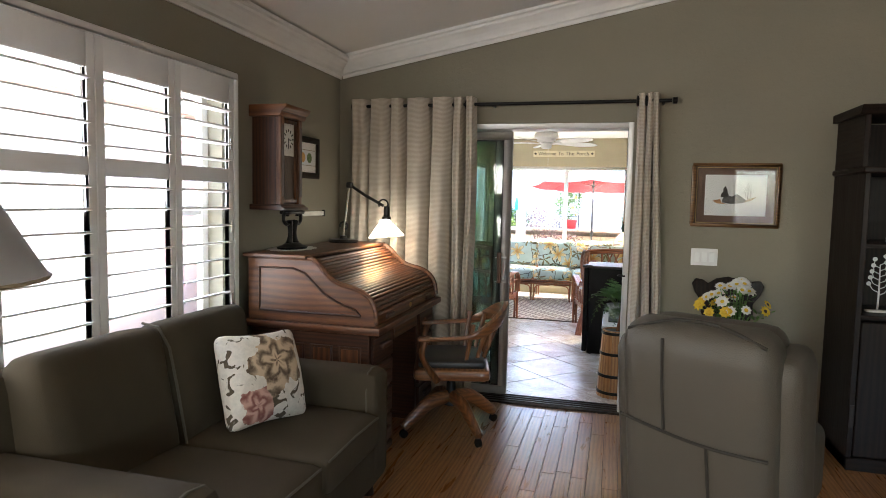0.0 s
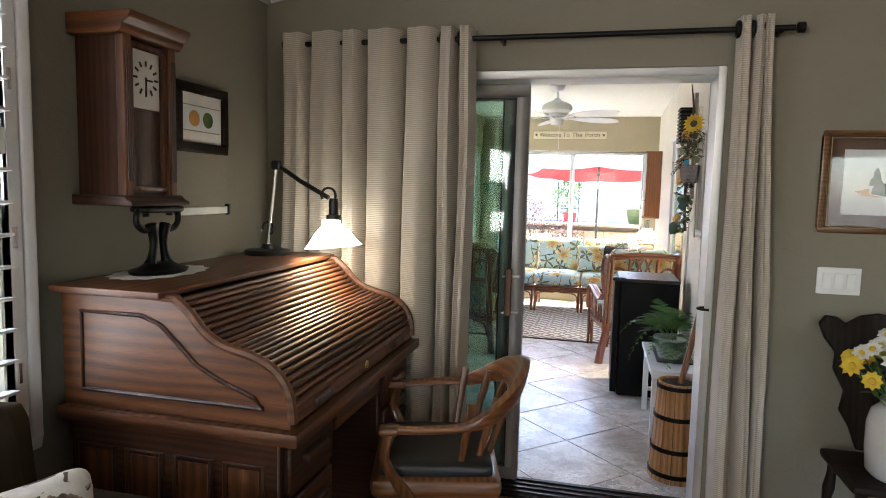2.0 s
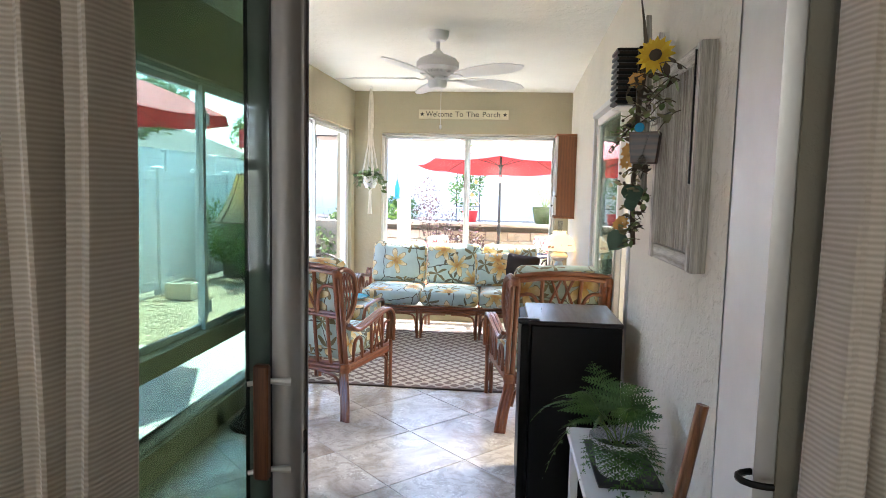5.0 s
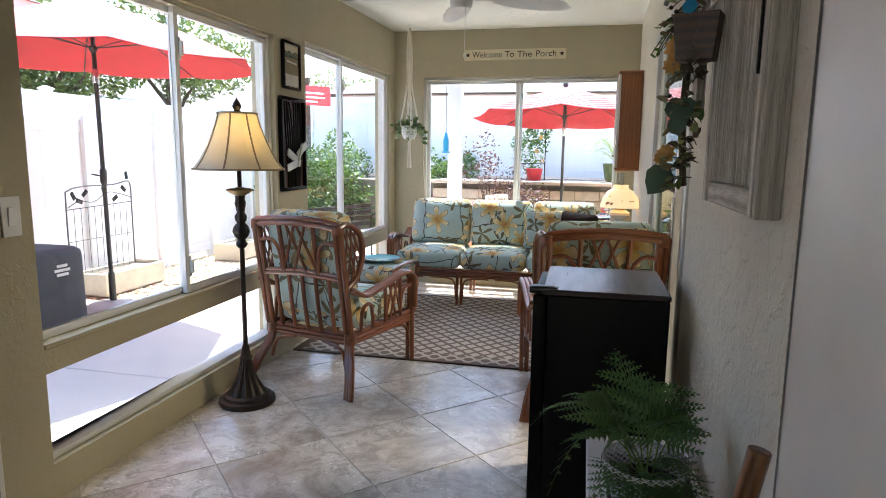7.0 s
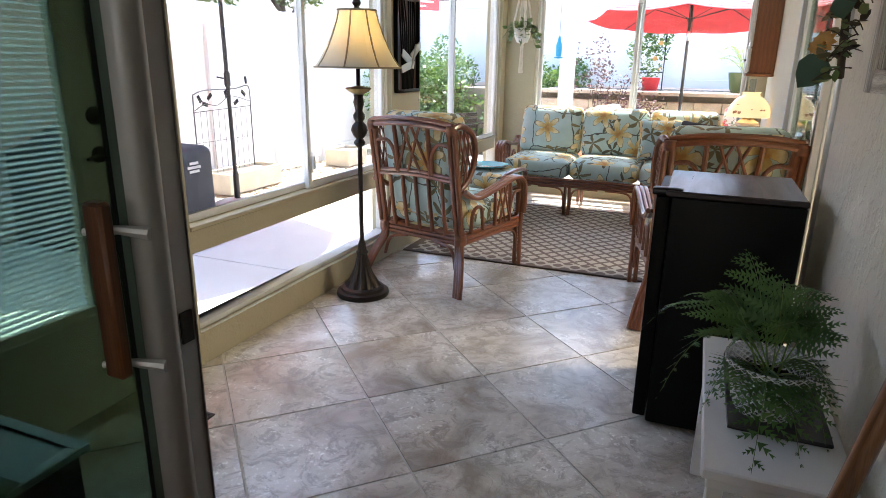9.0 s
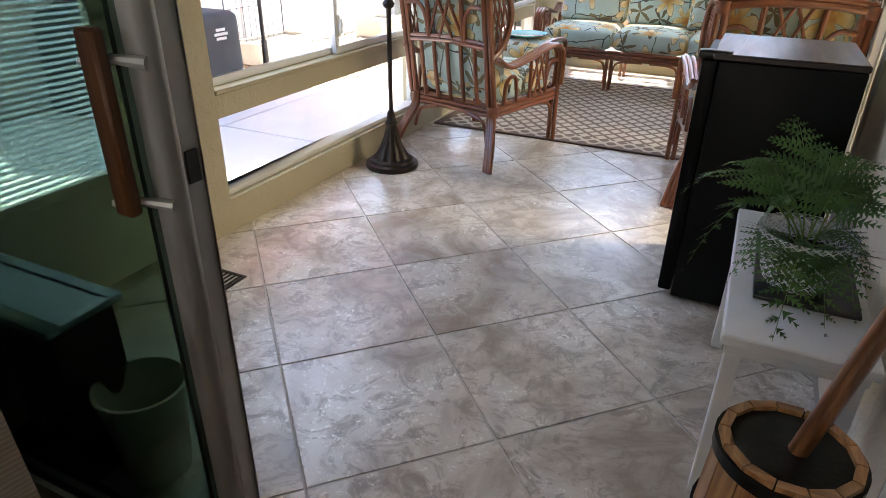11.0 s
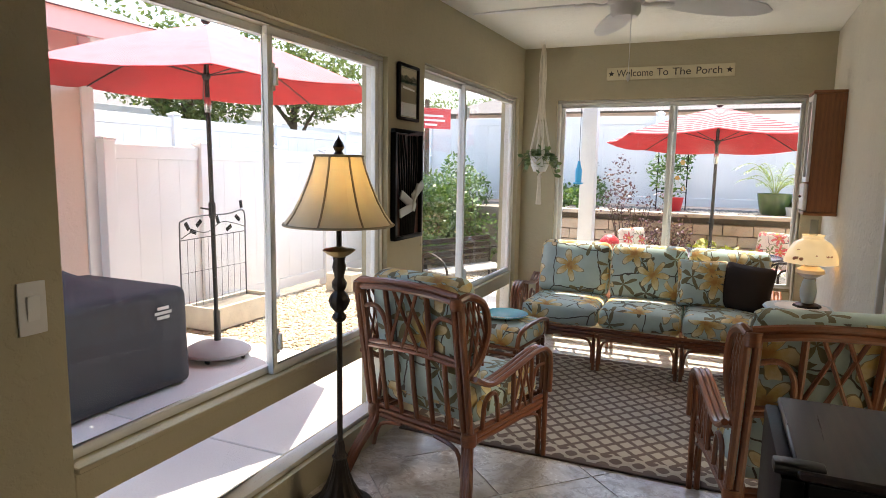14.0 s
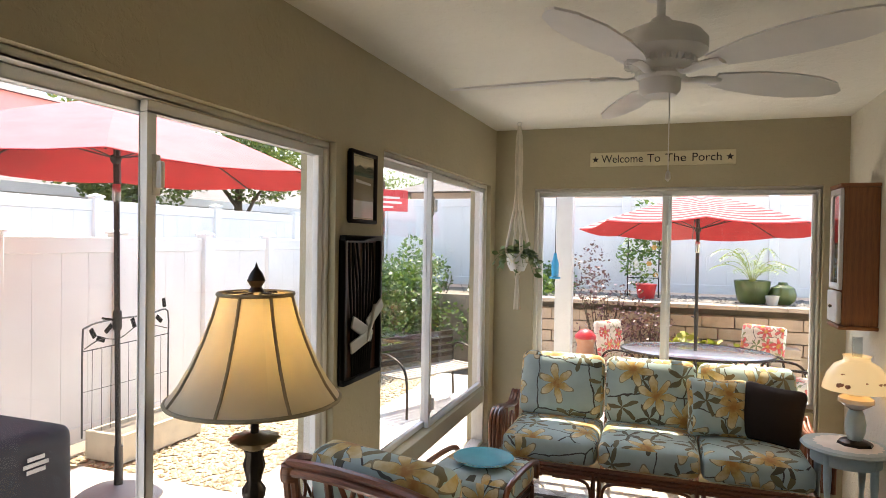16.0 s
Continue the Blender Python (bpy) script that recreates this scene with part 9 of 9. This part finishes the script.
for k in range(6):
    part("slat", M().box(-0.6, 0.6, -0.20 + 0.075 * k, -0.145 + 0.075 * k, 0.40, 0.418), MAT["grey_board"], gb_, bevel=0.003)
for k in range(4):
    part("slat", M().box(-0.6, 0.6, 0.235, 0.252, 0.47 + 0.085 * k, 0.53 + 0.085 * k), MAT["bronze"], gb_, bevel=0.003)

# white patio post and garden at the end
pp = thing("patio_post", pose(-1.80, 12.7, GROUND), "square white porch post", "post")
part("shaft", M().box(-0.08, 0.08, -0.08, 0.08, 0, 2.98), MAT["white_paint"], pp, bevel=0.006)
part("base_trim", M().box(-0.095, 0.095, -0.095, 0.095, 0, 0.10), MAT["white_paint"], pp, bevel=0.006)
parasol("striped_umbrella", (-0.53, 13.9, GROUND), 1.95, 1.84, 2.26, 1.28, 8, "striped_cloth", (-4, 0), "red garden umbrella with white-striped panels", (0, 0))
pt = thing("patio_table", pose(-0.53, 13.9, GROUND), "oval glass-topped patio table round the umbrella pole", "table")
part("glass_top", M().lathe([(0.0, 0.70), (0.62, 0.70), (0.63, 0.705), (0.62, 0.712), (0, 0.712)], 40, Matrix.Diagonal((1.25, 0.9, 1, 1))), MAT["sky_pale_top"], pt, "glass top with the sky's reflection in its pale colour")
part("rim", M().tube([(0.785 * math.cos(t), 0.565 * math.sin(t), 0.703) for t in [2 * math.pi * k / 40 for k in range(40)]], 0.014, 6, closed=True), MAT["bronze"], pt)
for x in (-0.5, 0.5):
    for y in (-0.35, 0.35):
        part("leg", M().tube([(x, y, 0), (x * 0.8, y * 0.8, 0.35), (x * 0.95, y * 0.95, 0.70)], 0.016, 8), MAT["bronze"], pt)


def patio_chair(m):
    c = thing("patio_chair", m, "patio chair with red and green flowered cushions", "chair", "chairs round the patio table")
    for s in (-1, 1):
        part("side_frame", M().tube(smooth_path([(s * 0.27, 0.25, 0), (s * 0.27, 0.24, 0.36), (s * 0.27, 0.22, 0.60), (s * 0.27, -0.10, 0.60), (s * 0.27, -0.22, 0.42), (s * 0.27, -0.30, 0)], 4), 0.014, 8), MAT["bronze"], c)
    part("seat_cushion", M().soft(0.50, 0.52, 0.10, 0.04, pose(0, 0.0, 0.42), puff=0.02), MAT["patio_print"], c)
    part("back_cushion", M().soft(0.50, 0.50, 0.10, 0.045, pose(0, -0.27, 0.68, 102, 0, 0), puff=0.02), MAT["patio_print"], c)
    return c


pc = patio_chair(pose(-1.25, 14.35, GROUND, 0, 0, -120))
copy_thing(pc, pose(0.12, 14.55, GROUND, 0, 0, 150))
copy_thing(pc, pose(0.42, 13.85, GROUND, 0, 0, 95))
cm = thing("chiminea", pose(-1.72, 13.95, GROUND), "terracotta chiminea with a lidded chimney", "chiminea")
part("body", M().lathe([(0.12, 0.0), (0.14, 0.08), (0.22, 0.22), (0.24, 0.36), (0.19, 0.50), (0.11, 0.58), (0.095, 0.70), (0.11, 0.74), (0.115, 0.76), (0.0, 0.765)], 28), MAT["terracotta"], cm)
part("lid", M().lathe([(0.125, 0.765), (0.12, 0.80), (0.06, 0.86), (0.0, 0.875)], 24), MAT["red_sign"], cm, "reddish clay lid")

# pots on the raised bed
ppot = thing("palm_pot", pose(0.29, 16.05, 0.875), "large green glazed pot", "pot")
part("wall", M().lathe([(0.15, 0.0), (0.19, 0.06), (0.225, 0.24), (0.235, 0.32), (0.215, 0.32), (0.20, 0.26), (0, 0.25)], 32), MAT["green_glaze"], ppot)
pm = thing("potted_palm", pose(0.29, 16.05, 1.12), "yellow-green feathery palm in the glazed pot", "plant")
r = random.Random(9)
for k in range(20):
    a = 6.28 * k / 20 + r.uniform(-0.1, 0.1)
    out, up = r.uniform(0.25, 0.62), r.uniform(0.25, 0.62)
    stem, leaf = M(), M()
    b, t = Vector((0, 0, 0)), Vector((out * math.cos(a), out * math.sin(a), up * 0.75))
    mid = Vector((out * 0.35 * math.cos(a), out * 0.35 * math.sin(a), up * 1.15))
    pts = [b * (1 - u) ** 2 + mid * 2 * u * (1 - u) + t * u * u for u in [i / 12 for i in range(13)]]
    stem.tube(pts, 0.004, 5)
    for i in range(3, 13):
        d = (pts[i] - pts[i - 1]).normalized()
        sd = d.cross((0, 0, 1)).normalized()
        for s in (-1, 1):
            ax = (sd * s + d * 0.8 + Vector((0, 0, -0.3))).normalized() * r.uniform(0.13, 0.20) * (1.15 - 0.5 * i / 12)
            w = ax.cross((0, 0, 1)).normalized() * 0.009
            leaf.add([pts[i], pts[i] + ax * 0.4 + w, pts[i] + ax, pts[i] + ax * 0.4 - w], [(0, 1, 2, 3)])
    f = part("frond", stem, MAT["yellow_leaf"], pm)
    part("leaflets", leaf, MAT["palm_leaf"], f, smooth=False)
solid("melon_pot", M().lathe([(0.08, 0.0), (0.15, 0.06), (0.17, 0.14), (0.14, 0.24), (0.06, 0.28), (0.055, 0.31), (0.045, 0.31), (0, 0.28)], 36, None, 10, 0.03), MAT["green_glaze"], "round ribbed green ceramic jar on the bed", "jar", at=pose(0.66, 16.0, 0.875))
solid("small_white_pot", M().lathe([(0.06, 0), (0.085, 0.12), (0.09, 0.14), (0.08, 0.14), (0, 0.12)], 24), MAT["crock"], "small white pot on the bed", "pot", at=pose(0.50, 15.78, 0.875))
vt = thing("vine_trellis", pose(-1.15, 16.3, 0.87), "black iron trellis overgrown with a flowering vine", "trellis")
for x in (-0.22, 0.22):
    part("post", M().tube([(x, 0, 0), (x, 0, 1.25)], 0.010, 6), ir, vt)
for z in (0.3, 0.7, 1.1, 1.25):
    part("rung", M().tube([(-0.22, 0, z), (0.22, 0, z)], 0.007, 6), ir, vt)
m = M()
leaf_cloud(m, random.Random(5), (0, 0, 0.62), (0.30, 0.16, 0.60), 700, 0.075, 0.2)
part("vine_leaves", m, MAT["shrub"], vt, smooth=False)
part("vine_pot", M().lathe([(0.11, 0), (0.15, 0.22), (0.14, 0.22), (0, 0.2)], 20, pose(0.05, -0.15, 0)), MAT["red_sign"], vt, "dark red pot")
r = random.Random(15)
for k in range(9):
    pet, cen = blossom(pose(r.uniform(-0.2, 0.2), -0.16, r.uniform(0.35, 0.95)) @ pose(0, 0, 0, 90, 0, 0), 0.045, 6, 0.014, 0.008, 0)
    part("pink_flower", pet, MAT["petal_white"] if k % 3 else MAT["petal_orange"], vt, smooth=False)
bf = thing("blue_feeder", pose(-1.83, 12.3, 1.36), "blue glass hummingbird feeder on a wire", "feeder")
part("wire", M().tube([(0, 0, 0.22), (0.0, 0, 1.28)], 0.003, 5).tube([(0, -0.03, 1.25), (0, 0, 1.28), (0.01, 0.1, 1.30), (0.02, 0.33, 1.30)], 0.006, 6), ir, bf)
part("bottle", M().lathe([(0, 0), (0.032, 0.005), (0.034, 0.13), (0.02, 0.17), (0.012, 0.22), (0, 0.22)], 16), MAT["blue_paint"], bf)
part("base", M().lathe([(0, -0.02), (0.05, -0.015), (0.05, 0.0), (0, 0.002)], 18), MAT["blue_paint"], bf)

# ---- floor pieces ----
rng = random.Random(5)


def clip_poly(poly, x0, x1, y0, y1):
    """A polygon cut to a rectangle."""
    for k, lim, s in ((0, x0, 1), (0, x1, -1), (1, y0, 1), (1, y1, -1)):
        out = []
        for i, p in enumerate(poly):
            q = poly[(i + 1) % len(poly)]
            a, b = s * (p[k] - lim), s * (q[k] - lim)
            if a >= 0:
                out.append(p)
            if a * b < 0:
                t = a / (a - b)
                out.append((p[0] + (q[0] - p[0]) * t, p[1] + (q[1] - p[1]) * t))
        poly = out
        if not poly:
            return []
    return poly


TILE, ORIGIN = 0.509, (-1.340, 6.878)
H = TILE / math.sqrt(2)
half = (TILE - 0.007) / math.sqrt(2)
whole = M().add([(half - 0.002, 0, 0), (0, half - 0.002, 0), (0.002 - half, 0, 0), (0, 0.002 - half, 0), (half, 0, -0.003), (0, half, -0.003), (-half, 0, -0.003), (0, -half, -0.003), (half, 0, -0.01), (0, half, -0.01), (-half, 0, -0.01), (0, -half, -0.01)],
                [(0, 1, 2, 3)] + [(i, i + 4, (i + 1) % 4 + 4, (i + 1) % 4) for i in range(4)] + [(i + 4, i + 8, (i + 1) % 4 + 8, (i + 1) % 4 + 4) for i in range(4)]).mesh("tile", smooth=False)
X0, X1, Y0, Y1 = PX + 0.001, 0.16, YP + 0.008, PY - 0.001
for i in range(-12, 22):
    for j in range(-22, 22):
        cx, cy = ORIGIN[0] + (i - j) * H, ORIGIN[1] + (i + j + 1) * H
        poly = [(cx + half, cy), (cx, cy + half), (cx - half, cy), (cx, cy - half)]
        cut = clip_poly(poly, X0, X1, Y0, Y1)
        if len(cut) < 3:
            continue
        if X0 + half < cx < X1 - half and Y0 + half < cy < Y1 - half:
            part("tile", whole, MAT["tile"], PORCH_FLOOR, at=Matrix.Translation((cx, cy, 0.0)))
        else:
            k = len(cut)
            m = M().add([(x - cx, y - cy, 0) for x, y in cut] + [(x - cx, y - cy, -0.01) for x, y in cut], [tuple(range(k))] + [(a, a + k, (a + 1) % k + k, (a + 1) % k) for a in range(k)])
            part("tile", m, MAT["tile"], PORCH_FLOOR, smooth=False, at=Matrix.Translation((cx, cy, 0.0)))

PLANK = 0.083
plank_meshes = {}
rest = M()
x = XL
while x < 4.5:
    y = -2.6 + rng.uniform(-0.9, 0)
    while y < YB:
        ln_ = rng.choice((0.75, 0.9, 1.05, 1.2))
        a, b = max(y, -2.6), min(y + ln_, YB - 0.003)
        y += ln_
        if b - a < 0.05:
            continue
        if x < 1.3 and b > 2.4:
            key = round(b - a, 2)
            if key not in plank_meshes:
                plank_meshes[key] = M().add([(0.002, 0.002, 0), (PLANK - 0.002, 0.002, 0), (PLANK - 0.002, key - 0.002, 0), (0.002, key - 0.002, 0), (0.0008, 0.0008, -0.0025), (PLANK - 0.0008, 0.0008, -0.0025), (PLANK - 0.0008, key - 0.0008, -0.0025), (0.0008, key - 0.0008, -0.0025), (0.0008, 0.0008, -0.009), (PLANK - 0.0008, 0.0008, -0.009), (PLANK - 0.0008, key - 0.0008, -0.009), (0.0008, key - 0.0008, -0.009)],
                                            [(0, 1, 2, 3)] + [(i, i + 4, (i + 1) % 4 + 4, (i + 1) % 4) for i in range(4)] + [(i + 4, i + 8, (i + 1) % 4 + 8, (i + 1) % 4 + 4) for i in range(4)]).mesh("plank", smooth=False)
            part("plank", plank_meshes[key], MAT["oak_floor"], LIVING_FLOOR, at=Matrix.Translation((x, a, 0)))
        else:
            rest.add([(x + 0.001, a + 0.001, 0), (x + PLANK - 0.001, a + 0.001, 0), (x + PLANK - 0.001, b - 0.001, 0), (x + 0.001, b - 0.001, 0)], [(0, 1, 2, 3)])
    x += PLANK
tagged(part("planks_behind", rest, MAT["oak_floor"], LIVING_FLOOR, smooth=False), kind="stuff")
